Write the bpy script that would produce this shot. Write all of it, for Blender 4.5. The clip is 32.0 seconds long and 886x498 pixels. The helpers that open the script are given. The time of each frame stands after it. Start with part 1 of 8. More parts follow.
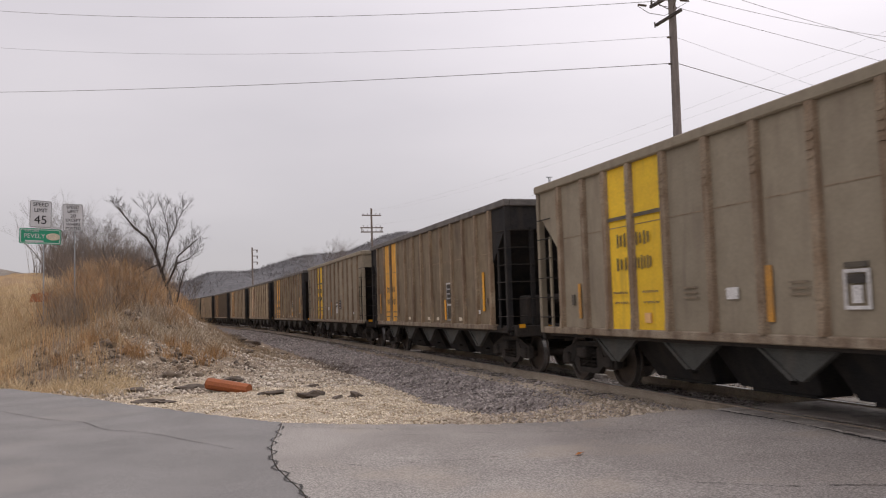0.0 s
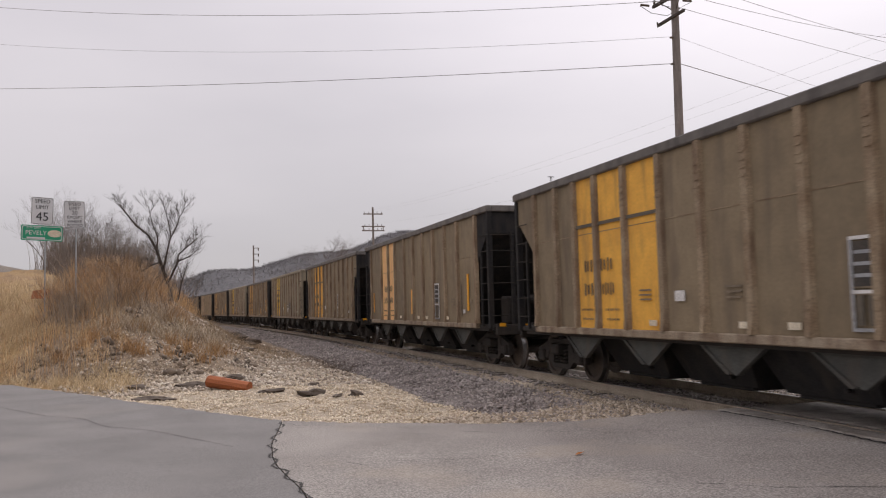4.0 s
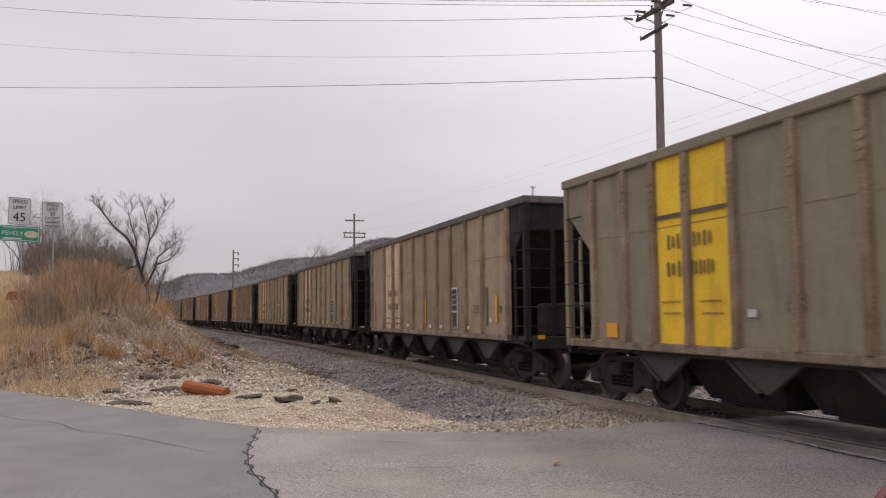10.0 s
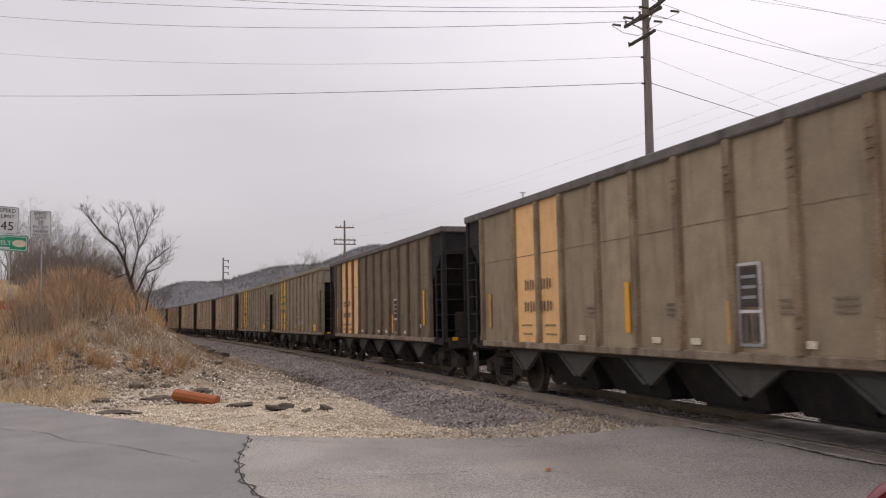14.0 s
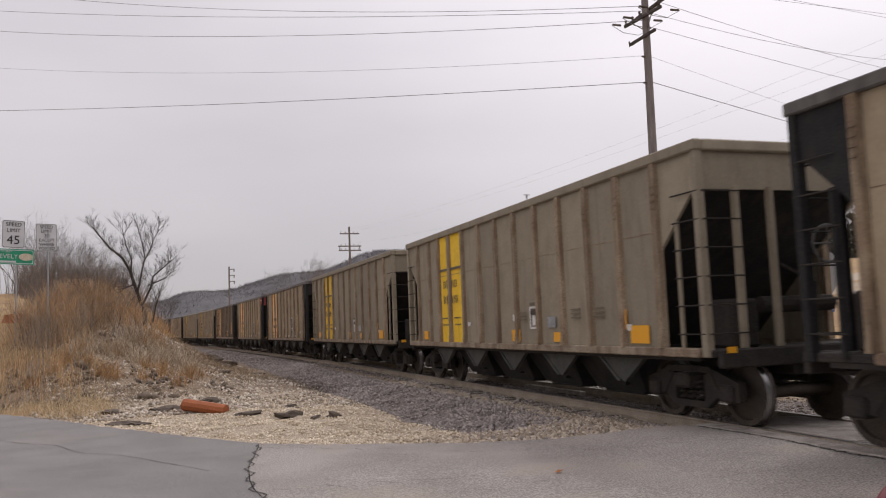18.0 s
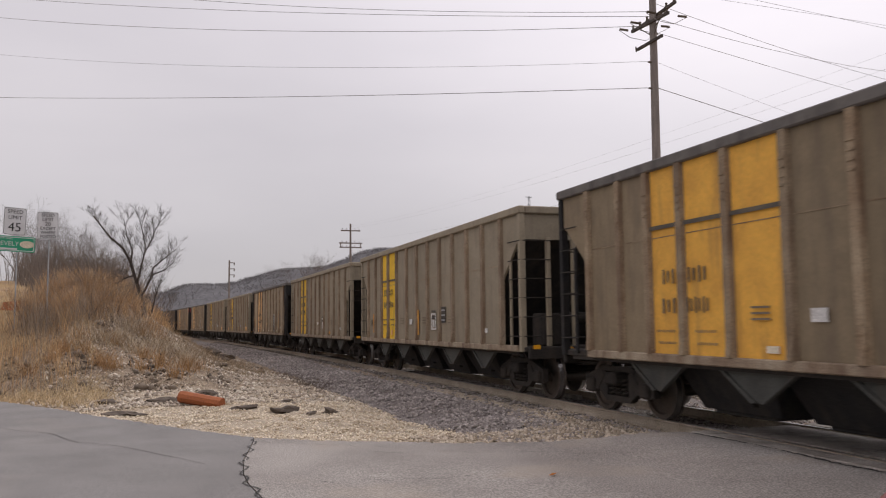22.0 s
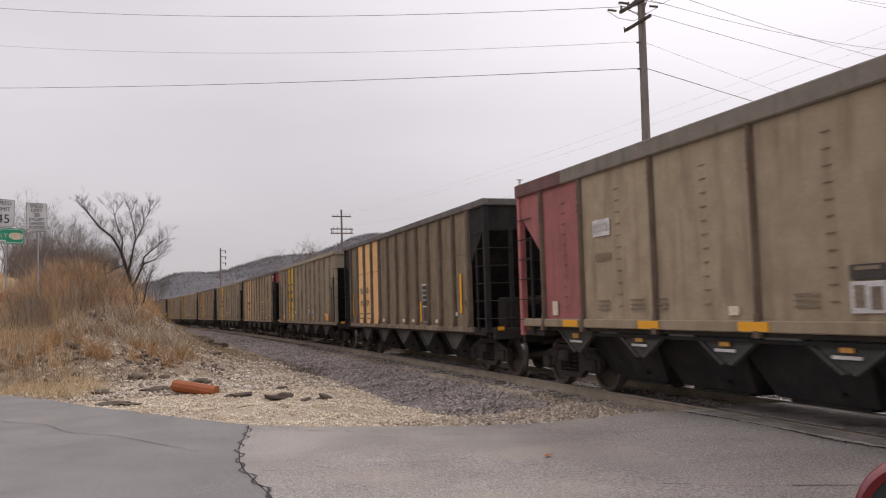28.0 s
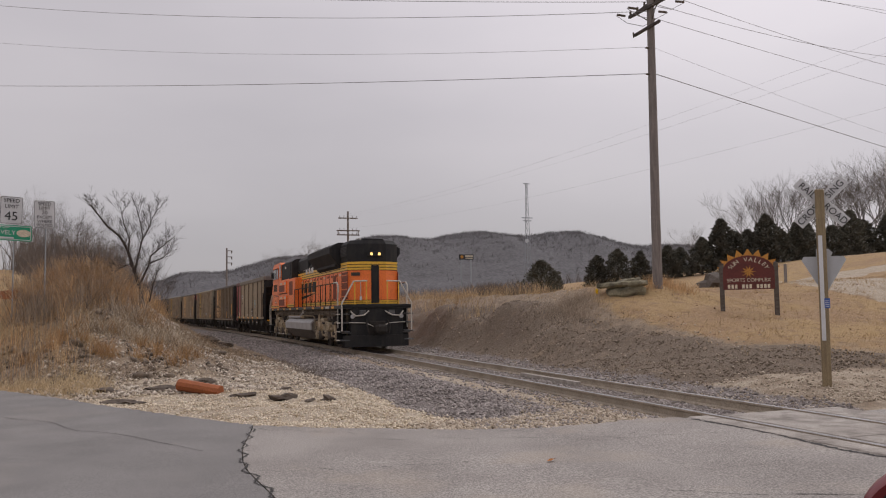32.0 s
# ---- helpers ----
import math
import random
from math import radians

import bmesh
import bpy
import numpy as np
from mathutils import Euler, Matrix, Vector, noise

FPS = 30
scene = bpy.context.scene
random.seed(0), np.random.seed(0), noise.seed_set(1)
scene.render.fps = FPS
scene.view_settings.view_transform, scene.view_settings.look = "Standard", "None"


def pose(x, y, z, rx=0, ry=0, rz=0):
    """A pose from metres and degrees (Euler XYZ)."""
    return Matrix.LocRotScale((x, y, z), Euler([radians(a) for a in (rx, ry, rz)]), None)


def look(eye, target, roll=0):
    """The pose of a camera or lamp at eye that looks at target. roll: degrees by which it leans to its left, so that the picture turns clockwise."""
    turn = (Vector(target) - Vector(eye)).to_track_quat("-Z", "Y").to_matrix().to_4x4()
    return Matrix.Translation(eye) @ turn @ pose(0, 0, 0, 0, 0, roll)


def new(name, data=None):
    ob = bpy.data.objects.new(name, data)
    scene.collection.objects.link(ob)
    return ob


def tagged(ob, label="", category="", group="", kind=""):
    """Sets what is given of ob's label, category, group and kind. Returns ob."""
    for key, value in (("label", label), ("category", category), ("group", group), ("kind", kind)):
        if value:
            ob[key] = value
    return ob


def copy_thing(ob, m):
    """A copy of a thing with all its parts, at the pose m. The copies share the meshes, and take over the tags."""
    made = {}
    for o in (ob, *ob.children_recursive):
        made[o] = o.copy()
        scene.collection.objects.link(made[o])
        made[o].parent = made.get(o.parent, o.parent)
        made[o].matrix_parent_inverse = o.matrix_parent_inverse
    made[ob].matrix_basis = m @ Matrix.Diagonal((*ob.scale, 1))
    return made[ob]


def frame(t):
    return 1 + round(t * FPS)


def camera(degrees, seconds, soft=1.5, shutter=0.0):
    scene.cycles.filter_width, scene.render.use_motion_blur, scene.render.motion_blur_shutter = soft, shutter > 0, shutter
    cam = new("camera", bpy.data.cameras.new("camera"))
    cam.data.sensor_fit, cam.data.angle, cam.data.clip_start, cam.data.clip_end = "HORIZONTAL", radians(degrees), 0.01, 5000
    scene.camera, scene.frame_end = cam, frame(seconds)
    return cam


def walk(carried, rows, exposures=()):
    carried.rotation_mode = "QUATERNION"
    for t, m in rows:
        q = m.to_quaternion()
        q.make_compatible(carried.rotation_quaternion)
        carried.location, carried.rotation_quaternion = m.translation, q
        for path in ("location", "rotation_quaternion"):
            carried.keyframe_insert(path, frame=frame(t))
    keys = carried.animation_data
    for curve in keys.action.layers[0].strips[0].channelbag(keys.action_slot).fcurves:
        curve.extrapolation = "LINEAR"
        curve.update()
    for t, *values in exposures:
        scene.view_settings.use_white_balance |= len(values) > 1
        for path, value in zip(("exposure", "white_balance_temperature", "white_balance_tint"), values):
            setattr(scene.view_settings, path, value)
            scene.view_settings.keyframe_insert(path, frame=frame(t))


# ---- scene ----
# ---------- camera: stands still, turns a little ----------
EYE = (0.0, 0.0, 1.614)
CAM_TURNS = """
0 17.35 3.97 -1.83, 0.5 17.57 3.91 -1.81, 1 17.70 3.82 -1.91, 1.5 17.73 3.76 -2.88, 2 17.59 3.79 -3.41, 
2.5 17.43 3.82 -3.60, 3 17.28 3.95 -3.00, 3.5 17.20 3.92 -1.92, 5.5 17.31 3.90 -1.19, 6 17.40 3.91 -1.38, 
6.5 17.53 3.93 -1.55, 7 17.61 3.91 -2.01, 7.5 17.75 3.93 -1.93, 8 17.88 4.02 -1.63, 8.5 18.00 4.06 -0.25, 
9 18.20 4.20 -0.39, 9.5 18.38 4.33 -0.41, 10 18.60 4.45 -0.57, 10.5 18.73 4.52 -0.69, 11 18.89 4.63 -0.70, 
11.5 19.04 4.72 -0.68, 12 19.09 4.80 -0.84, 12.5 19.15 4.83 -0.95, 13 19.21 4.86 -0.92, 13.5 19.26 4.88 -0.94, 
14 19.27 4.88 -1.01, 14.5 19.27 4.89 -1.00, 16.5 19.14 4.94 -2.31, 17 19.05 5.06 -2.30, 17.5 18.97 5.12 -2.33, 
18 18.92 5.17 -2.28, 18.5 18.88 5.26 -1.89, 19 18.87 5.29 -1.60, 19.5 18.89 5.26 -1.46, 20 18.93 5.22 -1.34, 
20.5 18.97 5.22 -1.19, 21 18.94 5.16 -1.04, 21.5 18.94 5.11 -1.06, 22 18.87 5.15 -0.61, 22.5 18.89 5.00 -1.35, 
23 18.93 4.82 -1.58, 23.5 18.97 4.66 -1.54, 24 19.03 4.49 -1.54, 24.5 19.13 4.34 -1.51, 25 19.21 4.20 -0.85, 
25.5 19.31 4.13 -1.05, 27.5 19.43 3.98 -1.81, 28 19.44 4.04 -1.64, 28.5 19.48 4.10 -1.43, 29 19.56 4.14 -1.10, 
29.5 19.61 4.15 -1.13, 30 19.56 4.18 -1.02, 30.5 19.61 4.22 -0.68, 31 19.49 4.22 -0.89, 31.5 19.31 4.25 -0.88, 
32 19.03 4.25 -0.86
"""


def aim(yaw, pitch, roll):
    return pose(*EYE, 90 + pitch, 0, -yaw) @ pose(0, 0, 0, 0, 0, roll)


cam = camera(56.74, 32.0, soft=1.1, shutter=0.16)
PATH = [(float(a), aim(float(b), float(c), float(d))) for a, b, c, d in (row.split() for row in CAM_TURNS.split(","))]
walk(cam, PATH, exposures=((0.0, 0.0), (14.0, 0.01), (18.0, -0.05), (22.0, -0.05), (25.0, 0.0), (28.0, 0.05), (30.2, 0.05), (31.2, -0.31), (32.0, -0.36)))

# ---------- world: overcast winter sky, wide soft sun ----------
SUN_ELEV, SUN_TURN = radians(46), radians(62)
world = bpy.data.worlds.new("overcast")
scene.world = world
world.use_nodes = True
wn, wl = world.node_tree.nodes, world.node_tree.links
wn.clear()
w_out = wn.new("ShaderNodeOutputWorld")
w_bg = wn.new("ShaderNodeBackground")
w_sky = wn.new("ShaderNodeTexSky")
w_sky.sky_type, w_sky.sun_disc = "NISHITA", False
w_sky.sun_elevation, w_sky.sun_rotation = SUN_ELEV, SUN_TURN
w_co = wn.new("ShaderNodeTexCoord")
w_map = wn.new("ShaderNodeMapping")
w_map.inputs["Scale"].default_value = (1.2, 1.2, 4.0)
w_no = wn.new("ShaderNodeTexNoise")
w_no.inputs["Scale"].default_value, w_no.inputs["Detail"].default_value = 1.4, 5
w_no.inputs["Roughness"].default_value = 0.45
w_ramp = wn.new("ShaderNodeValToRGB")
w_ramp.color_ramp.elements[0].position, w_ramp.color_ramp.elements[1].position = 0.3, 0.72
w_ramp.color_ramp.elements[0].color = (6.1, 5.82, 6.15, 1)
w_ramp.color_ramp.elements[1].color = (7.5, 7.12, 7.4, 1)
w_sep = wn.new("ShaderNodeSeparateXYZ")
w_alt = wn.new("ShaderNodeValToRGB")
w_alt.color_ramp.elements[0].position, w_alt.color_ramp.elements[1].position = 0.0, 0.6
w_alt.color_ramp.elements[0].color = (0.70, 0.695, 0.69, 1)
w_alt.color_ramp.elements[1].color = (1.24, 1.215, 1.24, 1)
w_mul = wn.new("ShaderNodeMix")
w_mul.data_type, w_mul.blend_type = "RGBA", "MULTIPLY"
w_mul.inputs[0].default_value = 1.0
w_mix = wn.new("ShaderNodeMix")
w_mix.data_type = "RGBA"
w_mix.inputs[0].default_value = 0.95
wl.new(w_co.outputs["Generated"], w_map.inputs["Vector"])
wl.new(w_map.outputs["Vector"], w_no.inputs["Vector"])
wl.new(w_no.outputs[0], w_ramp.inputs[0])
wl.new(w_co.outputs["Generated"], w_sep.inputs[0])
wl.new(w_sep.outputs["Z"], w_alt.inputs[0])
wl.new(w_ramp.outputs[0], w_mul.inputs[6])
wl.new(w_alt.outputs[0], w_mul.inputs[7])
# cloud deck brighter round the hidden sun
w_dot = wn.new("ShaderNodeVectorMath")
w_dot.operation = "DOT_PRODUCT"
w_dot.inputs[1].default_value = (math.sin(SUN_TURN) * math.cos(SUN_ELEV), math.cos(SUN_TURN) * math.cos(SUN_ELEV), math.sin(SUN_ELEV))
w_glow = wn.new("ShaderNodeMapRange")
w_glow.interpolation_type = "SMOOTHSTEP"
w_glow.inputs[1].default_value, w_glow.inputs[2].default_value, w_glow.inputs[3].default_value, w_glow.inputs[4].default_value = 0.52, 1.0, 0.95, 1.42
wl.new(w_co.outputs["Generated"], w_dot.inputs[0])
wl.new(w_dot.outputs["Value"], w_glow.inputs[0])
w_mul2 = wn.new("ShaderNodeMix")
w_mul2.data_type, w_mul2.blend_type = "RGBA", "MULTIPLY"
w_mul2.inputs[0].default_value = 1.0
wl.new(w_mul.outputs[2], w_mul2.inputs[6])
wl.new(w_glow.outputs[0], w_mul2.inputs[7])
wl.new(w_sky.outputs[0], w_mix.inputs[6])
wl.new(w_mul2.outputs[2], w_mix.inputs[7])
wl.new(w_mix.outputs[2], w_bg.inputs["Color"])
w_bg.inputs["Strength"].default_value = 0.113
wl.new(w_bg.outputs[0], w_out.inputs[0])

sun_data = bpy.data.lights.new("sun", "SUN")
sun_data.energy, sun_data.angle, sun_data.color = 0.9, radians(25), (1.0, 0.97, 0.93)
sun = new("sun", sun_data)
sun.matrix_world = look((60 * math.sin(SUN_TURN) * math.cos(SUN_ELEV), 60 * math.cos(SUN_TURN) * math.cos(SUN_ELEV), 60 * math.sin(SUN_ELEV)), (0, 0, 0))


# ---------- mesh helpers ----------
class Geo:
    """Collects vertices and faces of one mesh."""

    def __init__(self):
        self.v, self.f, self.m = [], [], []

    def add(self, verts, faces, m=0):
        n = len(self.v)
        self.v.extend(tuple(p) for p in verts)
        for fc in faces:
            self.f.append(tuple(n + i for i in fc))
            self.m.append(m)
        return self

    def box(self, c, s, b=0.0, m=0, turn=None):
        hx, hy, hz = s[0] / 2, s[1] / 2, s[2] / 2
        if b <= 0:
            vs = [(x, y, z) for x in (-hx, hx) for y in (-hy, hy) for z in (-hz, hz)]
            fs = [(0, 1, 3, 2), (4, 6, 7, 5), (0, 4, 5, 1), (2, 3, 7, 6), (0, 2, 6, 4), (1, 5, 7, 3)]
        else:
            b = min(b, 0.45 * min(s))
            idx, vs, fs = {}, [], []
            for sx in (-1, 1):
                for sy in (-1, 1):
                    for sz in (-1, 1):
                        for a in range(3):
                            idx[sx, sy, sz, a] = len(vs)
                            d = [b, b, b]
                            d[a] = 0
                            vs.append((sx * (hx - d[0]), sy * (hy - d[1]), sz * (hz - d[2])))
                        fs.append(tuple(idx[sx, sy, sz, a] for a in range(3)))
            ring = ((-1, -1), (1, -1), (1, 1), (-1, 1))
            for q in (-1, 1):
                fs.append(tuple(idx[q, i, j, 0] for i, j in ring))
                fs.append(tuple(idx[i, q, j, 1] for i, j in ring))
                fs.append(tuple(idx[i, j, q, 2] for i, j in ring))
            for i in (-1, 1):
                for j in (-1, 1):
                    fs.append((idx[i, j, -1, 0], idx[i, j, 1, 0], idx[i, j, 1, 1], idx[i, j, -1, 1]))
                    fs.append((idx[i, -1, j, 0], idx[i, 1, j, 0], idx[i, 1, j, 2], idx[i, -1, j, 2]))
                    fs.append((idx[-1, i, j, 1], idx[1, i, j, 1], idx[1, i, j, 2], idx[-1, i, j, 2]))
        if turn is not None:
            vs = [turn @ Vector(p) for p in vs]
        return self.add([(p[0] + c[0], p[1] + c[1], p[2] + c[2]) for p in vs], fs, m)

    def tube(self, p0, p1, r0, r1=None, n=8, m=0, caps=True):
        p0, p1 = Vector(p0), Vector(p1)
        r1 = r0 if r1 is None else r1
        d = p1 - p0
        if d.length < 1e-6:
            return self
        a = d.orthogonal().normalized()
        c = d.cross(a).normalized()
        vs = []
        for p, r in ((p0, r0), (p1, r1)):
            for i in range(n):
                t = 2 * math.pi * i / n
                vs.append(p + (a * math.cos(t) + c * math.sin(t)) * r)
        fs = [(i, (i + 1) % n, n + (i + 1) % n, n + i) for i in range(n)]
        if caps:
            fs += [tuple(range(n))[::-1], tuple(range(n, 2 * n))]
        return self.add(vs, fs, m)

    def sweep(self, pts, r, n=6, m=0):
        """A bent round bar along pts."""
        pts = [Vector(p) for p in pts]
        vs, fs, up = [], [], None
        for i, p in enumerate(pts):
            d = (pts[min(i + 1, len(pts) - 1)] - pts[max(i - 1, 0)]).normalized()
            if up is None:
                up = d.orthogonal().normalized()
            up = (up - d * up.dot(d)).normalized()
            c = d.cross(up)
            rr = r[i] if isinstance(r, (list, tuple)) else r
            vs += [p + (up * math.cos(2 * math.pi * k / n) + c * math.sin(2 * math.pi * k / n)) * rr for k in range(n)]
        for i in range(len(pts) - 1):
            fs += [(i * n + k, i * n + (k + 1) % n, (i + 1) * n + (k + 1) % n, (i + 1) * n + k) for k in range(n)]
        fs += [tuple(range(n))[::-1], tuple(range((len(pts) - 1) * n, len(pts) * n))]
        return self.add(vs, fs, m)

    def prism(self, poly, axis, a, b, m=0):
        """A flat outline pulled along an axis; the outline's two numbers are the other two axes in order."""
        n = len(poly)
        vs = []
        for q in (a, b):
            for u, w in poly:
                vs.append((q, u, w) if axis == "x" else (u, q, w) if axis == "y" else (u, w, q))
        fs = [tuple(range(n)), tuple(range(n, 2 * n))[::-1]] + [(i, n + i, n + (i + 1) % n, (i + 1) % n) for i in range(n)]
        return self.add(vs, fs, m)

    def mesh(self, name, *mats, smooth=False):
        me = bpy.data.meshes.new(name)
        me.from_pydata(self.v, [], self.f)
        for mt in mats:
            me.materials.append(mt)
        if len(mats) > 1:
            me.polygons.foreach_set("material_index", self.m)
        bm = bmesh.new()
        bm.from_mesh(me)
        bmesh.ops.recalc_face_normals(bm, faces=bm.faces)
        bm.to_mesh(me)
        bm.free()
        if smooth:
            me.polygons.foreach_set("use_smooth", [True] * len(me.polygons))
            me.set_sharp_from_angle(angle=radians(38))
        me.update()
        return me


def part(name, geo, material, parent, label="", smooth=False, kind=""):
    """Links one mesh object under a thing or part."""
    mats = material if isinstance(material, (list, tuple)) else (material,)
    me = geo if isinstance(geo, bpy.types.Mesh) else geo.mesh(name, *mats, smooth=smooth)
    ob = new(name, me)
    ob.parent = parent
    return tagged(ob, label=label, kind=kind)


def thing(name, label, category, m=None, group="", kind=""):
    ob = new(name)
    ob.empty_display_size = 0.2
    if m is not None:
        ob.matrix_basis = m
    return tagged(ob, label, category, group, kind)


def solid(name, geo, material, label, category="", group="", kind="", m=None, smooth=False):
    """A top-level thing of one mesh."""
    mats = material if isinstance(material, (list, tuple)) else (material,)
    ob = new(name, geo if isinstance(geo, bpy.types.Mesh) else geo.mesh(name, *mats, smooth=smooth))
    if m is not None:
        ob.matrix_basis = m
    return tagged(ob, label, category, group, kind)


def words(name, text, size, material, parent, m, label="", depth=0.002):
    """Lettering as a flat mesh, centred, in the plane x-z of its pose (readable from -y)."""
    cu = bpy.data.curves.new(name, "FONT")
    cu.body, cu.size, cu.align_x, cu.align_y, cu.extrude = text, size, "CENTER", "CENTER", depth
    tmp = bpy.data.objects.new(name, cu)
    scene.collection.objects.link(tmp)
    dg = bpy.context.evaluated_depsgraph_get()
    me = bpy.data.meshes.new_from_object(tmp.evaluated_get(dg))
    bpy.data.objects.remove(tmp)
    bpy.data.curves.remove(cu)
    me.materials.clear()
    me.materials.append(material)
    ob = new(name, me)
    ob.parent = parent
    ob.matrix_basis = m @ pose(0, 0, 0, 90, 0, 0)
    return tagged(ob, label=label)


def smooth01(t):
    t = np.clip(t, 0.0, 1.0)
    return t * t * (3 - 2 * t)


# ---------- the track's line ----------
TRACK_X, BEND_FROM, BEND = 8.59, 23.04, 0.000937


def track_at(s, off=0.0):
    """Place and heading of the track s metres along it, off metres to its right."""
    a = max(s - BEND_FROM, 0.0)
    th = BEND * a
    x = TRACK_X - (1 - math.cos(th)) / BEND
    y = min(s, BEND_FROM) + math.sin(th) / BEND
    return x + off * math.cos(th), y + off * math.sin(th), th


def track_mid(y):
    return TRACK_X - 0.5 * BEND * np.maximum(np.asarray(y, float) - BEND_FROM, 0) ** 2 / (1 + 0.00005 * np.maximum(np.asarray(y, float) - BEND_FROM, 0))

# ---------- materials ----------
def surface(name, base, other=None, rough=0.75, metal=0.0, scale=3.0, fine=40.0, bump=0.15, dirt=None, dirt_amount=0.4,
            streak=1.0, rand=0.12, coat=0.0, fine_amount=0.35, stretch=None, sharp=(0.25, 0.75), spec=0.5):
    """Weathered surface: two scales of variation, streaked dirt, fine relief, a little difference from piece to piece."""
    mt = bpy.data.materials.new(name)
    mt.use_nodes = True
    nt = mt.node_tree
    n, l = nt.nodes, nt.links
    bs = n["Principled BSDF"]
    co, inf = n.new("ShaderNodeTexCoord"), n.new("ShaderNodeObjectInfo")
    off = n.new("ShaderNodeVectorMath")
    off.operation = "MULTIPLY_ADD"
    rv = n.new("ShaderNodeCombineXYZ")
    for i in range(3):
        l.new(inf.outputs["Random"], rv.inputs[i])
    l.new(rv.outputs[0], off.inputs[0])
    off.inputs[1].default_value = (37.0, 23.0, 11.0)
    l.new(co.outputs["Object"], off.inputs[2])
    vec = off.outputs[0]
    if stretch:
        mp = n.new("ShaderNodeMapping")
        mp.inputs["Scale"].default_value = stretch
        l.new(vec, mp.inputs["Vector"])
        vec = mp.outputs["Vector"]

    def noise_tex(sc, detail=4, v=None):
        t = n.new("ShaderNodeTexNoise")
        t.inputs["Scale"].default_value, t.inputs["Detail"].default_value = sc, detail
        l.new(v or vec, t.inputs["Vector"])
        return t.outputs[0]

    def mixed(fac, a, b, blend="MIX"):
        mx = n.new("ShaderNodeMix")
        mx.data_type, mx.blend_type = "RGBA", blend
        if isinstance(fac, float):
            mx.inputs[0].default_value = fac
        else:
            l.new(fac, mx.inputs[0])
        for k, q in ((6, a), (7, b)):
            if isinstance(q, tuple):
                mx.inputs[k].default_value = (*q, 1)
            else:
                l.new(q, mx.inputs[k])
        return mx.outputs[2]

    def ramp(v, lo, hi):
        r = n.new("ShaderNodeMapRange")
        r.inputs[1].default_value, r.inputs[2].default_value = lo, hi
        l.new(v, r.inputs[0])
        return r.outputs[0]

    other = other or tuple(c * 0.72 for c in base)
    col = mixed(ramp(noise_tex(scale), 0.35, 0.68), base, other)
    gr = noise_tex(fine, 3)
    lo, hi = 1 - fine_amount, 1 + fine_amount
    g3 = n.new("ShaderNodeMapRange")
    g3.inputs[1].default_value, g3.inputs[2].default_value, g3.inputs[3].default_value, g3.inputs[4].default_value = sharp[0], sharp[1], lo, hi
    l.new(gr, g3.inputs[0])
    col = mixed(1.0, col, g3.outputs[0], "MULTIPLY")
    if dirt:
        mp = n.new("ShaderNodeMapping")
        mp.inputs["Scale"].default_value = (4.0 * streak, 4.0 * streak, 0.7)
        l.new(vec, mp.inputs["Vector"])
        st = noise_tex(1.0, 6, mp.outputs["Vector"])
        col = mixed(ramp(st, 0.62 - 0.35 * dirt_amount, 0.95 - 0.3 * dirt_amount), col, dirt)
    hv = n.new("ShaderNodeHueSaturation")
    vr = n.new("ShaderNodeMapRange")
    vr.inputs[3].default_value, vr.inputs[4].default_value = 1 - rand, 1 + rand
    l.new(inf.outputs["Random"], vr.inputs[0])
    l.new(vr.outputs[0], hv.inputs["Value"])
    l.new(col, hv.inputs["Color"])
    l.new(hv.outputs[0], bs.inputs["Base Color"])
    bs.inputs["Roughness"].default_value, bs.inputs["Metallic"].default_value = rough, metal
    bs.inputs["Coat Weight"].default_value = coat
    bs.inputs["Specular IOR Level"].default_value = spec
    if bump:
        bp = n.new("ShaderNodeBump")
        bp.inputs["Strength"].default_value, bp.inputs["Distance"].default_value = bump, 0.02
        l.new(gr, bp.inputs["Height"])
        l.new(bp.outputs[0], bs.inputs["Normal"])
    return mt


def plain(name, base, rough=0.6, metal=0.0, glow=0.0):
    mt = bpy.data.materials.new(name)
    mt.use_nodes = True
    bs = mt.node_tree.nodes["Principled BSDF"]
    bs.inputs["Base Color"].default_value = (*base, 1)
    bs.inputs["Roughness"].default_value, bs.inputs["Metallic"].default_value = rough, metal
    if glow:
        bs.inputs["Emission Color"].default_value = (*base, 1)
        bs.inputs["Emission Strength"].default_value = glow
    return mt


RUST = (0.10, 0.055, 0.032)
SOOT = (0.045, 0.04, 0.036)
M_TAN = surface("tan_paint", (0.375, 0.298, 0.195), (0.31, 0.243, 0.158), dirt=(0.17, 0.12, 0.08), dirt_amount=0.35, fine=22, fine_amount=0.10)
M_TAUPE = surface("taupe_paint", (0.30, 0.254, 0.18), (0.262, 0.22, 0.154), dirt=(0.19, 0.15, 0.11), dirt_amount=0.3, fine=22, fine_amount=0.10)
M_BROWN = surface("brown_paint", (0.235, 0.18, 0.11), (0.185, 0.14, 0.086), dirt=(0.09, 0.06, 0.04), dirt_amount=0.4, fine=22, fine_amount=0.10)
M_UMBER = surface("umber_paint", (0.25, 0.192, 0.117), (0.207, 0.158, 0.096), dirt=(0.13, 0.095, 0.065), dirt_amount=0.35, fine=22, fine_amount=0.10)
M_RIB_TAN = surface("tan_rib_paint", (0.33, 0.255, 0.165), (0.22, 0.15, 0.088), dirt=RUST, dirt_amount=0.5)
M_RIB_TAUPE = surface("taupe_rib_paint", (0.32, 0.25, 0.17), (0.23, 0.16, 0.098), dirt=(0.13, 0.078, 0.045), dirt_amount=0.5)
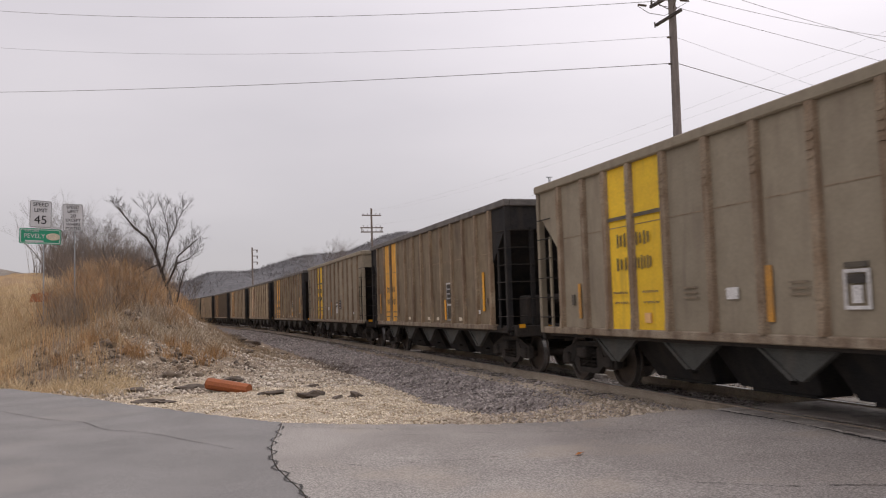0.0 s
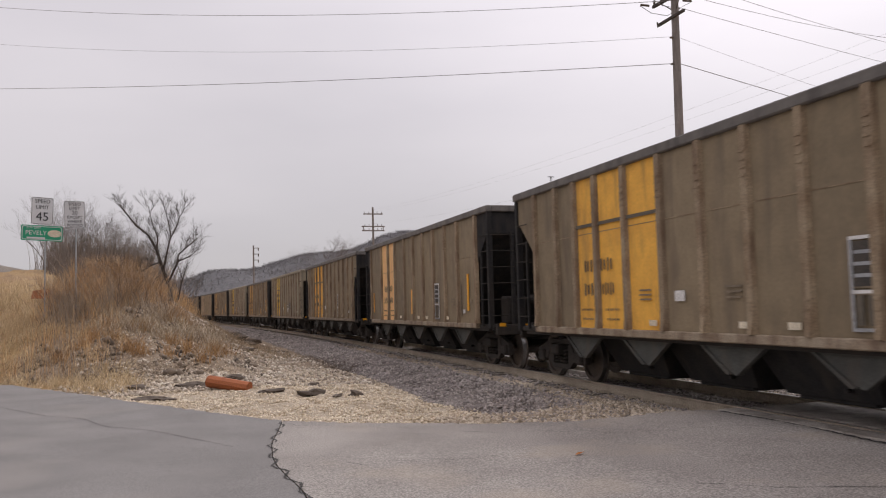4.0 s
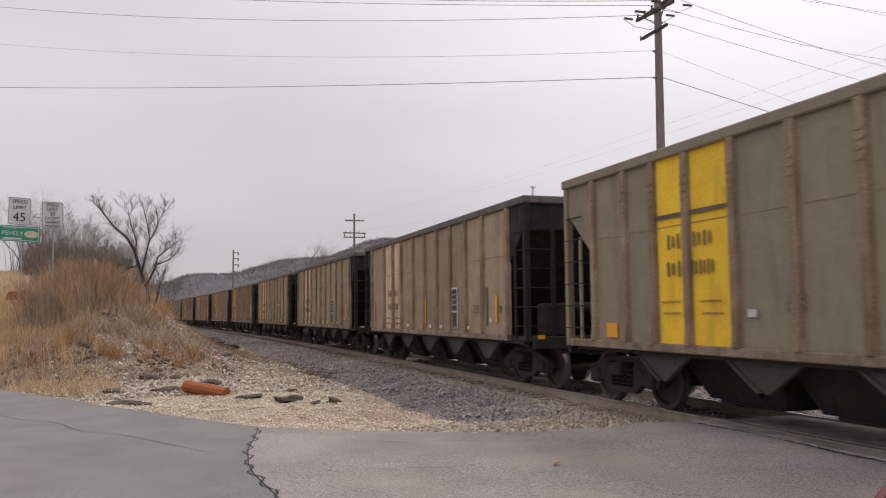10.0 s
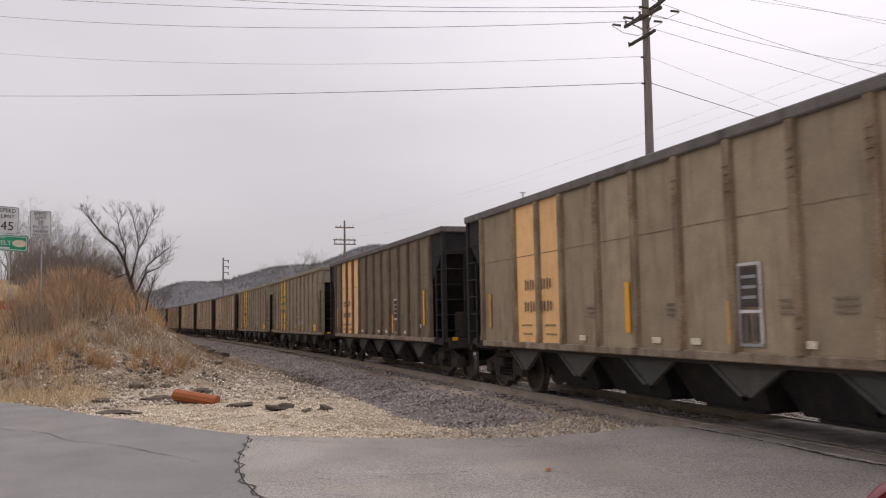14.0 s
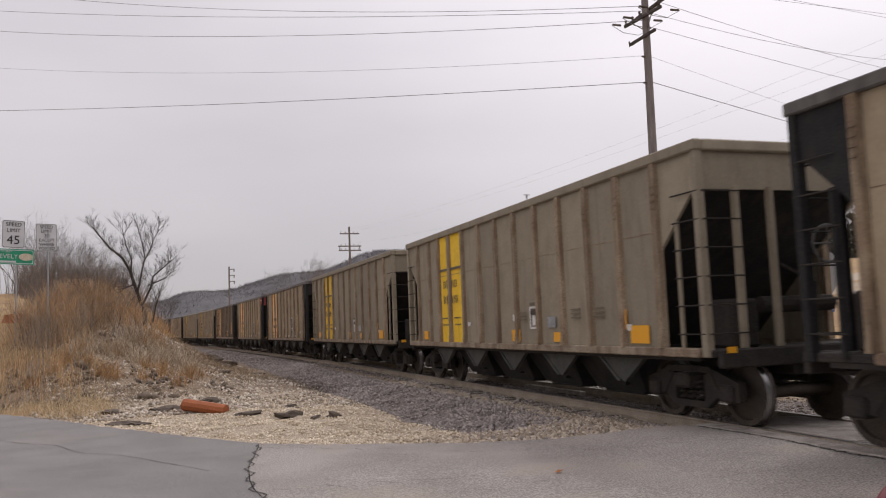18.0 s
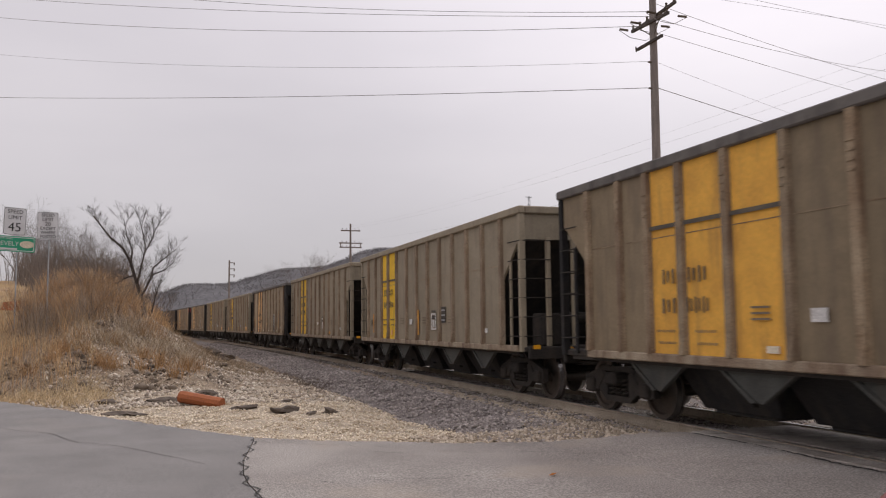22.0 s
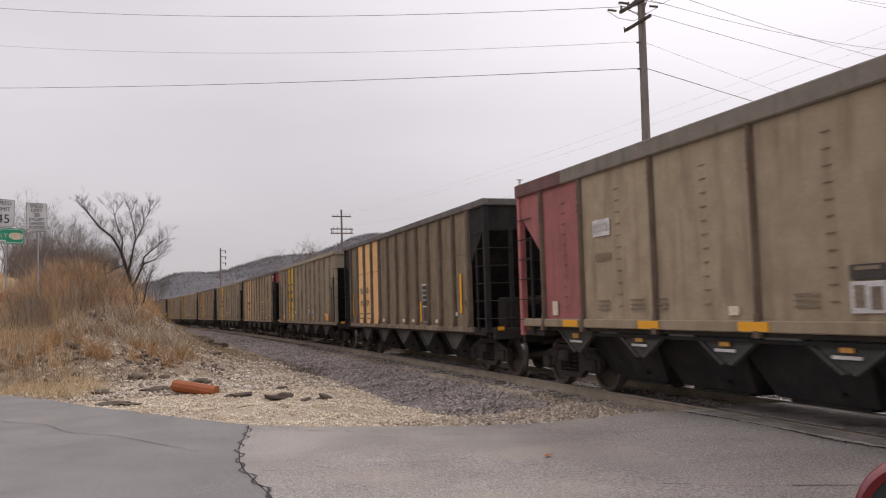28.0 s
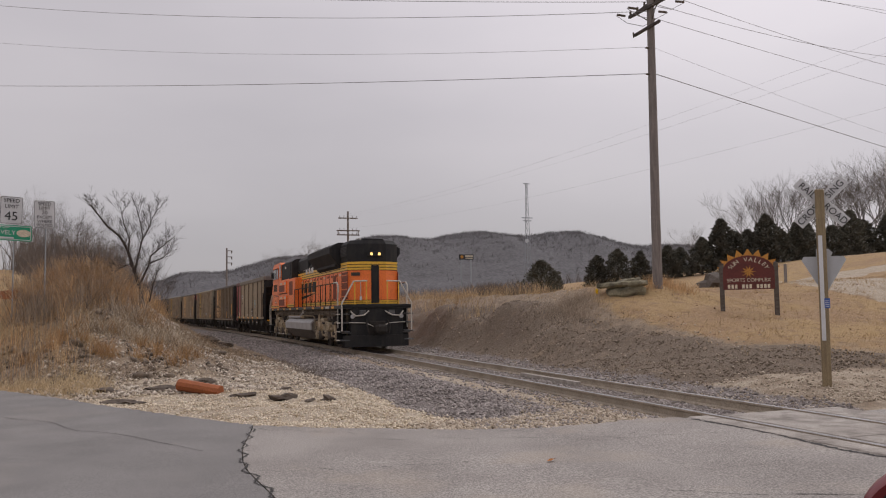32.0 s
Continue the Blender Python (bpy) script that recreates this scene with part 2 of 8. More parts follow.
M_RIB_BROWN = surface("brown_rib_paint", (0.15, 0.11, 0.075), (0.1, 0.07, 0.045), dirt=RUST, dirt_amount=0.4)
M_CHORD = surface("chord_paint", (0.16, 0.145, 0.13), (0.11, 0.1, 0.09), dirt=SOOT, dirt_amount=0.3, fine=22, fine_amount=0.10)
M_SILL = surface("sill_paint", (0.34, 0.28, 0.2), (0.2, 0.14, 0.09), dirt=RUST, dirt_amount=0.45)
M_PEACH = surface("peach_paint", (0.90, 0.55, 0.24), (0.82, 0.49, 0.21), dirt=(0.55, 0.32, 0.15), dirt_amount=0.2, fine=22, fine_amount=0.10)
M_FADED = surface("faded_peach_paint", (0.76, 0.55, 0.36), (0.56, 0.44, 0.33), dirt=(0.30, 0.21, 0.14), dirt_amount=0.55, scale=2)
M_ORANGE = surface("orange_yellow_paint", (0.86, 0.46, 0.07), (0.72, 0.37, 0.06), dirt=(0.3, 0.17, 0.06), dirt_amount=0.3, fine=22, fine_amount=0.10)
M_YELLOW = surface("yellow_paint", (0.88, 0.57, 0.03), (0.80, 0.50, 0.03), dirt=(0.36, 0.22, 0.05), dirt_amount=0.22, fine=22, fine_amount=0.10)
M_BLACK = surface("black_paint", (0.022, 0.022, 0.023), (0.035, 0.032, 0.03), dirt=(0.055, 0.045, 0.037), dirt_amount=0.3, rough=0.85, spec=0.2)
M_UNDER = surface("grimy_steel", (0.036, 0.033, 0.03), (0.052, 0.044, 0.038), dirt=(0.065, 0.052, 0.042), dirt_amount=0.3, rough=0.9, spec=0.2)
M_BAY = surface("hopper_bay_paint", (0.066, 0.068, 0.06), (0.048, 0.048, 0.043), dirt=(0.09, 0.075, 0.058), dirt_amount=0.3, rough=0.75)
M_WHEEL = surface("wheel_steel", (0.06, 0.05, 0.042), (0.09, 0.07, 0.055), rough=0.55, metal=0.4)
M_TREAD = surface("worn_wheel_rim", (0.45, 0.44, 0.43), (0.3, 0.29, 0.28), rough=0.32, metal=0.9, fine=90)
M_CRIMSON = surface("faded_red_paint", (0.42, 0.145, 0.135), (0.35, 0.125, 0.115), dirt=(0.13, 0.05, 0.045), dirt_amount=0.25, fine=22, fine_amount=0.10)
M_REFLECT = plain("reflector_amber", (0.85, 0.40, 0.02), 0.4)
M_WHITE = surface("white_stencil", (0.72, 0.71, 0.68), (0.55, 0.53, 0.5), rand=0.05, bump=0)
M_DARKMARK = surface("dark_stencil", (0.045, 0.04, 0.035), (0.08, 0.065, 0.05), rand=0.05, bump=0)
M_WORNMARK = surface("worn_stencil", (0.17, 0.135, 0.095), (0.26, 0.20, 0.13), rand=0.1, bump=0)
M_AMBERWORN = surface("worn_amber", (0.62, 0.30, 0.05), (0.45, 0.24, 0.07), rand=0.1, bump=0)
M_INKMARK = surface("faded_black_marking", (0.085, 0.075, 0.06), (0.14, 0.115, 0.08), rand=0.08, bump=0)
M_SIGNRED = surface("bright_red_paint", (0.40, 0.062, 0.055), (0.32, 0.055, 0.05), dirt=(0.16, 0.05, 0.045), dirt_amount=0.2)
M_CHORD_PALE = surface("pale_chord_paint", (0.225, 0.195, 0.155), (0.18, 0.155, 0.125), dirt=(0.1, 0.085, 0.07), dirt_amount=0.25, fine=22, fine_amount=0.10)
M_CRIMSON_DARK = surface("sooty_red_paint", (0.20, 0.095, 0.085), (0.15, 0.075, 0.07), dirt=(0.09, 0.06, 0.05), dirt_amount=0.3, fine=22, fine_amount=0.10)
M_CYAN = surface("pale_blue_marking", (0.30, 0.52, 0.55), (0.22, 0.38, 0.40), bump=0)
M_LOCO = surface("locomotive_orange", (0.97, 0.225, 0.042), (0.92, 0.205, 0.038), dirt=(0.45, 0.10, 0.03), dirt_amount=0.15, rough=0.42, rand=0.04, bump=0.05)
M_LOCO_DARK = surface("grille_orange", (0.24, 0.045, 0.016), (0.17, 0.032, 0.012), rough=0.6, rand=0.04)
M_LOCO_YELLOW = surface("locomotive_yellow", (0.88, 0.52, 0.05), (0.8, 0.46, 0.045), rough=0.42, rand=0.03, bump=0.03)
M_LOCO_BLACK = surface("locomotive_black", (0.017, 0.017, 0.018), (0.027, 0.026, 0.025), dirt=(0.05, 0.043, 0.036), dirt_amount=0.4, spec=0.3, rough=0.7, rand=0.05)
M_LOCO_GREY = surface("weathered_dark_grey", (0.10, 0.10, 0.10), (0.07, 0.07, 0.068), dirt=(0.15, 0.13, 0.11), dirt_amount=0.3)
M_SILVER = surface("tank_silver", (0.48, 0.475, 0.47), (0.40, 0.39, 0.38), dirt=(0.36, 0.335, 0.30), dirt_amount=0.2, rough=0.5, rand=0.03, fine_amount=0.08)
# truck paint: grime streaks deepened to stand for shade between castings
M_TRUCK = surface("dusty_truck_paint", (0.52, 0.415, 0.27), (0.37, 0.29, 0.185), dirt=(0.11, 0.09, 0.07), dirt_amount=0.45, rough=0.85)
# grime colour made darker to carry shade of tank underside and journal boxes
M_GRIME_SHADED = surface("grimy_shaded_paint", (0.17, 0.155, 0.14), (0.12, 0.105, 0.092), dirt=(0.2, 0.165, 0.13), dirt_amount=0.4, rough=0.8)
M_TRUCKPALE = surface("pale_dusty_casting", (0.58, 0.48, 0.34), (0.42, 0.335, 0.225), dirt=(0.10, 0.08, 0.06), dirt_amount=0.35, rough=0.85)
M_DUST = surface("dusty_underframe", (0.20, 0.172, 0.14), (0.14, 0.12, 0.098), dirt=(0.28, 0.235, 0.175), dirt_amount=0.4, rough=0.9)
M_RAILING = surface("white_railing_paint", (0.66, 0.62, 0.55), (0.5, 0.45, 0.38), rand=0.03, bump=0)
M_GLASS = plain("window_glass", (0.02, 0.025, 0.03), 0.06)
M_LENS = plain("headlight_glow", (1.0, 0.62, 0.20), 0.3, glow=1.8)
M_CONC = surface("panel_concrete", (0.42, 0.38, 0.335), (0.31, 0.275, 0.24), dirt=(0.14, 0.12, 0.10), dirt_amount=0.5, rough=0.9, scale=1.5, fine=60)
M_RAIL = surface("rail_web_rust", (0.40, 0.34, 0.265), (0.29, 0.24, 0.18), rough=0.85, scale=2)
M_RAILTOP = surface("rail_head_polished", (0.42, 0.41, 0.40), (0.30, 0.29, 0.28), rough=0.30, metal=0.85)
M_TIE = surface("weathered_tie_wood", (0.145, 0.12, 0.095), (0.09, 0.075, 0.06), rough=0.95, scale=5, stretch=(0.4, 4, 4))
M_ASPHALT_A = surface("dark_asphalt", (0.225, 0.212, 0.20), (0.182, 0.171, 0.161), dirt=(0.28, 0.255, 0.23), dirt_amount=0.18, streak=0.14, rough=0.85, scale=0.9, fine=70, fine_amount=0.2, sharp=(0.40, 0.62), bump=0.35, rand=0)
M_ASPHALT_B = surface("worn_asphalt", (0.345, 0.315, 0.285), (0.265, 0.24, 0.216), dirt=(0.40, 0.335, 0.265), dirt_amount=0.22, streak=0.16, rough=0.9, scale=0.8, fine=48, fine_amount=0.34, sharp=(0.38, 0.64), bump=0.45, rand=0)
M_CRACK = plain("crack_dark", (0.05, 0.046, 0.042), 0.95)
M_POLE = surface("pole_wood", (0.235, 0.205, 0.187), (0.16, 0.14, 0.128), rough=0.9, scale=3, stretch=(6, 6, 0.4))
M_POLEARM = surface("dark_crossarm_wood", (0.085, 0.07, 0.062), (0.05, 0.042, 0.038), rough=0.9, scale=3)
M_POSTWOOD = surface("treated_post_wood", (0.29, 0.225, 0.13), (0.20, 0.15, 0.09), rough=0.9, scale=3, stretch=(6, 6, 0.6))
M_WIRE = plain("wire_dark", (0.22, 0.21, 0.205), 0.6)
M_GALV = surface("galvanised_steel", (0.42, 0.43, 0.44), (0.33, 0.34, 0.35), rough=0.5, metal=0.6)
M_SIGNWHITE = surface("sign_white", (0.70, 0.70, 0.70), (0.62, 0.62, 0.62), rough=0.5, bump=0, rand=0.02, fine_amount=0.05)
M_SIGNBACK = surface("sign_back_metal", (0.52, 0.53, 0.54), (0.45, 0.46, 0.47), rough=0.6, bump=0, rand=0.02, fine_amount=0.05)
M_SIGNGREEN = surface("sign_green", (0.025, 0.36, 0.19), (0.02, 0.31, 0.165), rough=0.5, bump=0, rand=0.02, fine_amount=0.05)
M_INK = plain("sign_black", (0.02, 0.02, 0.022), 0.6)
M_MAROON = surface("sign_maroon", (0.135, 0.028, 0.022), (0.10, 0.022, 0.018), rough=0.6, rand=0.02)
M_SUNRAY = surface("sign_sun_orange", (0.62, 0.29, 0.045), (0.50, 0.22, 0.04), rough=0.6, rand=0.05)
M_CREAM = surface("sign_cream", (0.74, 0.66, 0.50), (0.66, 0.58, 0.44), rough=0.6, bump=0, rand=0.02)
M_SIGNBLUE = plain("sign_blue", (0.04, 0.10, 0.33), 0.5)
M_BARK = surface("grey_brown_bark", (0.105, 0.085, 0.072), (0.07, 0.056, 0.048), rough=0.95, scale=6)
M_TWIG = surface("bare_twigs", (0.24, 0.195, 0.16), (0.18, 0.145, 0.12), rough=0.95, bump=0, rand=0.2)
M_TWIG_PALE = surface("pale_bare_twigs", (0.18, 0.152, 0.133), (0.13, 0.11, 0.097), rough=0.95, bump=0, rand=0.2)
M_CEDAR = surface("cedar_foliage", (0.105, 0.10, 0.078), (0.075, 0.074, 0.057), rough=0.95, scale=2, rand=0.25)
M_MOSSROCK = surface("mossy_rock", (0.30, 0.27, 0.18), (0.10, 0.09, 0.06), rough=0.95, scale=3, fine=30, bump=0.5)
M_RUSTSHEET = surface("rusty_orange_sheet", (0.40, 0.16, 0.07), (0.28, 0.12, 0.06), rough=0.9)
M_LEAF = surface("orange_leaf", (0.42, 0.17, 0.05), (0.30, 0.12, 0.04), rough=0.9, bump=0)
M_BROWNLOG = surface("dark_log_wood", (0.10, 0.08, 0.065), (0.16, 0.14, 0.12), rough=0.95, scale=4, stretch=(1, 5, 5))
M_REDLOG = surface("orange_plastic_log", (0.36, 0.105, 0.03), (0.27, 0.08, 0.025), rough=0.7, scale=4, rand=0.02)
M_DEBRIS = surface("dark_debris", (0.085, 0.066, 0.05), (0.14, 0.11, 0.085), rough=0.95, scale=8)


def blades(name, a, b, c):
    """Dry stems: three straw colours told apart stem by stem."""
    mt = bpy.data.materials.new(name)
    mt.use_nodes = True
    n, l = mt.node_tree.nodes, mt.node_tree.links
    ge, rp = n.new("ShaderNodeNewGeometry"), n.new("ShaderNodeValToRGB")
    rp.color_ramp.elements[0].color, rp.color_ramp.elements[1].color = (*a, 1), (*c, 1)
    e = rp.color_ramp.elements.new(0.5)
    e.color = (*b, 1)
    l.new(ge.outputs["Random Per Island"], rp.inputs[0])
    bs = n["Principled BSDF"]
    l.new(rp.outputs[0], bs.inputs["Base Color"])
    bs.inputs["Roughness"].default_value = 0.9
    return mt


M_STRAW = blades("dry_grass_blades", (0.60, 0.46, 0.27), (0.74, 0.58, 0.36), (0.46, 0.34, 0.195))
M_BRUSH = blades("brown_brush_stems", (0.44, 0.27, 0.135), (0.62, 0.40, 0.20), (0.80, 0.56, 0.31))
M_BRUSHTWIG = blades("pale_brush_twigs", (0.32, 0.255, 0.19), (0.44, 0.35, 0.26), (0.56, 0.45, 0.34))
M_FIELD = blades("field_grass_blades", (0.48, 0.335, 0.17), (0.58, 0.42, 0.23), (0.37, 0.25, 0.13))
M_WEED = blades("pale_weed_heads", (0.60, 0.50, 0.37), (0.42, 0.31, 0.19), (0.74, 0.66, 0.54))


def ground_surface():
    """Soil, pale gravel, ballast grit and dormant grass, laid out by the sheet's own cover weights."""
    mt = bpy.data.materials.new("ground_cover")
    mt.use_nodes = True
    n, l = mt.node_tree.nodes, mt.node_tree.links
    bs = n["Principled BSDF"]
    co = n.new("ShaderNodeTexCoord")
    at = n.new("ShaderNodeAttribute")
    at.attribute_name = "cover"
    sp = n.new("ShaderNodeSeparateColor")
    l.new(at.outputs["Color"], sp.inputs[0])

    def nz(sc, detail=5):
        t = n.new("ShaderNodeTexNoise")
        t.inputs["Scale"].default_value, t.inputs["Detail"].default_value = sc, detail
        l.new(co.outputs["Object"], t.inputs["Vector"])
        return t.outputs[0]

    def mr(v, a, b, c=0.0, d=1.0):
        r = n.new("ShaderNodeMapRange")
        for i, q in enumerate((a, b, c, d)):
            r.inputs[i + 1].default_value = q
        l.new(v, r.inputs[0])
        return r.outputs[0]

    def mx(f, a, b, blend="MIX"):
        q = n.new("ShaderNodeMix")
        q.data_type, q.blend_type = "RGBA", blend
        if isinstance(f, float):
            q.inputs[0].default_value = f
        else:
            l.new(f, q.inputs[0])
        for k, w in ((6, a), (7, b)):
            if isinstance(w, tuple):
                q.inputs[k].default_value = (*w, 1)
            else:
                l.new(w, q.inputs[k])
        return q.outputs[2]

    def edge(w):
        ad = n.new("ShaderNodeMath")
        ad.operation = "MULTIPLY_ADD"
        l.new(nz(1.7), ad.inputs[0])
        ad.inputs[1].default_value = 0.9
        l.new(w, ad.inputs[2])
        return mr(ad.outputs[0], 0.80, 1.10)

    big, mid, small, grit = nz(0.25), nz(2.2), nz(14.0), nz(55.0, 3)
    soil = mx(mr(mid, 0.35, 0.65), (0.34, 0.262, 0.18), (0.235, 0.175, 0.12))
    gravel = mx(mr(grit, 0.4, 0.62), (0.58, 0.49, 0.37), (0.33, 0.265, 0.195))
    gravel = mx(mr(mid, 0.5, 0.75), gravel, (0.33, 0.25, 0.17))
    ballast = mx(mr(grit, 0.38, 0.62), (0.30, 0.262, 0.24), (0.155, 0.132, 0.118))
    grass = mx(mr(small, 0.35, 0.65), (0.47, 0.32, 0.148), (0.36, 0.24, 0.112))
    grass = mx(mr(big, 0.44, 0.62), grass, (0.36, 0.235, 0.125))
    grass = mx(mr(mid, 0.54, 0.70), grass, (0.27, 0.175, 0.10))
    grass = mx(mr(nz(5.5), 0.60, 0.70), grass, (0.24, 0.135, 0.075))
    col = mx(edge(sp.outputs[0]), soil, gravel)
    col = mx(edge(sp.outputs[1]), col, grass)
    dark = mx(mr(grit, 0.38, 0.62), (0.25, 0.19, 0.135), (0.13, 0.098, 0.069))
    dark = mx(mr(mid, 0.58, 0.74), dark, (0.28, 0.21, 0.14))
    col = mx(edge(at.outputs["Alpha"]), col, dark)
    col = mx(edge(sp.outputs[2]), col, ballast)
    col = mx(1.0, col, mr(small, 0.2, 0.8, 0.72, 1.28), "MULTIPLY")
    l.new(col, bs.inputs["Base Color"])
    bs.inputs["Roughness"].default_value = 0.95
    bp = n.new("ShaderNodeBump")
    bp.inputs["Strength"].default_value, bp.inputs["Distance"].default_value = 0.7, 0.05
    l.new(grit, bp.inputs["Height"])
    l.new(bp.outputs[0], bs.inputs["Normal"])
    return mt


M_GROUND = ground_surface()
# greyed woods colour: distance haze is mixed into it
M_WOODS = surface("hazed_far_woods", (0.118, 0.113, 0.116), (0.093, 0.089, 0.09), rough=1.0, scale=0.02, fine=0.3, bump=0, rand=0, fine_amount=0.3, sharp=(0.35, 0.65), stretch=(1.6, 1.6, 0.5))

# ---------- ground ----------
def ground_z(x, y):
    """Height of the ground sheet, in metres over the rail's top."""
    x, y = np.asarray(x, float), np.asarray(y, float)
    u = x - track_mid(y)
    z = np.full(np.broadcast(x, y).shape, -0.24)
    # ballast bed and its shoulders
    bed = 1 - smooth01((np.abs(u) - 1.55) / 1.9)
    z = z + 0.06 * bed
    ditch = np.exp(-((u + 3.6) / 0.7) ** 2) * smooth01((y - 12.5) / 5)
    z = z - 0.16 * ditch
    # road fill on the near side of the line
    foot = 21.0 + 0.8 * np.maximum(-x - 2.0, 0)
    fill = smooth01((-4.9 - u) / 6.6) * smooth01((y - foot) / 17.0)
    far_fill = smooth01((-6.2 - u) / 5.2) * smooth01((y - 30.0) / 26.0)
    z = z + 3.3 * np.maximum(fill, 0.85 * far_fill) + 1.2 * smooth01((-u - 9) / 8) * smooth01((y - 34) / 20)
    # bank and field on the far side
    field = smooth01((u - 1.9) / 5.2) * smooth01((y - 9.5) / 22.0)
    z = z + 2.5 * field + (0.045 * np.maximum(u - 12, 0) + 0.09 * np.maximum(u - 36, 0)) * smooth01((y - 8) / 25) * np.exp(-np.maximum(u - 60, 0) / 120)
    z = z + 0.45 * np.exp(-((x - 17.6) ** 2 + (y - 27.5) ** 2) / 7.0)
    z = z + (0.62 + 0.2 * np.sin(0.9 * y) + 0.12 * np.sin(2.3 * y + 1)) * np.exp(-((u - 4.1 - 0.3 * np.sin(0.7 * y)) / 0.95) ** 2) * smooth01((y - 22.5) / 4) * (1 - smooth01((y - 40) / 8))
    z = z + 0.22 * smooth01((u - 2.0) / 1.2) * (1 - smooth01((y - 16) / 8)) * smooth01((y - 10.4) / 1.2)
    # valley floor far off
    far = smooth01((np.hypot(x, y) - 90) / 160)
    z = z * (1 - far) + far * np.where(u > 0, 2.5, 3.2)
    return z


def rough_z(x, y):
    z = ground_z(x, y)
    u = x - track_mid(y)
    wild = smooth01((np.abs(u) - 1.7) / 1.2) * (1 - smooth01((np.hypot(x, y) - 80) / 60))
    bumpy = 0.05 * np.sin(1.9 * x + 0.7 * y) * np.sin(1.3 * y - 0.8 * x) + 0.03 * np.sin(4.3 * x + 1.1) * np.sin(3.7 * y + 2.0 * x)
    south = smooth01((y - 11.5 - 0.55 * np.maximum(2.5 - x, 0)) / 4)
    return z + bumpy * wild * south


def axis_steps(marks):
    out = []
    for a, b, d in marks:
        out.extend(np.arange(a, b, d))
    return np.array(out + [marks[-1][1]])


gx = axis_steps(((-4000, -400, 600), (-400, -60, 40), (-60, -16, 2.0), (-16, 30, 0.26), (30, 56, 0.6), (56, 80, 2.0), (80, 400, 40), (400, 4000, 600)))
gy = axis_steps(((-4000, -400, 600), (-400, -40, 40), (-40, 6, 2.0), (6, 60, 0.26), (60, 120, 2.0), (120, 400, 28), (400, 4000, 600)))
GX, GY = np.meshgrid(gx, gy)
rng = np.random.default_rng(3)
GZ = rough_z(GX, GY)
near_mask = (GX > -16) & (GX < 30) & (GY > 12) & (GY < 60) & (np.abs(GX - track_mid(GY)) > 1.7)
GZ = GZ + near_mask * rng.normal(0, 0.012, GX.shape)
ny, nx = GX.shape
idx = np.arange(nx * ny).reshape(ny, nx)
quads = np.stack([idx[:-1, :-1], idx[:-1, 1:], idx[1:, 1:], idx[1:, :-1]], -1).reshape(-1, 4)
g_me = bpy.data.meshes.new("ground")
g_me.from_pydata(np.stack([GX, GY, GZ], -1).reshape(-1, 3).tolist(), [], quads.tolist())
GU = GX - track_mid(GY)
left = GU < 0
w_ballast = np.where(left, 1 - smooth01((-GU - 3.5) / 0.5), 1 - smooth01((GU - 2.6) / 1.3)) * smooth01((GY - 9.5) / 1.5)
w_ballast = w_ballast * (1 - 0.7 * (1 - smooth01((np.abs(GU + 1.3) - 0.45) / 0.3)))
w_ballast = np.maximum(w_ballast, 0.30 * smooth01((GU - 1.2) / 1) * (1 - smooth01((GU - 4.5) / 2.5)) * (1 - smooth01((GY - 30) / 8)))
w_gravel = np.where(left, smooth01((GY - 9) / 2) * (1 - smooth01((GY - 20.5 - 0.25 * (GX + 3)) / 5.5)) * (1 - smooth01((-GX - 1.5) / 2.5)),
                    0.5 * (1 - smooth01((GU - 5.5) / 3)) * (1 - smooth01((GY - 16) / 5)))
w_gravel = np.maximum(w_gravel, np.where(left, 0.25 * (1 - smooth01((GY - 33) / 6)) * (1 - smooth01((-GX - 1.5) / 3)) * smooth01((GY - 18) / 3), 0))
w_grass = np.where(left, smooth01((-GX - 0.8) / 3.0) * smooth01((GY - 17) / 4) + smooth01((-GU - 8.5) / 3) * smooth01((GY - 34) / 10),
                   smooth01((GU - 4.6 - 1.6 * smooth01((GY - 22) / 10)) / 2.2) * smooth01((GY - 13.0) / 6))
# pale drive across the field, and the dark grit of the cut bank
def near_line(px, py, pts):
    best = np.full(px.shape, 1e9)
    for (xa, ya), (xb, yb) in zip(pts, pts[1:]):
        dx, dy = xb - xa, yb - ya
        f = np.clip(((px - xa) * dx + (py - ya) * dy) / (dx * dx + dy * dy), 0, 1)
        best = np.minimum(best, np.hypot(px - xa - f * dx, py - ya - f * dy))
    return best


drive = 1 - smooth01((near_line(GX, GY, ((60, 47), (47, 47.5), (38, 43), (31.5, 33), (29, 27), (27, 18), (24, 6))) - 2.2) / 0.9)
w_gravel = np.maximum(w_gravel, drive * 1.3)
w_grass = np.clip(w_grass, 0, 1) * (1 - drive)
grass_foot = 5.0 + 0.9 * np.maximum(18 - GY, 0)
low_edge = GY - (15.2 - 0.35 * (GX - 11))
w_dark = (GU > 1.8) * smooth01((low_edge + 0.3) / 0.9) * (1 - smooth01((GU - grass_foot) / 1.0)) * (1 - 0.35 * smooth01((GY - 20) / 2) * (1 - smooth01((GY - 26) / 2))) * (1 - smooth01((GY - 44) / 8))
w_grass = np.where(GU > 0, w_grass * (1 - w_dark) * smooth01((GU - grass_foot + 0.6) / 1.0), w_grass)
w_ballast = np.where(GU > 0, w_ballast * (1 - smooth01((GU - 2.2) / 0.8)), w_ballast)
slope = smooth01((GY - 22.3) / 2.0) * (1 - smooth01((GY - 31) / 3)) * smooth01((GX + 6.2) / 2.5) * (1 - smooth01((GU + 5.8) / 1.5)) * (GU < 0)
w_grass = w_grass * (1 - 0.85 * slope)
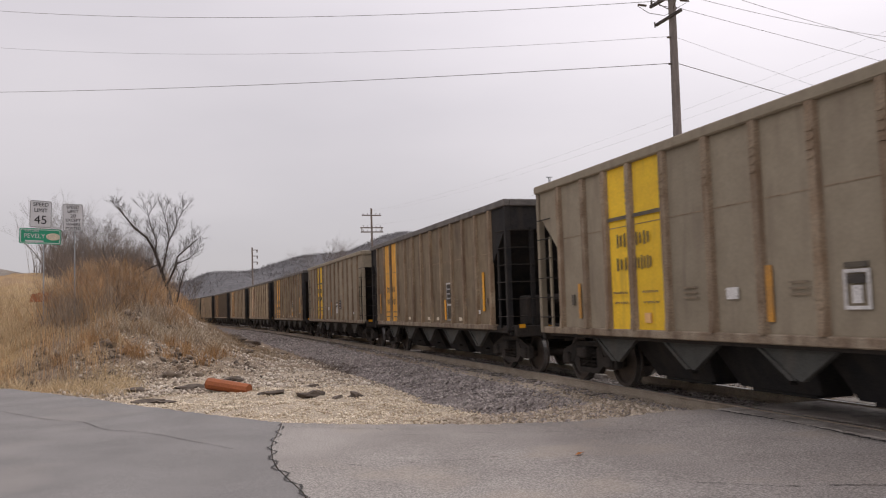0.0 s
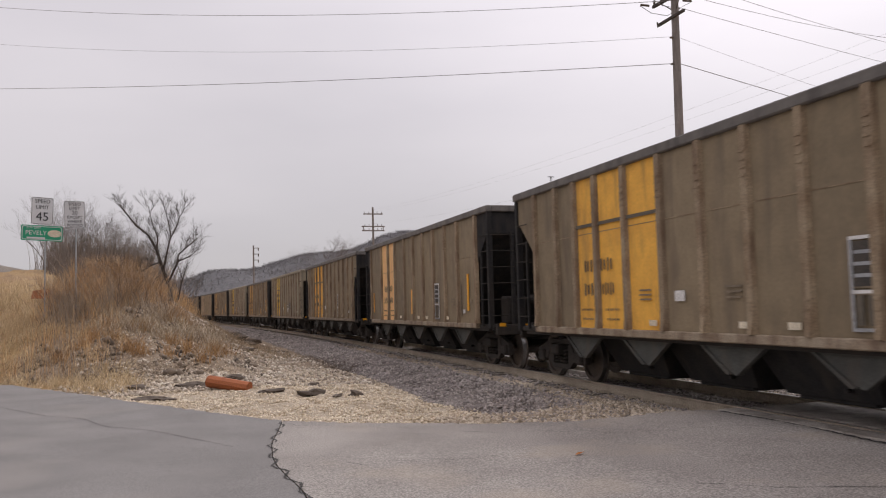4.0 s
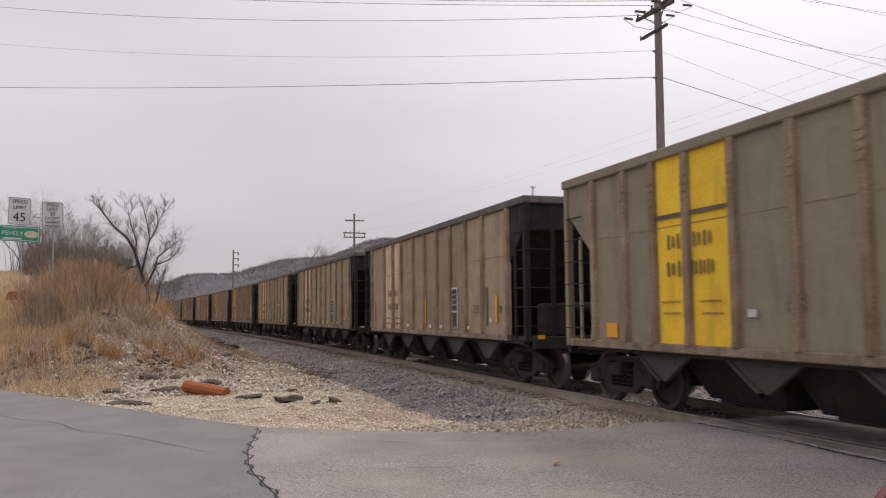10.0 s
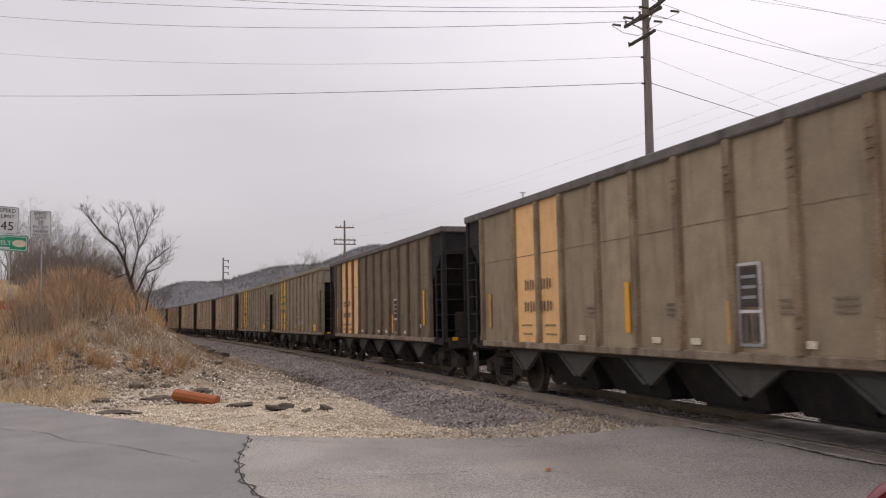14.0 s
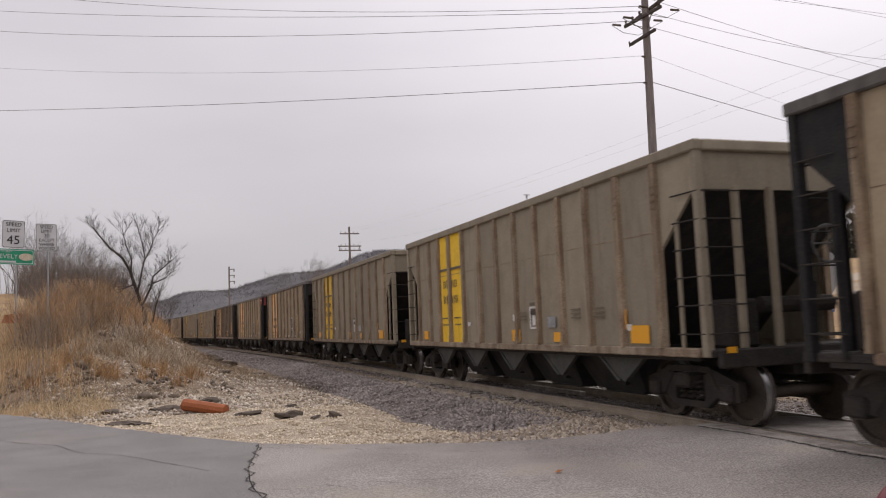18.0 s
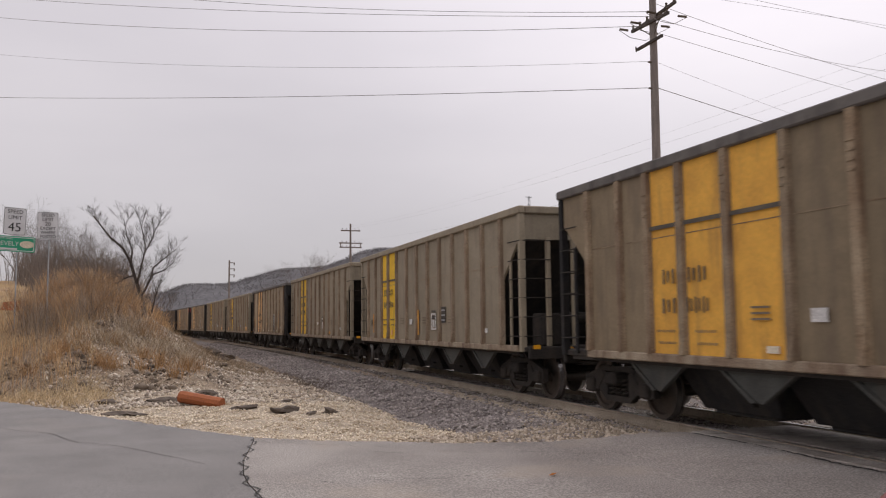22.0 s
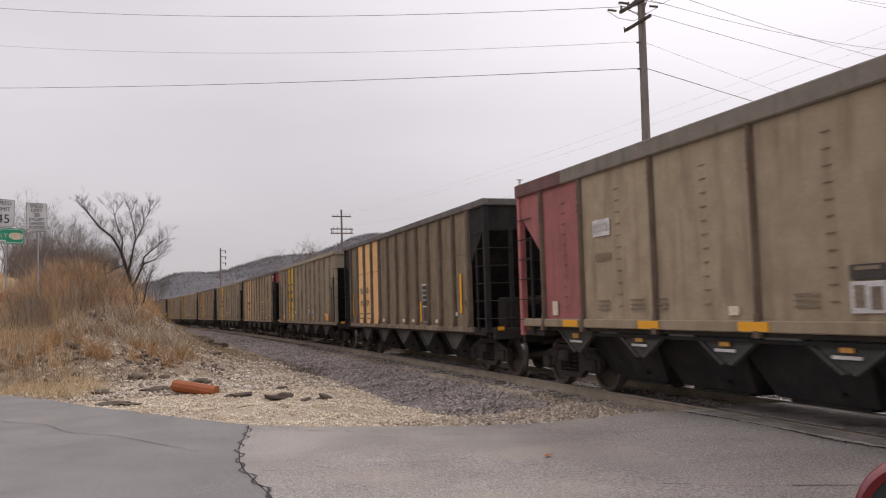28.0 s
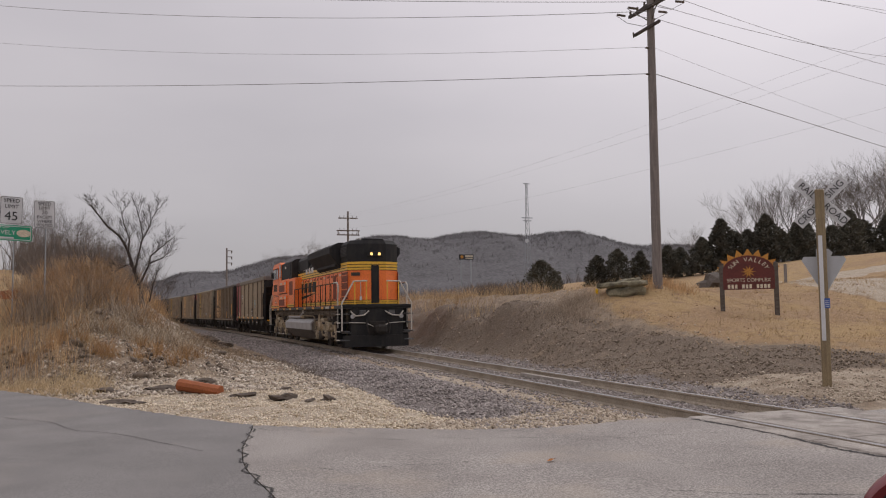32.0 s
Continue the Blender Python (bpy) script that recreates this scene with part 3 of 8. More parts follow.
w_dark = np.maximum(w_dark, 0.25 * slope)
w_dark = np.maximum(w_dark, 0.7 * np.exp(-((GU + 3.4) / 0.7) ** 2 - ((GY - 29) / 5) ** 2))
cover = np.stack([w_gravel, w_grass, w_ballast * (1 - drive), w_dark], -1).reshape(-1, 4).astype(np.float32)
ca = g_me.color_attributes.new("cover", "FLOAT_COLOR", "POINT")
ca.data.foreach_set("color", cover.ravel())
g_me.materials.append(M_GROUND)
g_me.polygons.foreach_set("use_smooth", [True] * len(g_me.polygons))
ground = tagged(new("ground", g_me), "winter ground of dry grass, bare soil and pale gravel", "ground", kind="structure")


def gz(x, y):
    return float(rough_z(np.array(x), np.array(y)))


# ---------- road in two ages of asphalt ----------
def road_z(x, y):
    return -0.13 + 0.10 * float(smooth01((x - 5.2) / 1.8)) - 0.015 * math.sin(0.6 * x) + 0.004 * (y - 10)


def polyline(pts, t):
    k = min(int(t), len(pts) - 2)
    f = t - k
    return pts[k][0] * (1 - f) + pts[k + 1][0] * f, pts[k][1] * (1 - f) + pts[k + 1][1] * f


EDGE = [(-26, 58), (-14, 38.5), (-7.5, 28.0), (-3.45, 21.26), (-2.01, 18.82), (-0.82, 16.71), (0.17, 15.05), (1.40, 13.17), (2.58, 12.42), (4.3, 11.42), (5.9, 10.86), (7.36, 10.40)]
CRACK = [(1.40, 13.17), (1.22, 12.1), (1.03, 11.1), (0.98, 10.5), (0.92, 9.8), (0.98, 9.0), (1.06, 8.1), (1.0, 6), (1.1, 2), (1.2, -40)]


def seam_bow(y):
    """How far the seam of the two sheets bows away from a straight line."""
    if y >= 13.17:
        return 0.0
    sx = np.interp(y, [p[1] for p in CRACK[::-1]], [p[0] for p in CRACK[::-1]])
    return float(sx) - (1.40 - 0.2 * (13.17 - y) / 53.17)


def road_sheet(name, columns, material, label):
    """columns: pairs of (edge point, near point); a slab with a crumbled edge."""
    g = Geo()
    rows = 44
    vs, fs = [], []
    for (x0, y0), (x1, y1) in columns:
        for j in range(rows + 1):
            q = (j / rows) ** 2.2
            x, y = x0 + (x1 - x0) * q, y0 + (y1 - y0) * q
            x += seam_bow(y) * math.exp(-abs(x - 1.35) / 1.2)
            vs.append((x, y, road_z(x, y)))
        vs.append((x0, y0, road_z(x0, y0) - 0.12))
    n = rows + 2
    for i in range(len(columns) - 1):
        for j in range(rows):
            fs.append((i * n + j, i * n + j + 1, (i + 1) * n + j + 1, (i + 1) * n + j))
        fs.append((i * n, (i + 1) * n, (i + 1) * n + n - 1, i * n + n - 1))
    g.add(vs, fs)
    return solid(name, g, material, label, "road", kind="structure", smooth=True)


rr = random.Random(5)
cols_a = []
for i in range(0, 7 * 22 + 1):
    x, y = polyline(EDGE, i / 22)
    w = 0.05 if i % 22 else 0.02
    x, y = x + rr.uniform(-w, w), y + rr.uniform(-w, w) * 1.3
    f = i / (7 * 22)
    cols_a.append(((x, y), (-60 + 61.2 * f, -40)))
# the dark sheet ends on the crack
crack_pts = []
for i in range(0, (len(CRACK) - 1) * 12 + 1):
    x, y = polyline(CRACK, i / 12)
    crack_pts.append((x + 0.05 * math.sin(9.1 * y) * math.exp(-max(0, 8 - y)) + rr.uniform(-0.010, 0.010), y))
road_dark = road_sheet("road_dark", cols_a, M_ASPHALT_A, "dark smooth asphalt of the side road")
cols_b = []
for i in range(0, 4 * 26 + 1):
    x, y = polyline(EDGE, 7 + i / 26)
    f = i / (4 * 26)
    cols_b.append(((x + rr.uniform(-0.03, 0.03), y + rr.uniform(-0.08, 0.06)), (1.2 + (7.36 - 1.2) * f, -40)))
road_worn = road_sheet("road_worn", cols_b, M_ASPHALT_B, "worn grey patched asphalt before the crossing")


def crack_strip(name, pts, width, z_up, label, seed):
    """A narrow broken gap in the asphalt."""
    q = random.Random(seed)
    g = Geo()
    vs, fs = [], []
    for x, y in pts:
        w = width * q.uniform(0.35, 1.5)
        z = road_z(x, y) + z_up
        vs += [(x - w, y - w * 0.3, z), (x + w, y + w * 0.3, z)]
    for i in range(len(pts) - 1):
        fs.append((2 * i, 2 * i + 1, 2 * i + 3, 2 * i + 2))
    g.add(vs, fs)
    return solid(name, g, M_CRACK, label, "crack", kind="structure")


dense = [p for p in crack_pts if p[1] > 3.5]
fine_crack = []
for (xa, ya), (xb, yb) in zip(dense, dense[1:]):
    for k in range(6):
        fine_crack.append((xa + (xb - xa) * k / 6 + rr.uniform(-0.012, 0.012), ya + (yb - ya) * k / 6))
crack_strip("pavement_crack", fine_crack, 0.014, 0.006, "ragged open crack between two asphalt ages", 11)
edge_crack = []
for i in range(140):
    y = 10.2 - i * 0.05
    edge_crack.append((7.35 + 0.05 * math.sin(2.3 * y) + rr.uniform(-0.03, 0.03), y))
crack_strip("pavement_crack", edge_crack, 0.03, 0.006, "dark gap along the crossing panels", 12)
thin = [(4.6 + 0.05 * i + 0.1 * math.sin(i * 0.4) * 0.4, 6.9 - 0.035 * i + rr.uniform(-0.02, 0.02)) for i in range(46)]
crack_strip("pavement_crack", thin, 0.007, 0.006, "hairline crack in the worn asphalt", 13)
for seed_, (xa, ya), (xb, yb), wob in ((14, (1.35, 12.75), (3.0, 11.5), 0.05), (15, (2.6, 11.2), (6.4, 9.6), 0.07), (16, (1.0, 9.4), (3.4, 9.0), 0.06), (17, (5.2, 9.9), (7.1, 8.9), 0.05), (18, (-4.0, 18.2), (0.6, 11.0), 0.08)):
    line = [(xa + (xb - xa) * i / 60 + wob * math.sin(i * 0.31 + seed_), ya + (yb - ya) * i / 60 + wob * math.sin(i * 0.47) + rr.uniform(-0.015, 0.015)) for i in range(61)]
    crack_strip("pavement_crack", line, 0.006, 0.006, "hairline crack wandering over the asphalt", seed_)
far_g = Geo()
fvs = []
for i in range(12):
    y = 9.9 - i * 4
    fvs += [(10.12, y, -0.015), (40.0, y - 2, 0.45)]
far_g.add(fvs, [(2 * i, 2 * i + 1, 2 * i + 3, 2 * i + 2) for i in range(11)])
road_far = solid("road_far", far_g, M_ASPHALT_B, "worn asphalt beyond the crossing", "road", kind="structure")

# ---------- track ----------
def rail_mesh(off, s0, s1, step):
    prof = [(-0.07, -0.18), (0.07, -0.18), (0.07, -0.168), (0.012, -0.14), (0.010, -0.045), (0.036, -0.035), (0.036, -0.006), (0.026, 0.0), (-0.026, 0.0), (-0.036, -0.006), (-0.036, -0.035), (-0.010, -0.045), (-0.012, -0.14), (-0.07, -0.168)]
    g = Geo()
    vs, n = [], len(prof)
    ss = np.arange(s0, s1 + step, step)
    for s in ss:
        for px, pz in prof:
            x, y, _ = track_at(s, off + px)
            vs.append((x, y, pz))
    fs, ms = [], []
    for i in range(len(ss) - 1):
        for k in range(n):
            g.f.append((i * n + k, i * n + (k + 1) % n, (i + 1) * n + (k + 1) % n, (i + 1) * n + k))
            g.m.append(1 if k in (6, 7, 8) else 0)
    g.v = vs
    return g


for off in (-0.755, 0.755):
    solid("rail", rail_mesh(off, -60, 300, 3.0), (M_RAIL, M_RAILTOP), "steel rail with polished head and rusty web", "rail", "rails of the line", kind="structure")
tie_g = Geo().box((0, 0, -0.27), (2.6, 0.23, 0.18), 0.012)
tie_me = tie_g.mesh("tie", M_TIE)
spike_g = Geo()
for sx in (-1, 1):
    for dx in (-0.12, 0.10):
        spike_g.box((sx * 0.755 + dx, 0, -0.165), (0.05, 0.07, 0.045), 0.01)
    spike_g.box((sx * 0.755, 0, -0.178), (0.36, 0.19, 0.016), 0.004)
spike_me = spike_g.mesh("tie_plate", M_RAIL)
ties = thing("tie_row", "weathered wooden ties with rusty plates and spikes in ballast", "railway ties", kind="structure")
tr_ = random.Random(8)
s = 11.2
while s < 100:
    x, y, th = track_at(s)
    o = part("tie", tie_me, M_TIE, ties)
    o.matrix_basis = Matrix.Translation((x + tr_.uniform(-0.05, 0.05), y, tr_.uniform(0, 0.02))) @ Matrix.Rotation(th + tr_.uniform(-0.02, 0.02), 4, "Z")
    if s < 70:
        o2 = part("tie_plate", spike_me, M_RAIL, ties)
        o2.matrix_basis = Matrix.Translation((x, y, 0)) @ Matrix.Rotation(th, 4, "Z")
    s += 0.52

# concrete crossing panels
crossing = thing("crossing_surface", "pale concrete level-crossing panels beside the rails", "level crossing", kind="structure")
for name_x, xa, xb in (("field", 7.385, 7.74), ("gauge", 7.96, 9.22), ("field", 9.46, 10.15)):
    y1 = 10.45
    while y1 > -8:
        y0 = y1 - 2.44
        g = Geo().box(((xa + xb) / 2, (y0 + y1) / 2, -0.075), (xb - xa, 2.42, 0.13), 0.015)
        part("concrete_panel", g, M_CONC, crossing)
        y1 = y0
wood = Geo().box((0, 0, 0), (0.12, 3.1, 0.10), 0.01)
solid("timber_strip", wood, M_CONC, "pale weathered plank lying along the rail", "plank", m=pose(9.13, 18.6, -0.13))

# ---------- coal hopper cars ----------
CAR_PITCH, CAR_HALF, TOP_Z, SILL_Z, SIDE_X = 16.18, 7.22, 4.05, 1.0, 1.585
WHEEL_R, LOCO_R = 0.46, 0.533


def wheelset_mesh(r, name):
    g = Geo()
    for sx in (-1, 1):
        prof = [(0.10, 0.80), (0.20, 0.78), (r * 0.80, 0.755), (r * 0.84, 0.80), (r, 0.80), (r, 0.705), (r + 0.028, 0.69), (r + 0.028, 0.665), (r * 0.84, 0.665), (r * 0.80, 0.70), (0.20, 0.70), (0.10, 0.68)]
        n = 24
        vs, fs, ms = [], [], []
        for pr, px in prof:
            for i in range(n):
                t = 2 * math.pi * i / n
                vs.append((sx * px, pr * math.cos(t), pr * math.sin(t)))
        for k in range(len(prof) - 1):
            for i in range(n):
                g_f = (k * n + i, k * n + (i + 1) % n, (k + 1) * n + (i + 1) % n, (k + 1) * n + i)
                fs.append(g_f)
                ms.append(1 if k == 4 else 0)
        base = len(g.v)
        g.v.extend(vs)
        g.f.extend(tuple(base + i for i in fc) for fc in fs)
        g.m.extend(ms)
    g.tube((-1.02, 0, 0), (1.02, 0, 0), 0.10, n=10)
    for sx in (-1, 1):
        g.tube((sx * 0.98, 0, 0), (sx * 1.12, 0, 0), 0.13, n=10)
    return g.mesh(name, M_WHEEL, M_TREAD, smooth=True)


WHEEL_ME = wheelset_mesh(WHEEL_R, "wheelset")
LOCO_WHEEL_ME = wheelset_mesh(LOCO_R, "locomotive_wheelset")


def side_frame_mesh():
    """Cast freight truck side with pedestal ends and a window for the springs."""
    g = Geo()
    g.prism([(-1.12, 0.62), (-1.12, 0.36), (-0.95, 0.33), (-0.68, 0.42), (-0.38, 0.22), (0.38, 0.22), (0.68, 0.42), (0.95, 0.33), (1.12, 0.36), (1.12, 0.62), (0.55, 0.80), (0.36, 0.70), (0.36, 0.32), (-0.36, 0.32), (-0.36, 0.70), (-0.55, 0.80)], "x", -0.06, 0.06)
    g.prism([(-0.6, 0.74), (0.6, 0.74), (0.5, 0.83), (-0.5, 0.83)], "x", -0.08, 0.08)
    for sy in (-1, 1):
        g.box((-0.02, sy * 0.89, 0.47), (0.22, 0.28, 0.24), 0.03)
        g.prism([(sy * 0.42, 0.70), (sy * 0.52, 0.74), (sy * 0.76, 0.42), (sy * 0.66, 0.38)], "x", -0.075, 0.075)
    return g.mesh("side_frame", M_UNDER)


def spring_mesh():
    """Three coils side by side on one seat."""
    g = Geo()
    pts = []
    for dy in (-0.2, 0.0, 0.2):
        for k in range(0, 33):
            t = k * math.pi / 4
            pts.append((0.07 * math.cos(t), dy + 0.07 * math.sin(t), 0.33 + 0.0095 * k))
    g.sweep(pts, 0.022, n=4)
    return g.mesh("spring_nest", M_UNDER)


SIDE_FRAME_ME, SPRING_ME = side_frame_mesh(), spring_mesh()
BOLSTER_ME = Geo().box((0, 0, 0.62), (2.5, 0.36, 0.22), 0.04).box((0, 0, 0.80), (0.5, 0.5, 0.16), 0.03).mesh("bogie", M_UNDER)


def bogie(car, y):
    bg = part("bogie", BOLSTER_ME, M_UNDER, car)
    bg.matrix_basis = Matrix.Translation((0, y, 0))
    for sx in (-1, 1):
        o = part("side_frame", SIDE_FRAME_ME, M_UNDER, bg)
        o.matrix_basis = Matrix.Translation((sx * 1.02, 0, 0))
        o = part("spring_nest", SPRING_ME, M_UNDER, bg)
        o.matrix_basis = Matrix.Translation((sx * 1.02, 0, 0))
    for dy in (-0.89, 0.89):
        o = part("wheelset", WHEEL_ME, (M_WHEEL, M_TREAD), bg)
        o.matrix_parent_inverse = Matrix.Translation((0, dy, WHEEL_R))
    return bg


def bay_mesh():
    g = Geo()
    top, bot = [(-1.16, -1.06), (1.16, -1.06), (1.16, 1.06), (-1.16, 1.06)], [(-0.78, -0.82), (0.78, -0.82), (0.78, 0.82), (-0.78, 0.82)]
    vs = [(x, y, 1.02) for x, y in top] + [(x, y, 0.30) for x, y in bot]
    g.add(vs, [(0, 1, 2, 3), (4, 5, 6, 7), (0, 1, 5, 4), (1, 2, 6, 5), (2, 3, 7, 6), (3, 0, 4, 7)])
    for sx in (-1, 1):
        g.box((sx * 0.42, 0, 0.27), (0.62, 1.3, 0.06), 0.01)
    g.tube((-0.95, -0.42, 0.44), (0.95, -0.42, 0.44), 0.03, n=6)
    return g.mesh("hopper_bay", M_BLACK)


BAY_GUSSET = Geo().prism([(-0.70, 0.96), (0.70, 0.96), (0.08, 0.57), (-0.08, 0.57)], "x", -0.012, 0.012)
for _s in (-1, 1):
    BAY_GUSSET.prism([(_s * 0.75, 0.96), (_s * 0.67, 0.96), (_s * 0.03, 0.56), (_s * 0.11, 0.54)], "x", -0.04, 0.04)
BAY_GUSSET_ME = BAY_GUSSET.mesh("bay_gusset", M_BAY)


BAY_ME = bay_mesh()


def rib_mesh(material, depth=0.085, width=0.13):
    g = Geo()
    g.prism([(-SIDE_X + depth, -width / 2 - 0.03), (-SIDE_X, -width / 2), (-SIDE_X, width / 2), (-SIDE_X + depth, width / 2 + 0.03)], "z", 1.12, 3.90)
    g.prism([(-SIDE_X - 0.0, 1.12), (-SIDE_X - 0.03, 1.12), (-SIDE_X, 1.42)], "y", -0.05, 0.05)
    for k in range(4):
        g.box((-SIDE_X, 0, 3.22 + 0.11 * k), (0.03, width * 0.8, 0.03))
    for k in range(2):
        g.box((-SIDE_X, 0, 1.45 + 0.11 * k), (0.024, width * 0.7, 0.026))
    return g.mesh("side_rib", material)


RIB_MESHES = {m.name: rib_mesh(m) for m in (M_RIB_TAN, M_RIB_TAUPE, M_RIB_BROWN)}
SEAM_ME = rib_mesh(M_RIB_BROWN, 0.05, 0.045)
BRACE_ME = Geo()
for _k in range(11):
    BRACE_ME.box((-SIDE_X + 0.052, 0, 1.55 + 0.19 * _k), (0.012, 0.13, 0.014))
BRACE_ME = BRACE_ME.mesh("brace_marks", M_UMBER)
RUNG_SIDE = Geo()
RUNG_SIDE.tube((-1.56, -0.32, 0), (-1.56, 0.32, 0), 0.011, n=6)
RUNG_SIDE_ME = RUNG_SIDE.mesh("ladder_rung", M_UNDER)
RUNG_END_ME = Geo().tube((-0.32, 0, 0), (0.32, 0, 0), 0.011, n=6).mesh("ladder_rung", M_UNDER)


def at(ob, *p):
    ob.matrix_basis = Matrix.Translation(p)
    return ob


def decal(name, car, y0, y1, z0, z1, material, proud=0.052, label="", both=False):
    """A thin painted plate on the side sheets; y runs from the far end."""
    for sx in (-1, 1) if both else (-1,):
        x = sx * (SIDE_X - 0.09 + proud)
        part(name, Geo().box((x, sx * (y0 + y1) / 2, (z0 + z1) / 2), (0.012, abs(y1 - y0), z1 - z0)), material, car, label)


def lettering(car, ya, yb, z, height, count, material, seed):
    """Unreadable marks as slim upright bars, a pair of strokes to a character."""
    q = random.Random(seed)
    w = (yb - ya) / count
    g = Geo()
    x = -(SIDE_X - 0.09 + 0.056)
    for i in range(count):
        c = ya + (i + 0.5) * w
        h = height * q.uniform(0.88, 0.97)
        for d in (-0.25, 0.22):
            g.box((x, -(c + d * w), z), (0.008, w * 0.15, h * (1.0 if d < 0 else 0.8)))
    part("marking", g, material, car, "dark painted marking bars", kind="stuff")


def hopper(body, rib, strip, strip_at, ends, panels=12, edges=None, gusset=None, end_plate=None, split_line=False, amber="none", last_strip=5.55, faded=False, last=False, seed=1, far_off=False):
    """One open-top coal hopper; strip_at lists the coloured side panels counted from the far end."""
    q = random.Random(seed)
    car = thing("coal_hopper", "", "hopper car")
    half_main = 6.12
    edges = edges or [half_main - 2 * half_main * k / panels for k in range(panels + 1)]
    panels = len(edges) - 1
    gusset = gusset or ends
    for sx in (-1, 1):
        joined = Geo()
        for k in range(panels):
            yc = (edges[k] + edges[k + 1]) / 2
            mt = strip if k in strip_at else body
            bx = ((sx * (SIDE_X - 0.09), yc, 2.60 if last else 2.51), (0.05, edges[k] - edges[k + 1] - 0.004, 2.62 if last else 2.80))
            if sx < 0 and not far_off:
                part("side_panel", Geo().box(*bx), mt, car)
            else:
                joined.box(*bx, m=1 if k in strip_at else 0)
        for k in range(panels + 1):
            yc = edges[k]
            if sx < 0 and not far_off:
                o = part("side_rib", SEAM_ME if last else RIB_MESHES[rib.name], rib, car)
                o.matrix_basis = Matrix.Translation((0, yc, 0))
                if last and k < panels:
                    at(part("brace_mark", BRACE_ME, M_UMBER, car, kind="stuff"), 0, (yc + edges[k + 1]) / 2 - 0.1, 0)
            else:
                joined.box((sx * (SIDE_X - 0.04), yc, 2.51), (0.085, 0.15, 2.78), m=2)
        if joined.v:
            part("side_sheet", joined, (body, strip, rib), car, kind="stuff")
        # gusset over the ladder bay
        for sy in (-1, 1):
            g = Geo().prism([(sy * 6.12, 3.9), (sy * 7.18, 3.9), (sy * 7.18, 3.38), (sy * 6.95, 3.28), (sy * 6.12, 2.52)], "x", sx * 1.47, sx * 1.52)
            part("end_gusset", g, strip if last and sy > 0 else gusset, car)
            part("corner_post", Geo().box((sx * 1.50, sy * 7.13, 2.45), (0.13, 0.12, 2.9), 0.012), strip if last and sy > 0 else ends, car)
            part("ladder_stile", Geo().box((sx * 1.53, sy * 6.62, 2.0), (0.05, 0.07, 1.9), 0.01), ends, car)
            for r in range(6 if sx < 0 and not far_off else 0):
                o = part("ladder_rung", RUNG_SIDE_ME, M_UNDER, car)
                o.matrix_basis = Matrix.Translation((0, sy * 6.86, 1.32 + 0.40 * r))
        zc, hc = (3.97, 0.16) if not last else (3.92, 0.26)
        if last:
            part("top_chord", Geo().box((sx * 1.52, -1.0, zc), (0.15, 2 * CAR_HALF - 2.0, hc), 0.02), M_CHORD_PALE, car)
            part("top_chord", Geo().box((sx * 1.52, CAR_HALF - 1.0, zc), (0.15, 1.99, hc), 0.02), M_CRIMSON_DARK, car, "faded red chord end")
            part("side_sill", Geo().box((sx * 1.50, 0, 1.26), (0.16, 2 * 7.0, 0.15), 0.015), body, car)
        else:
            part("top_chord", Geo().box((sx * 1.52, 0, zc), (0.15, 2 * CAR_HALF, hc), 0.02), body if ends is body else M_CHORD, car)
            part("side_sill", Geo().box((sx * 1.50, 0, 1.06), (0.16, 2 * 7.0 if ends is body else 2 * 6.2, 0.13), 0.015), M_SILL, car)
        # dark strip stands in for the shadow line below the sill
        part("sill_flange", Geo().box((sx * 1.44, 0, 1.155 if last else 0.97), (0.08, 2 * 6.9, 0.06)), M_UNDER, car)
    for sy in (-1, 1):
        part("end_chord", Geo().box((0, sy * 7.15, zc), (2.9, 0.14, hc), 0.02), M_CHORD if ends is not body else body, car)
        part("end_plate", Geo().box((0, sy * 7.12, 3.62), (2.94, 0.04, 0.54)), end_plate or ends, car)
        g = Geo()
        a, b = (sy * 7.06, 3.42), (sy * 4.4, 1.05)
        g.prism([a, b, (b[0] - sy * 0.04, b[1] + 0.03), (a[0], a[1] + 0.06)], "x", -1.46, 1.46)
        part("slope_sheet", g, M_BLACK, car)
        for px in (-0.9, -0.3, 0.3, 0.9):
            if abs(px) < 0.5 and ends is not body:
                continue
            part("end_post", Geo().box((px, sy * 7.14, 2.25), (0.09, 0.10, 2.3), 0.01), ends, car)
        for px in (-1.18, 1.18):
            for r in range(6):
                if px < 0 and not far_off:
                    at(part("ladder_rung", RUNG_END_ME, M_UNDER, car), px, sy * 7.20, 1.32 + 0.40 * r)
        part("end_platform", Geo().box((0, sy * 6.75, 1.05), (3.0, 1.0, 0.10), 0.015), M_UNDER, car)
        part("end_sill", Geo().box((0, sy * 7.30, 0.98), (2.9, 0.12, 0.26), 0.02), M_UNDER, car)
        cp = Geo().box((0, sy * 7.65, 0.86), (0.16, 0.66, 0.18), 0.03).box((0, sy * 7.98, 0.86), (0.26, 0.2, 0.28), 0.05)
        cp.sweep([(0.3, sy * 7.5, 0.8), (0.3, sy * 7.75, 0.55), (0.2, sy * 7.95, 0.5)], 0.03)
        part("coupler", cp, M_UNDER, car)
        part("end_reflector", Geo().box((-1.3, sy * 7.37, 1.10), (0.15, 0.02, 0.085)), M_REFLECT, car)
    for sx in (-1, 1) if not last else ():
        part("weld_seam", Geo().box((sx * (SIDE_X - 0.062), 0, 2.86), (0.008, 2 * half_main, 0.012)), rib, car)
    part("center_sill", Geo().box((0, 0, 0.86), (0.42, 14.6, 0.32), 0.02), M_UNDER, car)
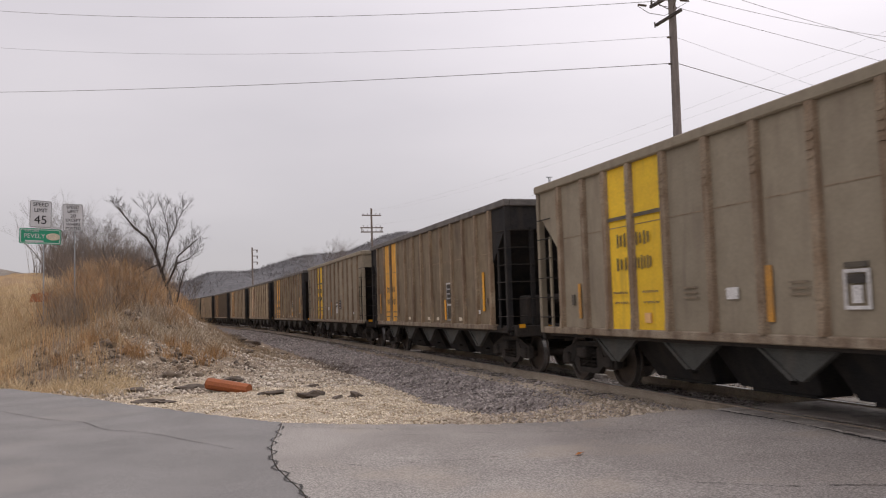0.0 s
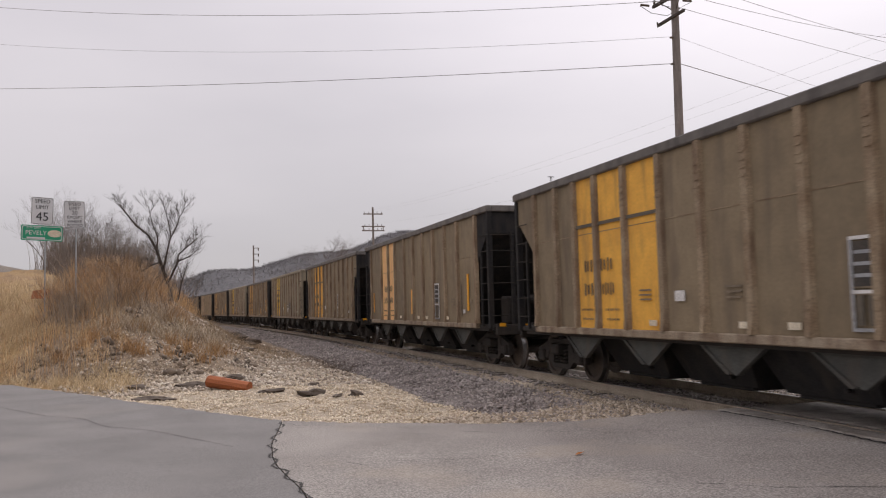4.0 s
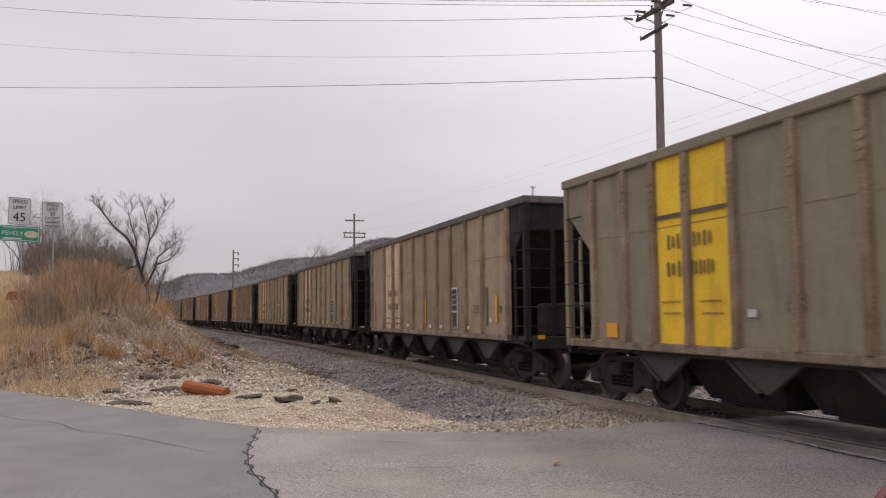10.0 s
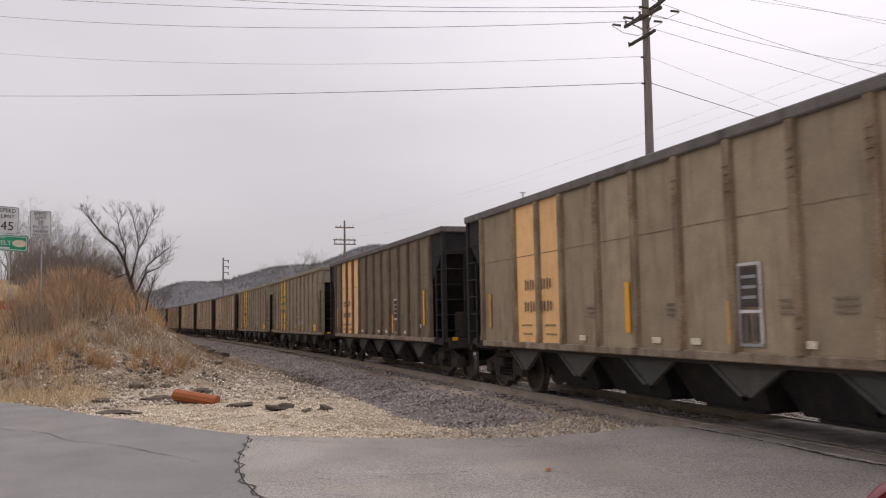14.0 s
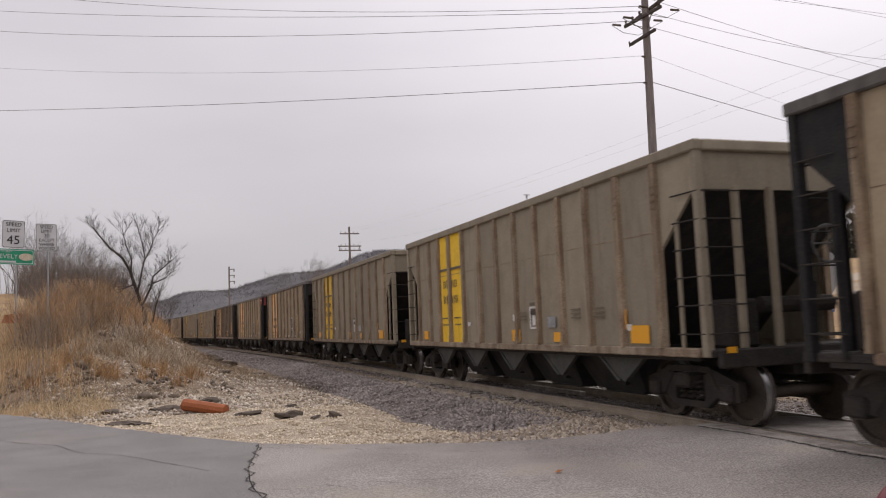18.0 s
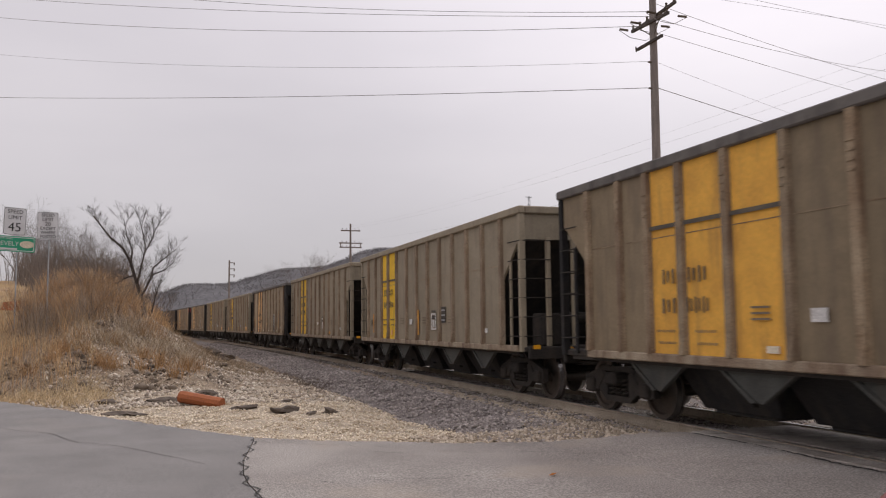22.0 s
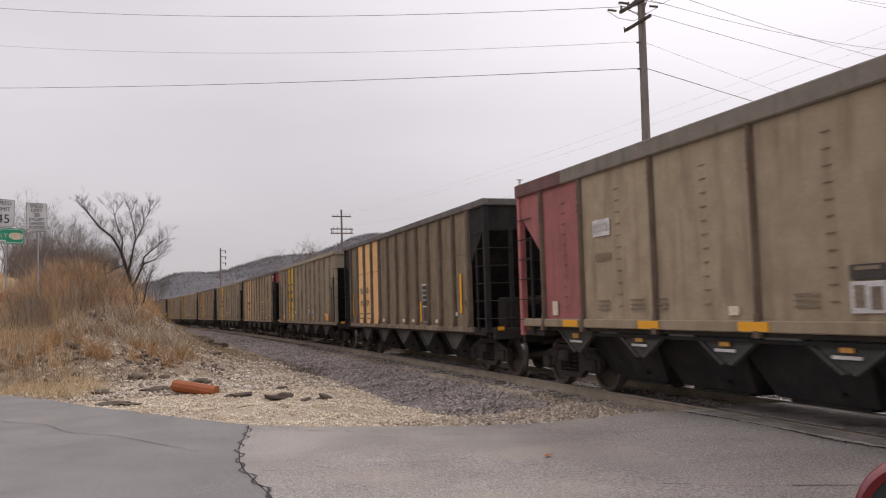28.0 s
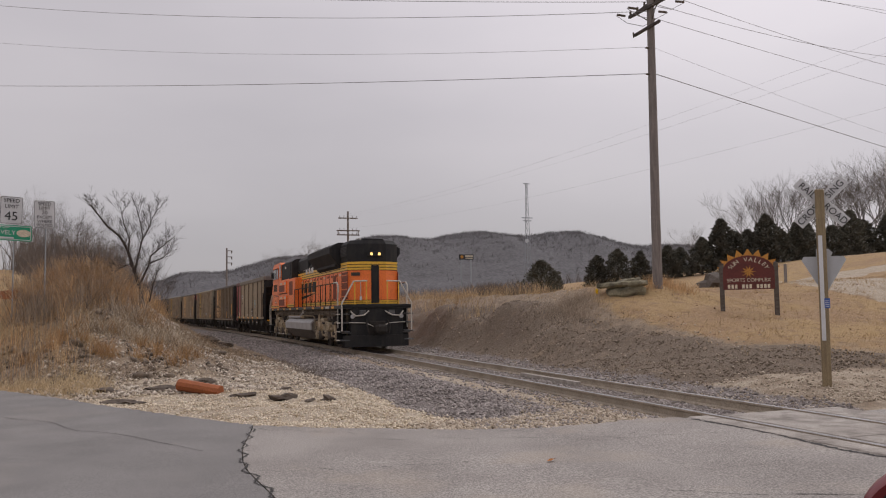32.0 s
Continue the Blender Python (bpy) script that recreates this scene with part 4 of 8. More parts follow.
    part("inner_floor", Geo().box((0, 0, 1.07), (2.9, 9.0, 0.05)), M_BLACK, car)
    for sy in (-1, 1):
        rig = Geo()
        rig.box((-0.75, sy * 6.75, 1.45), (0.5, 0.5, 0.7), 0.04).tube((-0.4, sy * 6.9, 1.7), (0.9, sy * 6.9, 1.7), 0.12, n=10)
        rig.sweep([(0.5, sy * 7.0, 1.2), (0.5, sy * 7.05, 2.0), (0.2, sy * 6.7, 2.3)], 0.03)
        part("brake_rigging", rig, M_UNDER, car)
    bw = Geo()
    bw.sweep([(0.55 + 0.28 * math.cos(t * math.pi / 6), -7.3, 2.55 + 0.28 * math.sin(t * math.pi / 6)) for t in range(13)], 0.02)
    bw.tube((0.55, -7.3, 2.27), (0.55, -7.3, 2.83), 0.015, n=5).tube((0.27, -7.3, 2.55), (0.83, -7.3, 2.55), 0.015, n=5)
    part("brake_wheel", bw, M_LOCO_GREY, car)
    for k in range(5 if last else 4):
        yc = (-3.55 + 2.25 * k) if not last else (-4.1 + 2.05 * k)
        at(part("hopper_bay", BAY_ME, M_BLACK, car), 0, yc, 0)
    for k in range(6 if last else 5):
        yc = (-4.65 + 2.25 * k) if not last else (-5.12 + 2.05 * k)
        for px in (-1.38, 1.38):
            at(part("bay_gusset", BAY_GUSSET_ME, M_BAY, car), px, yc, 0.19 if last else 0)
    for y in (-6.05, 6.05):
        bogie(car, y)
    if end_plate:
        for sx in (-1, 1):
            part("corner_plate", Geo().box((sx * 1.53, -6.72, 3.64), (0.02, 0.86, 0.42)), end_plate, car, "bright red corner plate")
            part("corner_bar", Geo().box((sx * 1.543, -6.72, 3.70), (0.008, 0.5, 0.05)), M_WHITE, car)
    # markings
    if far_off:
        return car
    mark_y = [-(edges[k] + edges[k + 1]) / 2 for k in strip_at]
    if not last:
        pale = amber == "none"
        for j, c in enumerate(mark_y[:2]):
            sh = -0.16 if j else 0.16
            ink = M_WORNMARK if faded else M_INKMARK
            za, zb, zc_ = (2.62, 2.22, 1.74) if ends is body else (2.26, 1.83, 1.46)
            lettering(car, c + sh - 0.24, c + sh + 0.24, za, 0.24, 2, ink, seed + j)
            lettering(car, c + sh - 0.27, c + sh + 0.27, zb, 0.24, 3 if j and split_line else 2, ink, seed + 5 + j)
            lettering(car, c - 0.24, c + 0.24, zc_, 0.045, 6, M_WORNMARK, seed + 9 + j)
            lettering(car, c - 0.20, c + 0.26, zc_ - 0.17, 0.045, 5, M_WORNMARK, seed + 13 + j)
        if split_line:
            for k, c in zip(strip_at, mark_y):
                hb = (edges[k] - edges[k + 1]) / 2 - 0.07
                decal("paint_band", car, c - hb, c + hb, 2.98, 3.04, M_INKMARK)
        strips = {"tall": ((-5.80, 1.40, 2.15), (-0.12, 1.35, 2.15), (2.36, 1.22, 1.78), (last_strip, 1.45, 2.42)),
                  "faint": ((-5.80, 1.35, 2.0), (0.2, 1.3, 2.0), (last_strip, 1.4, 2.0)), "square": (), "none": (), "low": ()}[amber]
        for yy, za, zb in strips:
            decal("reflector_strip", car, yy - 0.065, yy + 0.065, za, zb, M_AMBERWORN if yy < -5 else M_REFLECT, label="amber reflective strip")
        if amber == "square":
            for yy, hw, zb in ((-5.55, 0.17, 1.42), (0.72, 0.20, 1.42), (2.7, 0.20, 1.36), (5.5, 0.26, 1.46)):
                decal("reflector_strip", car, yy - hw, yy + hw, 1.18, zb, M_REFLECT, label="bright amber reflective patch")
            decal("reflector_strip", car, 5.02, 5.14, 1.40, 1.72, M_AMBERWORN, label="worn amber reflective patch")
            decal("reflector_strip", car, 4.9, 5.02, 2.35, 2.75, M_AMBERWORN, label="worn amber reflective patch")
            decal("stencil_patch", car, 2.25, 2.6, 1.45, 1.66, M_GALV)
        # data stencil, white on black
        if split_line and ends is body:
            f0 = 1.16 if amber == "none" else 1.45
            for ya_, yb_, za_, zb_ in ((0.0, 0.38, 1.43, 1.47), (0.0, 0.38, 1.84, 1.88), (0.0, 0.04, 1.47, 1.84), (0.34, 0.38, 1.47, 1.84), (0.12, 0.26, 1.50, 1.70)):
                decal("stencil_frame", car, f0 + ya_, f0 + yb_, za_, zb_, M_WHITE)
            decal("stencil_plate", car, f0 + 0.06, f0 + 0.32, 1.72, 1.82, M_DARKMARK, 0.058)
            decal("stencil_plate", car, f0 + 0.02, f0 + 0.36, 1.90, 1.96, M_INKMARK)
            if amber == "low":
                decal("reflector_strip", car, 2.75, 3.2, 1.20, 1.30, M_AMBERWORN, label="worn amber reflective patch")
                decal("reflector_strip", car, -5.42, -5.32, 1.30, 1.62, M_AMBERWORN, label="worn amber reflective patch")
            if amber == "none":
                decal("reflector_strip", car, -0.14, -0.02, 1.28, 2.0, M_AMBERWORN, label="worn rusty amber strip")
                decal("reflector_strip", car, -5.42, -5.32, 1.30, 1.95, M_AMBERWORN, label="worn rusty amber strip")
                decal("stencil_plate", car, 2.02, 2.34, 1.62, 2.04, M_DARKMARK)
                for r in range(3):
                    decal("stencil_line", car, 2.04, 2.32, 1.67 + 0.13 * r, 1.71 + 0.13 * r, M_GALV, 0.058)
                decal("stencil_plate", car, -5.70, -5.58, 1.55, 1.75, M_INKMARK)
                decal("placard", car, -3.08, -2.90, 1.24, 1.40, M_PEACH)
        else:
            for ya_, yb_, za_, zb_ in ((2.52, 2.95, 1.20, 1.24), (2.52, 2.95, 1.62, 1.66), (2.52, 2.95, 2.22, 2.26), (2.52, 2.56, 1.24, 2.22), (2.91, 2.95, 1.24, 2.22)):
                decal("stencil_frame", car, ya_, yb_, za_, zb_, M_WHITE if ya_ > 2.6 or za_ > 1.5 else M_GALV)
            decal("stencil_plate", car, 2.58, 2.89, 1.70, 2.20, M_DARKMARK, 0.056)
            for r in range(3):
                decal("stencil_line", car, 2.60, 2.87, 1.80 + 0.13 * r, 1.84 + 0.13 * r, M_GALV, 0.062)
            decal("stencil_plate", car, 2.60, 2.70, 1.27, 1.60, M_INKMARK, 0.058)
            decal("stencil_plate", car, 2.77, 2.87, 1.27, 1.60, M_INKMARK, 0.058)
            for c_ in (-1.6, 0.65, 1.6, 3.7):
                decal("stencil_tag", car, c_ - 0.11, c_ + 0.11, 1.20, 1.29, M_CREAM)
            decal("stencil_ladder", car, 4.94, 5.00, 1.30, 2.2, M_WORNMARK)
            decal("stencil_plate", car, 5.70, 5.82, 1.62, 1.76, M_WORNMARK)
        decal("placard", car, 5.14, 5.28, 1.38, 1.48, M_WHITE)
        if pale:
            decal("placard", car, -0.95, -0.70, 1.58, 1.74, M_WHITE)
        elif amber == "low":
            decal("placard", car, 0.30, 0.55, 1.60, 1.72, M_WHITE)
        elif split_line:
            decal("placard", car, -2.15, -1.98, 1.52, 1.62, M_WHITE)
            decal("placard", car, 0.60, 0.84, 1.60, 1.74, M_WHITE)
        for c0 in (-1.3, 1.1, 3.4, 4.25) if not pale else (-1.8, 0.45, 2.7, 3.9):
            g = Geo()
            for k in range(3):
                g.box((-(SIDE_X - 0.09 + 0.052), -c0, 1.62 + 0.075 * k), (0.008, 0.34, 0.028))
            part("data_block", g, M_WORNMARK, car, "worn small data lines", kind="stuff")
    else:
        decal("marking_plate", car, -4.15, -3.62, 2.72, 3.0, M_WHITE)
        lettering(car, -4.12, -3.64, 2.86, 0.19, 4, M_WORNMARK, 4)
        lettering(car, -4.12, -3.58, 2.36, 0.17, 5, M_WORNMARK, 5)
        decal("stencil_plate", car, 1.25, 1.72, 1.78, 1.94, M_DARKMARK)
        decal("stencil_line", car, 1.32, 1.65, 1.88, 1.92, M_WORNMARK, 0.058)
        decal("stencil_frame", car, 1.25, 1.72, 1.42, 1.76, M_WHITE)
        decal("stencil_plate", car, 1.30, 1.44, 1.48, 1.72, M_WORNMARK, 0.058)
        decal("stencil_plate", car, 1.52, 1.66, 1.46, 1.70, M_WORNMARK, 0.058)
        decal("placard", car, -0.75, -0.55, 1.40, 1.52, M_CREAM)
        decal("placard", car, -5.75, -5.55, 1.40, 1.66, M_CREAM)
        for c0 in (-3.9, -2.9, -2.3, 0.6, 3.2):
            g = Geo()
            for k in range(3):
                g.box((-(SIDE_X - 0.09 + 0.052), -c0, 1.50 + 0.07 * k), (0.008, 0.38, 0.026))
            part("data_block", g, M_WORNMARK, car, "worn small data lines", kind="stuff")
        for k in range(6):
            decal("marking_line", car, 2.7, 3.2, 2.0 + 0.09 * k, 2.04 + 0.09 * k, M_CYAN)
        for yy in (-5.0, -2.55, -0.25, 2.1, 4.5):
            decal("reflector_strip", car, yy - 0.27, yy + 0.27, 1.20, 1.32, M_REFLECT, 0.105, label="amber reflective strip")
        for k in range(5):
            yc = -4.1 + 2.05 * k
            part("bay_label", Geo().box((-1.432, yc + 1.02, 0.93), (0.012, 0.42, 0.04)), M_WHITE, car)
            part("bay_label", Geo().box((-1.432, yc + 1.02, 1.03), (0.012, 0.20, 0.09)), M_AMBERWORN, car)
    return car


TAUPE_EDGES = [6.12, 5.08, 4.26, 3.41, 2.38, 1.27, 0.22, -0.82, -1.87, -2.92, -3.97, -5.02, -6.12]
STYLES = {
    "A": dict(body=M_TAUPE, rib=M_RIB_TAUPE, strip=M_YELLOW, edges=TAUPE_EDGES, strip_at=(2, 3), ends=M_TAUPE, split_line=True, seed=2),
    "G": dict(body=M_TAUPE, rib=M_RIB_TAUPE, strip=M_YELLOW, edges=TAUPE_EDGES, strip_at=(2, 3), ends=M_TAUPE, split_line=True, amber="low", seed=12),
    "S": dict(body=M_TAUPE, rib=M_RIB_TAUPE, strip=M_YELLOW, edges=TAUPE_EDGES, strip_at=(2, 3), ends=M_TAUPE, split_line=True, amber="square", seed=3),
    "P": dict(body=M_TAN, rib=M_RIB_TAN, strip=M_PEACH, edges=[6.22, 4.44, 3.32, 2.32, 1.02, -0.13, -1.28, -2.43, -3.58, -4.73, -6.22], strip_at=(1, 2), ends=M_BLACK, amber="tall", last_strip=4.45, seed=4),
    "B": dict(body=M_UMBER, rib=M_RIB_TAN, strip=M_PEACH, edges=[6.22, 4.44, 3.32, 2.32, 1.02, -0.13, -1.28, -2.43, -3.58, -4.73, -6.22], strip_at=(1, 2), ends=M_BLACK, amber="tall", seed=11),
    "Q": dict(body=M_BROWN, rib=M_RIB_BROWN, strip=M_PEACH, strip_at=(1, 2, 3), ends=M_BLACK, amber="tall", seed=5),
    "F": dict(body=M_TAN, rib=M_RIB_TAN, strip=M_FADED, edges=[6.22, 4.44, 3.32, 2.32, 1.02, -0.13, -1.28, -2.43, -3.58, -4.73, -6.22], strip_at=(1, 2), ends=M_BLACK, amber="faint", seed=6),
    "Y": dict(body=M_UMBER, rib=M_RIB_TAN, strip=M_ORANGE, edges=TAUPE_EDGES, strip_at=(2, 3, 4), ends=M_BLACK, gusset=M_UMBER, split_line=True, seed=7),
    "O": dict(body=M_BROWN, rib=M_RIB_TAN, strip=M_ORANGE, strip_at=(1, 2), ends=M_BLACK, amber="tall", seed=8),
    "D": dict(body=M_TAN, rib=M_RIB_TAN, strip=M_PEACH, edges=[6.22, 4.44, 3.32, 2.32, 1.02, -0.13, -1.28, -2.43, -3.58, -4.73, -6.22], strip_at=(1, 2), ends=M_BLACK, end_plate=M_SIGNRED, amber="tall", last_strip=4.9, seed=9),
    "R": dict(body=M_TAN, rib=M_RIB_BROWN, strip=M_CRIMSON, strip_at=(0,), ends=M_BLACK, gusset=M_TAN, edges=[6.12, 4.6, 2.4, 0.2, -2.0, -4.2, -6.12], last=True, seed=10),
}
LABELS = {
    "A": "taupe steel coal hopper with two bright yellow panels",
    "G": "taupe coal hopper with two clean yellow panels",
    "S": "taupe coal hopper with yellow panels and amber patches",
    "P": "tan coal hopper with peach panels and black ends",
    "B": "umber-brown coal hopper with peach panels and black ends",
    "Q": "dark brown coal hopper with three peach panels",
    "F": "tan coal hopper with faded peeling peach panels",
    "Y": "tan coal hopper with three bright orange-yellow panels",
    "O": "brown coal hopper with two orange panels, black ends",
    "D": "tan coal hopper, peach panels, red-topped black end",
    "R": "smooth-sided tan hopper with faded red end panel",
}
TRAIN_AHEAD = "SPQFPAFQPFOAO"
TRAIN = TRAIN_AHEAD + "AYBYOPFFSSQDPSSPGAYGDSQR"
MADE = {}
CARS = []
for n_car, st in enumerate(TRAIN):
    distant = n_car < len(TRAIN_AHEAD) - 3
    if (st, distant) in MADE:
        c_ = copy_thing(MADE[st, distant], Matrix.Identity(4))
    else:
        c_ = MADE[st, distant] = hopper(far_off=distant, **STYLES[st])
    tagged(c_, LABELS[st], "hopper car", "coal hoppers of the train")
    CARS.append((c_, n_car - len(TRAIN_AHEAD)))


def train_lead(t):
    """Place along the track of the far top corner of car number nought."""
    return ((-0.00073092 * t + 0.0574492) * t + 12.23627) * t + 15.86


def car_centre(t, k):
    return train_lead(t) - CAR_PITCH * k - CAR_HALF

# ---------- locomotive ----------
def locomotive():
    lo = thing("locomotive", "orange and black diesel locomotive with yellow stripes, headlights lit", "locomotive")
    hw = 1.10
    plan = [(-hw, 3.0), (-hw, -9.45), (-0.48, -9.86), (0.48, -9.86), (hw, -9.45), (hw, 3.0)]

    def grown(d):
        return [(-hw - d, 3.0), (-hw - d, -9.45 - d * 0.4), (-0.48 - d * 0.4, -9.86 - d), (0.48 + d * 0.4, -9.86 - d), (hw + d, -9.45 - d * 0.4), (hw + d, 3.0)]

    # running boards and frame
    part("deck", Geo().box((0, -0.05, 1.79), (3.10, 20.1, 0.14), 0.02), M_LOCO_GREY, lo, "dark grey walkway deck")
    part("underframe", Geo().box((0, -0.1, 1.47), (2.36, 19.2, 0.52), 0.03), M_DUST, lo, "dusty grey underframe")
    for sx in (-1, 1):
        part("walkway_plate", Geo().box((sx * 1.556, -7.52, 1.79), (0.012, 0.75, 0.10)), M_RAILING, lo)
    for sx in (-1, 1):
        for k in range(9):
            part("reflector_strip", Geo().box((sx * 1.556, 8.6 - 2.15 * k, 1.79), (0.012, 0.48, 0.09)), M_REFLECT, lo, "amber reflective strip")
    # long hood
    part("hood", Geo().prism(plan, "z", 1.86, 3.34), M_LOCO, lo, "orange hood with door seams")
    part("stripe_band", Geo().prism(grown(0.006), "z", 3.34, 3.70), M_LOCO_YELLOW, lo, "yellow stripe band")
    for z in (3.345, 3.46, 3.58):
        part("stripe_line", Geo().prism(grown(0.010), "z", z - 0.012, z + 0.014), M_LOCO_BLACK, lo)
    part("lower_stripe", Geo().prism(grown(0.006), "z", 1.90, 2.08), M_LOCO_YELLOW, lo, "yellow stripe band")
    for z in (1.905, 1.99, 2.075):
        part("stripe_line", Geo().prism(grown(0.010), "z", z - 0.010, z + 0.012), M_LOCO_BLACK, lo)
    # black rear top with louvres
    rear = [(-hw, -8.2), (-hw, -9.45), (-0.48, -9.86), (0.48, -9.86), (hw, -9.45), (hw, -8.2)]
    g = Geo().prism(rear, "z", 3.70, 4.46)
    n0 = len(g.v)
    small = [(x * 0.86, -8.2 + (y + 8.2) * 0.96) for x, y in rear]
    g.add([(x, y, 4.46) for x, y in rear] + [(x, y, 4.62) for x, y in small], [(i, (i + 1) % 6, 6 + (i + 1) % 6, 6 + i) for i in range(6)] + [tuple(range(6, 12))])
    part("rear_hood_top", g, M_LOCO_BLACK, lo)
    for k in range(7):
        part("louvre", Geo().box((-hw - 0.012, -8.85, 3.98 + 0.06 * k), (0.03, 1.1, 0.028)), M_LOCO_GREY, lo)
    # flared radiator wings
    g = Geo()
    ring_r = [(-1.12, 3.50), (-1.60, 4.14), (-1.60, 4.40), (-1.20, 4.62), (1.20, 4.62), (1.60, 4.40), (1.60, 4.14), (1.12, 3.50)]
    ys = [-8.25, -3.9, -3.1]
    for i, y in enumerate(ys):
        for x, z in ring_r:
            if i == 2:
                x, z = x * 0.985, min(z, 4.50) - (0.0 if z > 3.9 else 0.0)
                yy = y - (0.5 if z < 3.8 else 0.0)
            else:
                yy = y
            g.v.append((x, yy, z))
    for i in range(2):
        for k in range(8):
            g.f.append((i * 8 + k, i * 8 + (k + 1) % 8, (i + 1) * 8 + (k + 1) % 8, (i + 1) * 8 + k))
            g.m.append(0)
    g.f += [tuple(range(8)), tuple(range(16, 24))]
    g.m += [0, 0]
    part("radiator_wing", g, M_LOCO_BLACK, lo, "black flared radiator wings")
    for sx in (-1, 1):
        part("wing_edge", Geo().box((sx * 1.60, -5.9, 4.41), (0.03, 4.6, 0.03)), M_LOCO_GREY, lo)
        part("grille", Geo().prism([(-7.9, 3.60), (-3.9, 3.60), (-3.9, 4.08), (-7.9, 4.08)], "x", sx * 1.18, sx * 1.28), M_LOCO_BLACK, lo)
    # middle hood tops
    part("hood_top", Geo().prism([(-1.08, 3.70), (-1.08, 3.98), (-0.8, 4.24), (0.8, 4.24), (1.08, 3.98), (1.08, 3.70)], "y", -3.9, 3.0), M_LOCO_BLACK, lo)
    part("brake_hatch", Geo().prism([(-1.12, 3.85), (-1.12, 4.38), (-0.95, 4.56), (0.95, 4.56), (1.12, 4.38), (1.12, 3.85)], "y", -0.9, 2.2), M_LOCO_BLACK, lo)
    part("roof_cover", Geo().prism([(-0.85, 4.15), (-0.6, 4.36), (0.6, 4.36), (0.85, 4.15)], "y", -3.3, -0.95), M_LOCO_GREY, lo)
    part("cab_box_top", Geo().prism([(-1.46, 3.45), (-1.46, 4.42), (-1.20, 4.57), (1.20, 4.57), (1.46, 4.42), (1.46, 3.45)], "y", 2.2, 5.71), M_LOCO_BLACK, lo)
    for yy, zz in ((4.15, 4.18), (2.75, 4.05)):
        part("data_plate", Geo().box((-1.468, yy, zz), (0.012, 0.5, 0.13)), M_CREAM, lo)
    part("box_lid", Geo().box((-1.47, 3.2, 3.98), (0.03, 1.5, 0.6), 0.01), M_LOCO_BLACK, lo)
    for yy, ln in ((-0.35, 0.55), (-1.15, 0.5), (-1.9, 0.6)):
        part("peeling_patch", Geo().prism([(yy - ln / 2, 3.62), (yy + ln / 2 - 0.1, 3.58), (yy + ln / 2, 3.84), (yy - ln / 2 + 0.08, 3.88)], "x", -hw - 0.018, -hw - 0.006), M_WHITE, lo, "white peeled patch")
    # electrical cabinet and cab side
    part("cabinet", Geo().box((0, 2.0, 2.68), (2.96, 1.9, 1.62), 0.03), M_LOCO, lo)
    part("cab_side_box", Geo().box((0, 4.6, 2.68), (3.0, 3.3, 1.64), 0.03), M_LOCO, lo)
    for sx in (-1, 1):
        part("cabinet_grille", Geo().box((sx * 1.482, 2.35, 2.95), (0.03, 1.0, 0.75)), M_LOCO_DARK, lo)
        for z, h in ((2.99, 0.38), (2.18, 0.36)):
            part("grille_case", Geo().box((sx * 1.53, 4.75, z + 0.07), (0.10, 2.6, h + 0.30), 0.02), M_LOCO, lo)
            # flat plate; the recess's shade is its dark brown-red colour
            part("cab_grille", Geo().box((sx * 1.578, 4.95, z), (0.02, 1.9, h)), M_LOCO_DARK, lo, "flat air grille darkened for recess shade")
            for k in range(5):
                part("grille_slat", Geo().box((sx * 1.584, 4.95, z - h / 2 + h * (k + 0.5) / 5), (0.016, 1.9, 0.018)), M_LOCO_DARK, lo)
            part("grille_rim", Geo().box((sx * 1.585, 4.95, z - h / 2 - 0.03), (0.04, 2.0, 0.035)), M_LOCO, lo)
            part("case_gap", Geo().box((sx * 1.52, 4.75, z - h / 2 - 0.10), (0.06, 2.6, 0.03)), M_LOCO_BLACK, lo)
            for yy in (3.75, 5.15):
                part("data_plate", Geo().box((sx * 1.584, yy, z + h / 2 + 0.085), (0.012, 0.46, 0.12)), M_CREAM, lo)
        part("cab_stripe", Geo().box((sx * 1.506, 5.4, 1.98), (0.012, 8.2, 0.15)), M_LOCO_YELLOW, lo)
        part("stripe_line", Geo().box((sx * 1.512, 5.4, 1.98), (0.012, 8.2, 0.025)), M_LOCO_BLACK, lo)
    # cab and nose
    part("cab", Geo().prism([(5.72, 1.86), (5.72, 4.46), (6.0, 4.58), (8.3, 4.56), (8.72, 4.40), (8.86, 3.52), (8.86, 1.86)], "x", -1.5, 1.5), M_LOCO, lo, "orange driver's cab")
    part("nose", Geo().prism([(8.80, 1.86), (8.80, 3.50), (9.55, 3.36), (9.95, 3.05), (10.05, 1.86)], "x", -1.38, 1.38), M_LOCO, lo)
    for sx in (-1, 1):
        part("window_band", Geo().box((sx * 1.502, 7.66, 3.94), (0.016, 1.96, 0.66), 0.004), M_LOCO_DARK, lo)
        for ya, yb in ((6.80, 7.16), (7.36, 8.12), (8.34, 8.60)):
            w = part("cab_window", Geo().box((sx * 1.508, (ya + yb) / 2, 3.94), (0.02, yb - ya, 0.54), 0.006), M_GLASS, lo, "dark cab window")
            part("window_frame", Geo().box((0, 0, 0.285), (0.03, yb - ya + 0.06, 0.03)).box((0, 0, -0.285), (0.03, yb - ya + 0.06, 0.03)), M_GALV, w).matrix_basis = Matrix.Translation((sx * 1.508, (ya + yb) / 2, 3.94))
        # matt pale panel; the glass's reflection is put into its colour
        part("sliding_pane", Geo().box((sx * 1.510, 8.23, 3.94), (0.02, 0.2, 0.54), 0.006), M_SIGNBACK, lo, "sliding pane with its reflection painted matt pale")
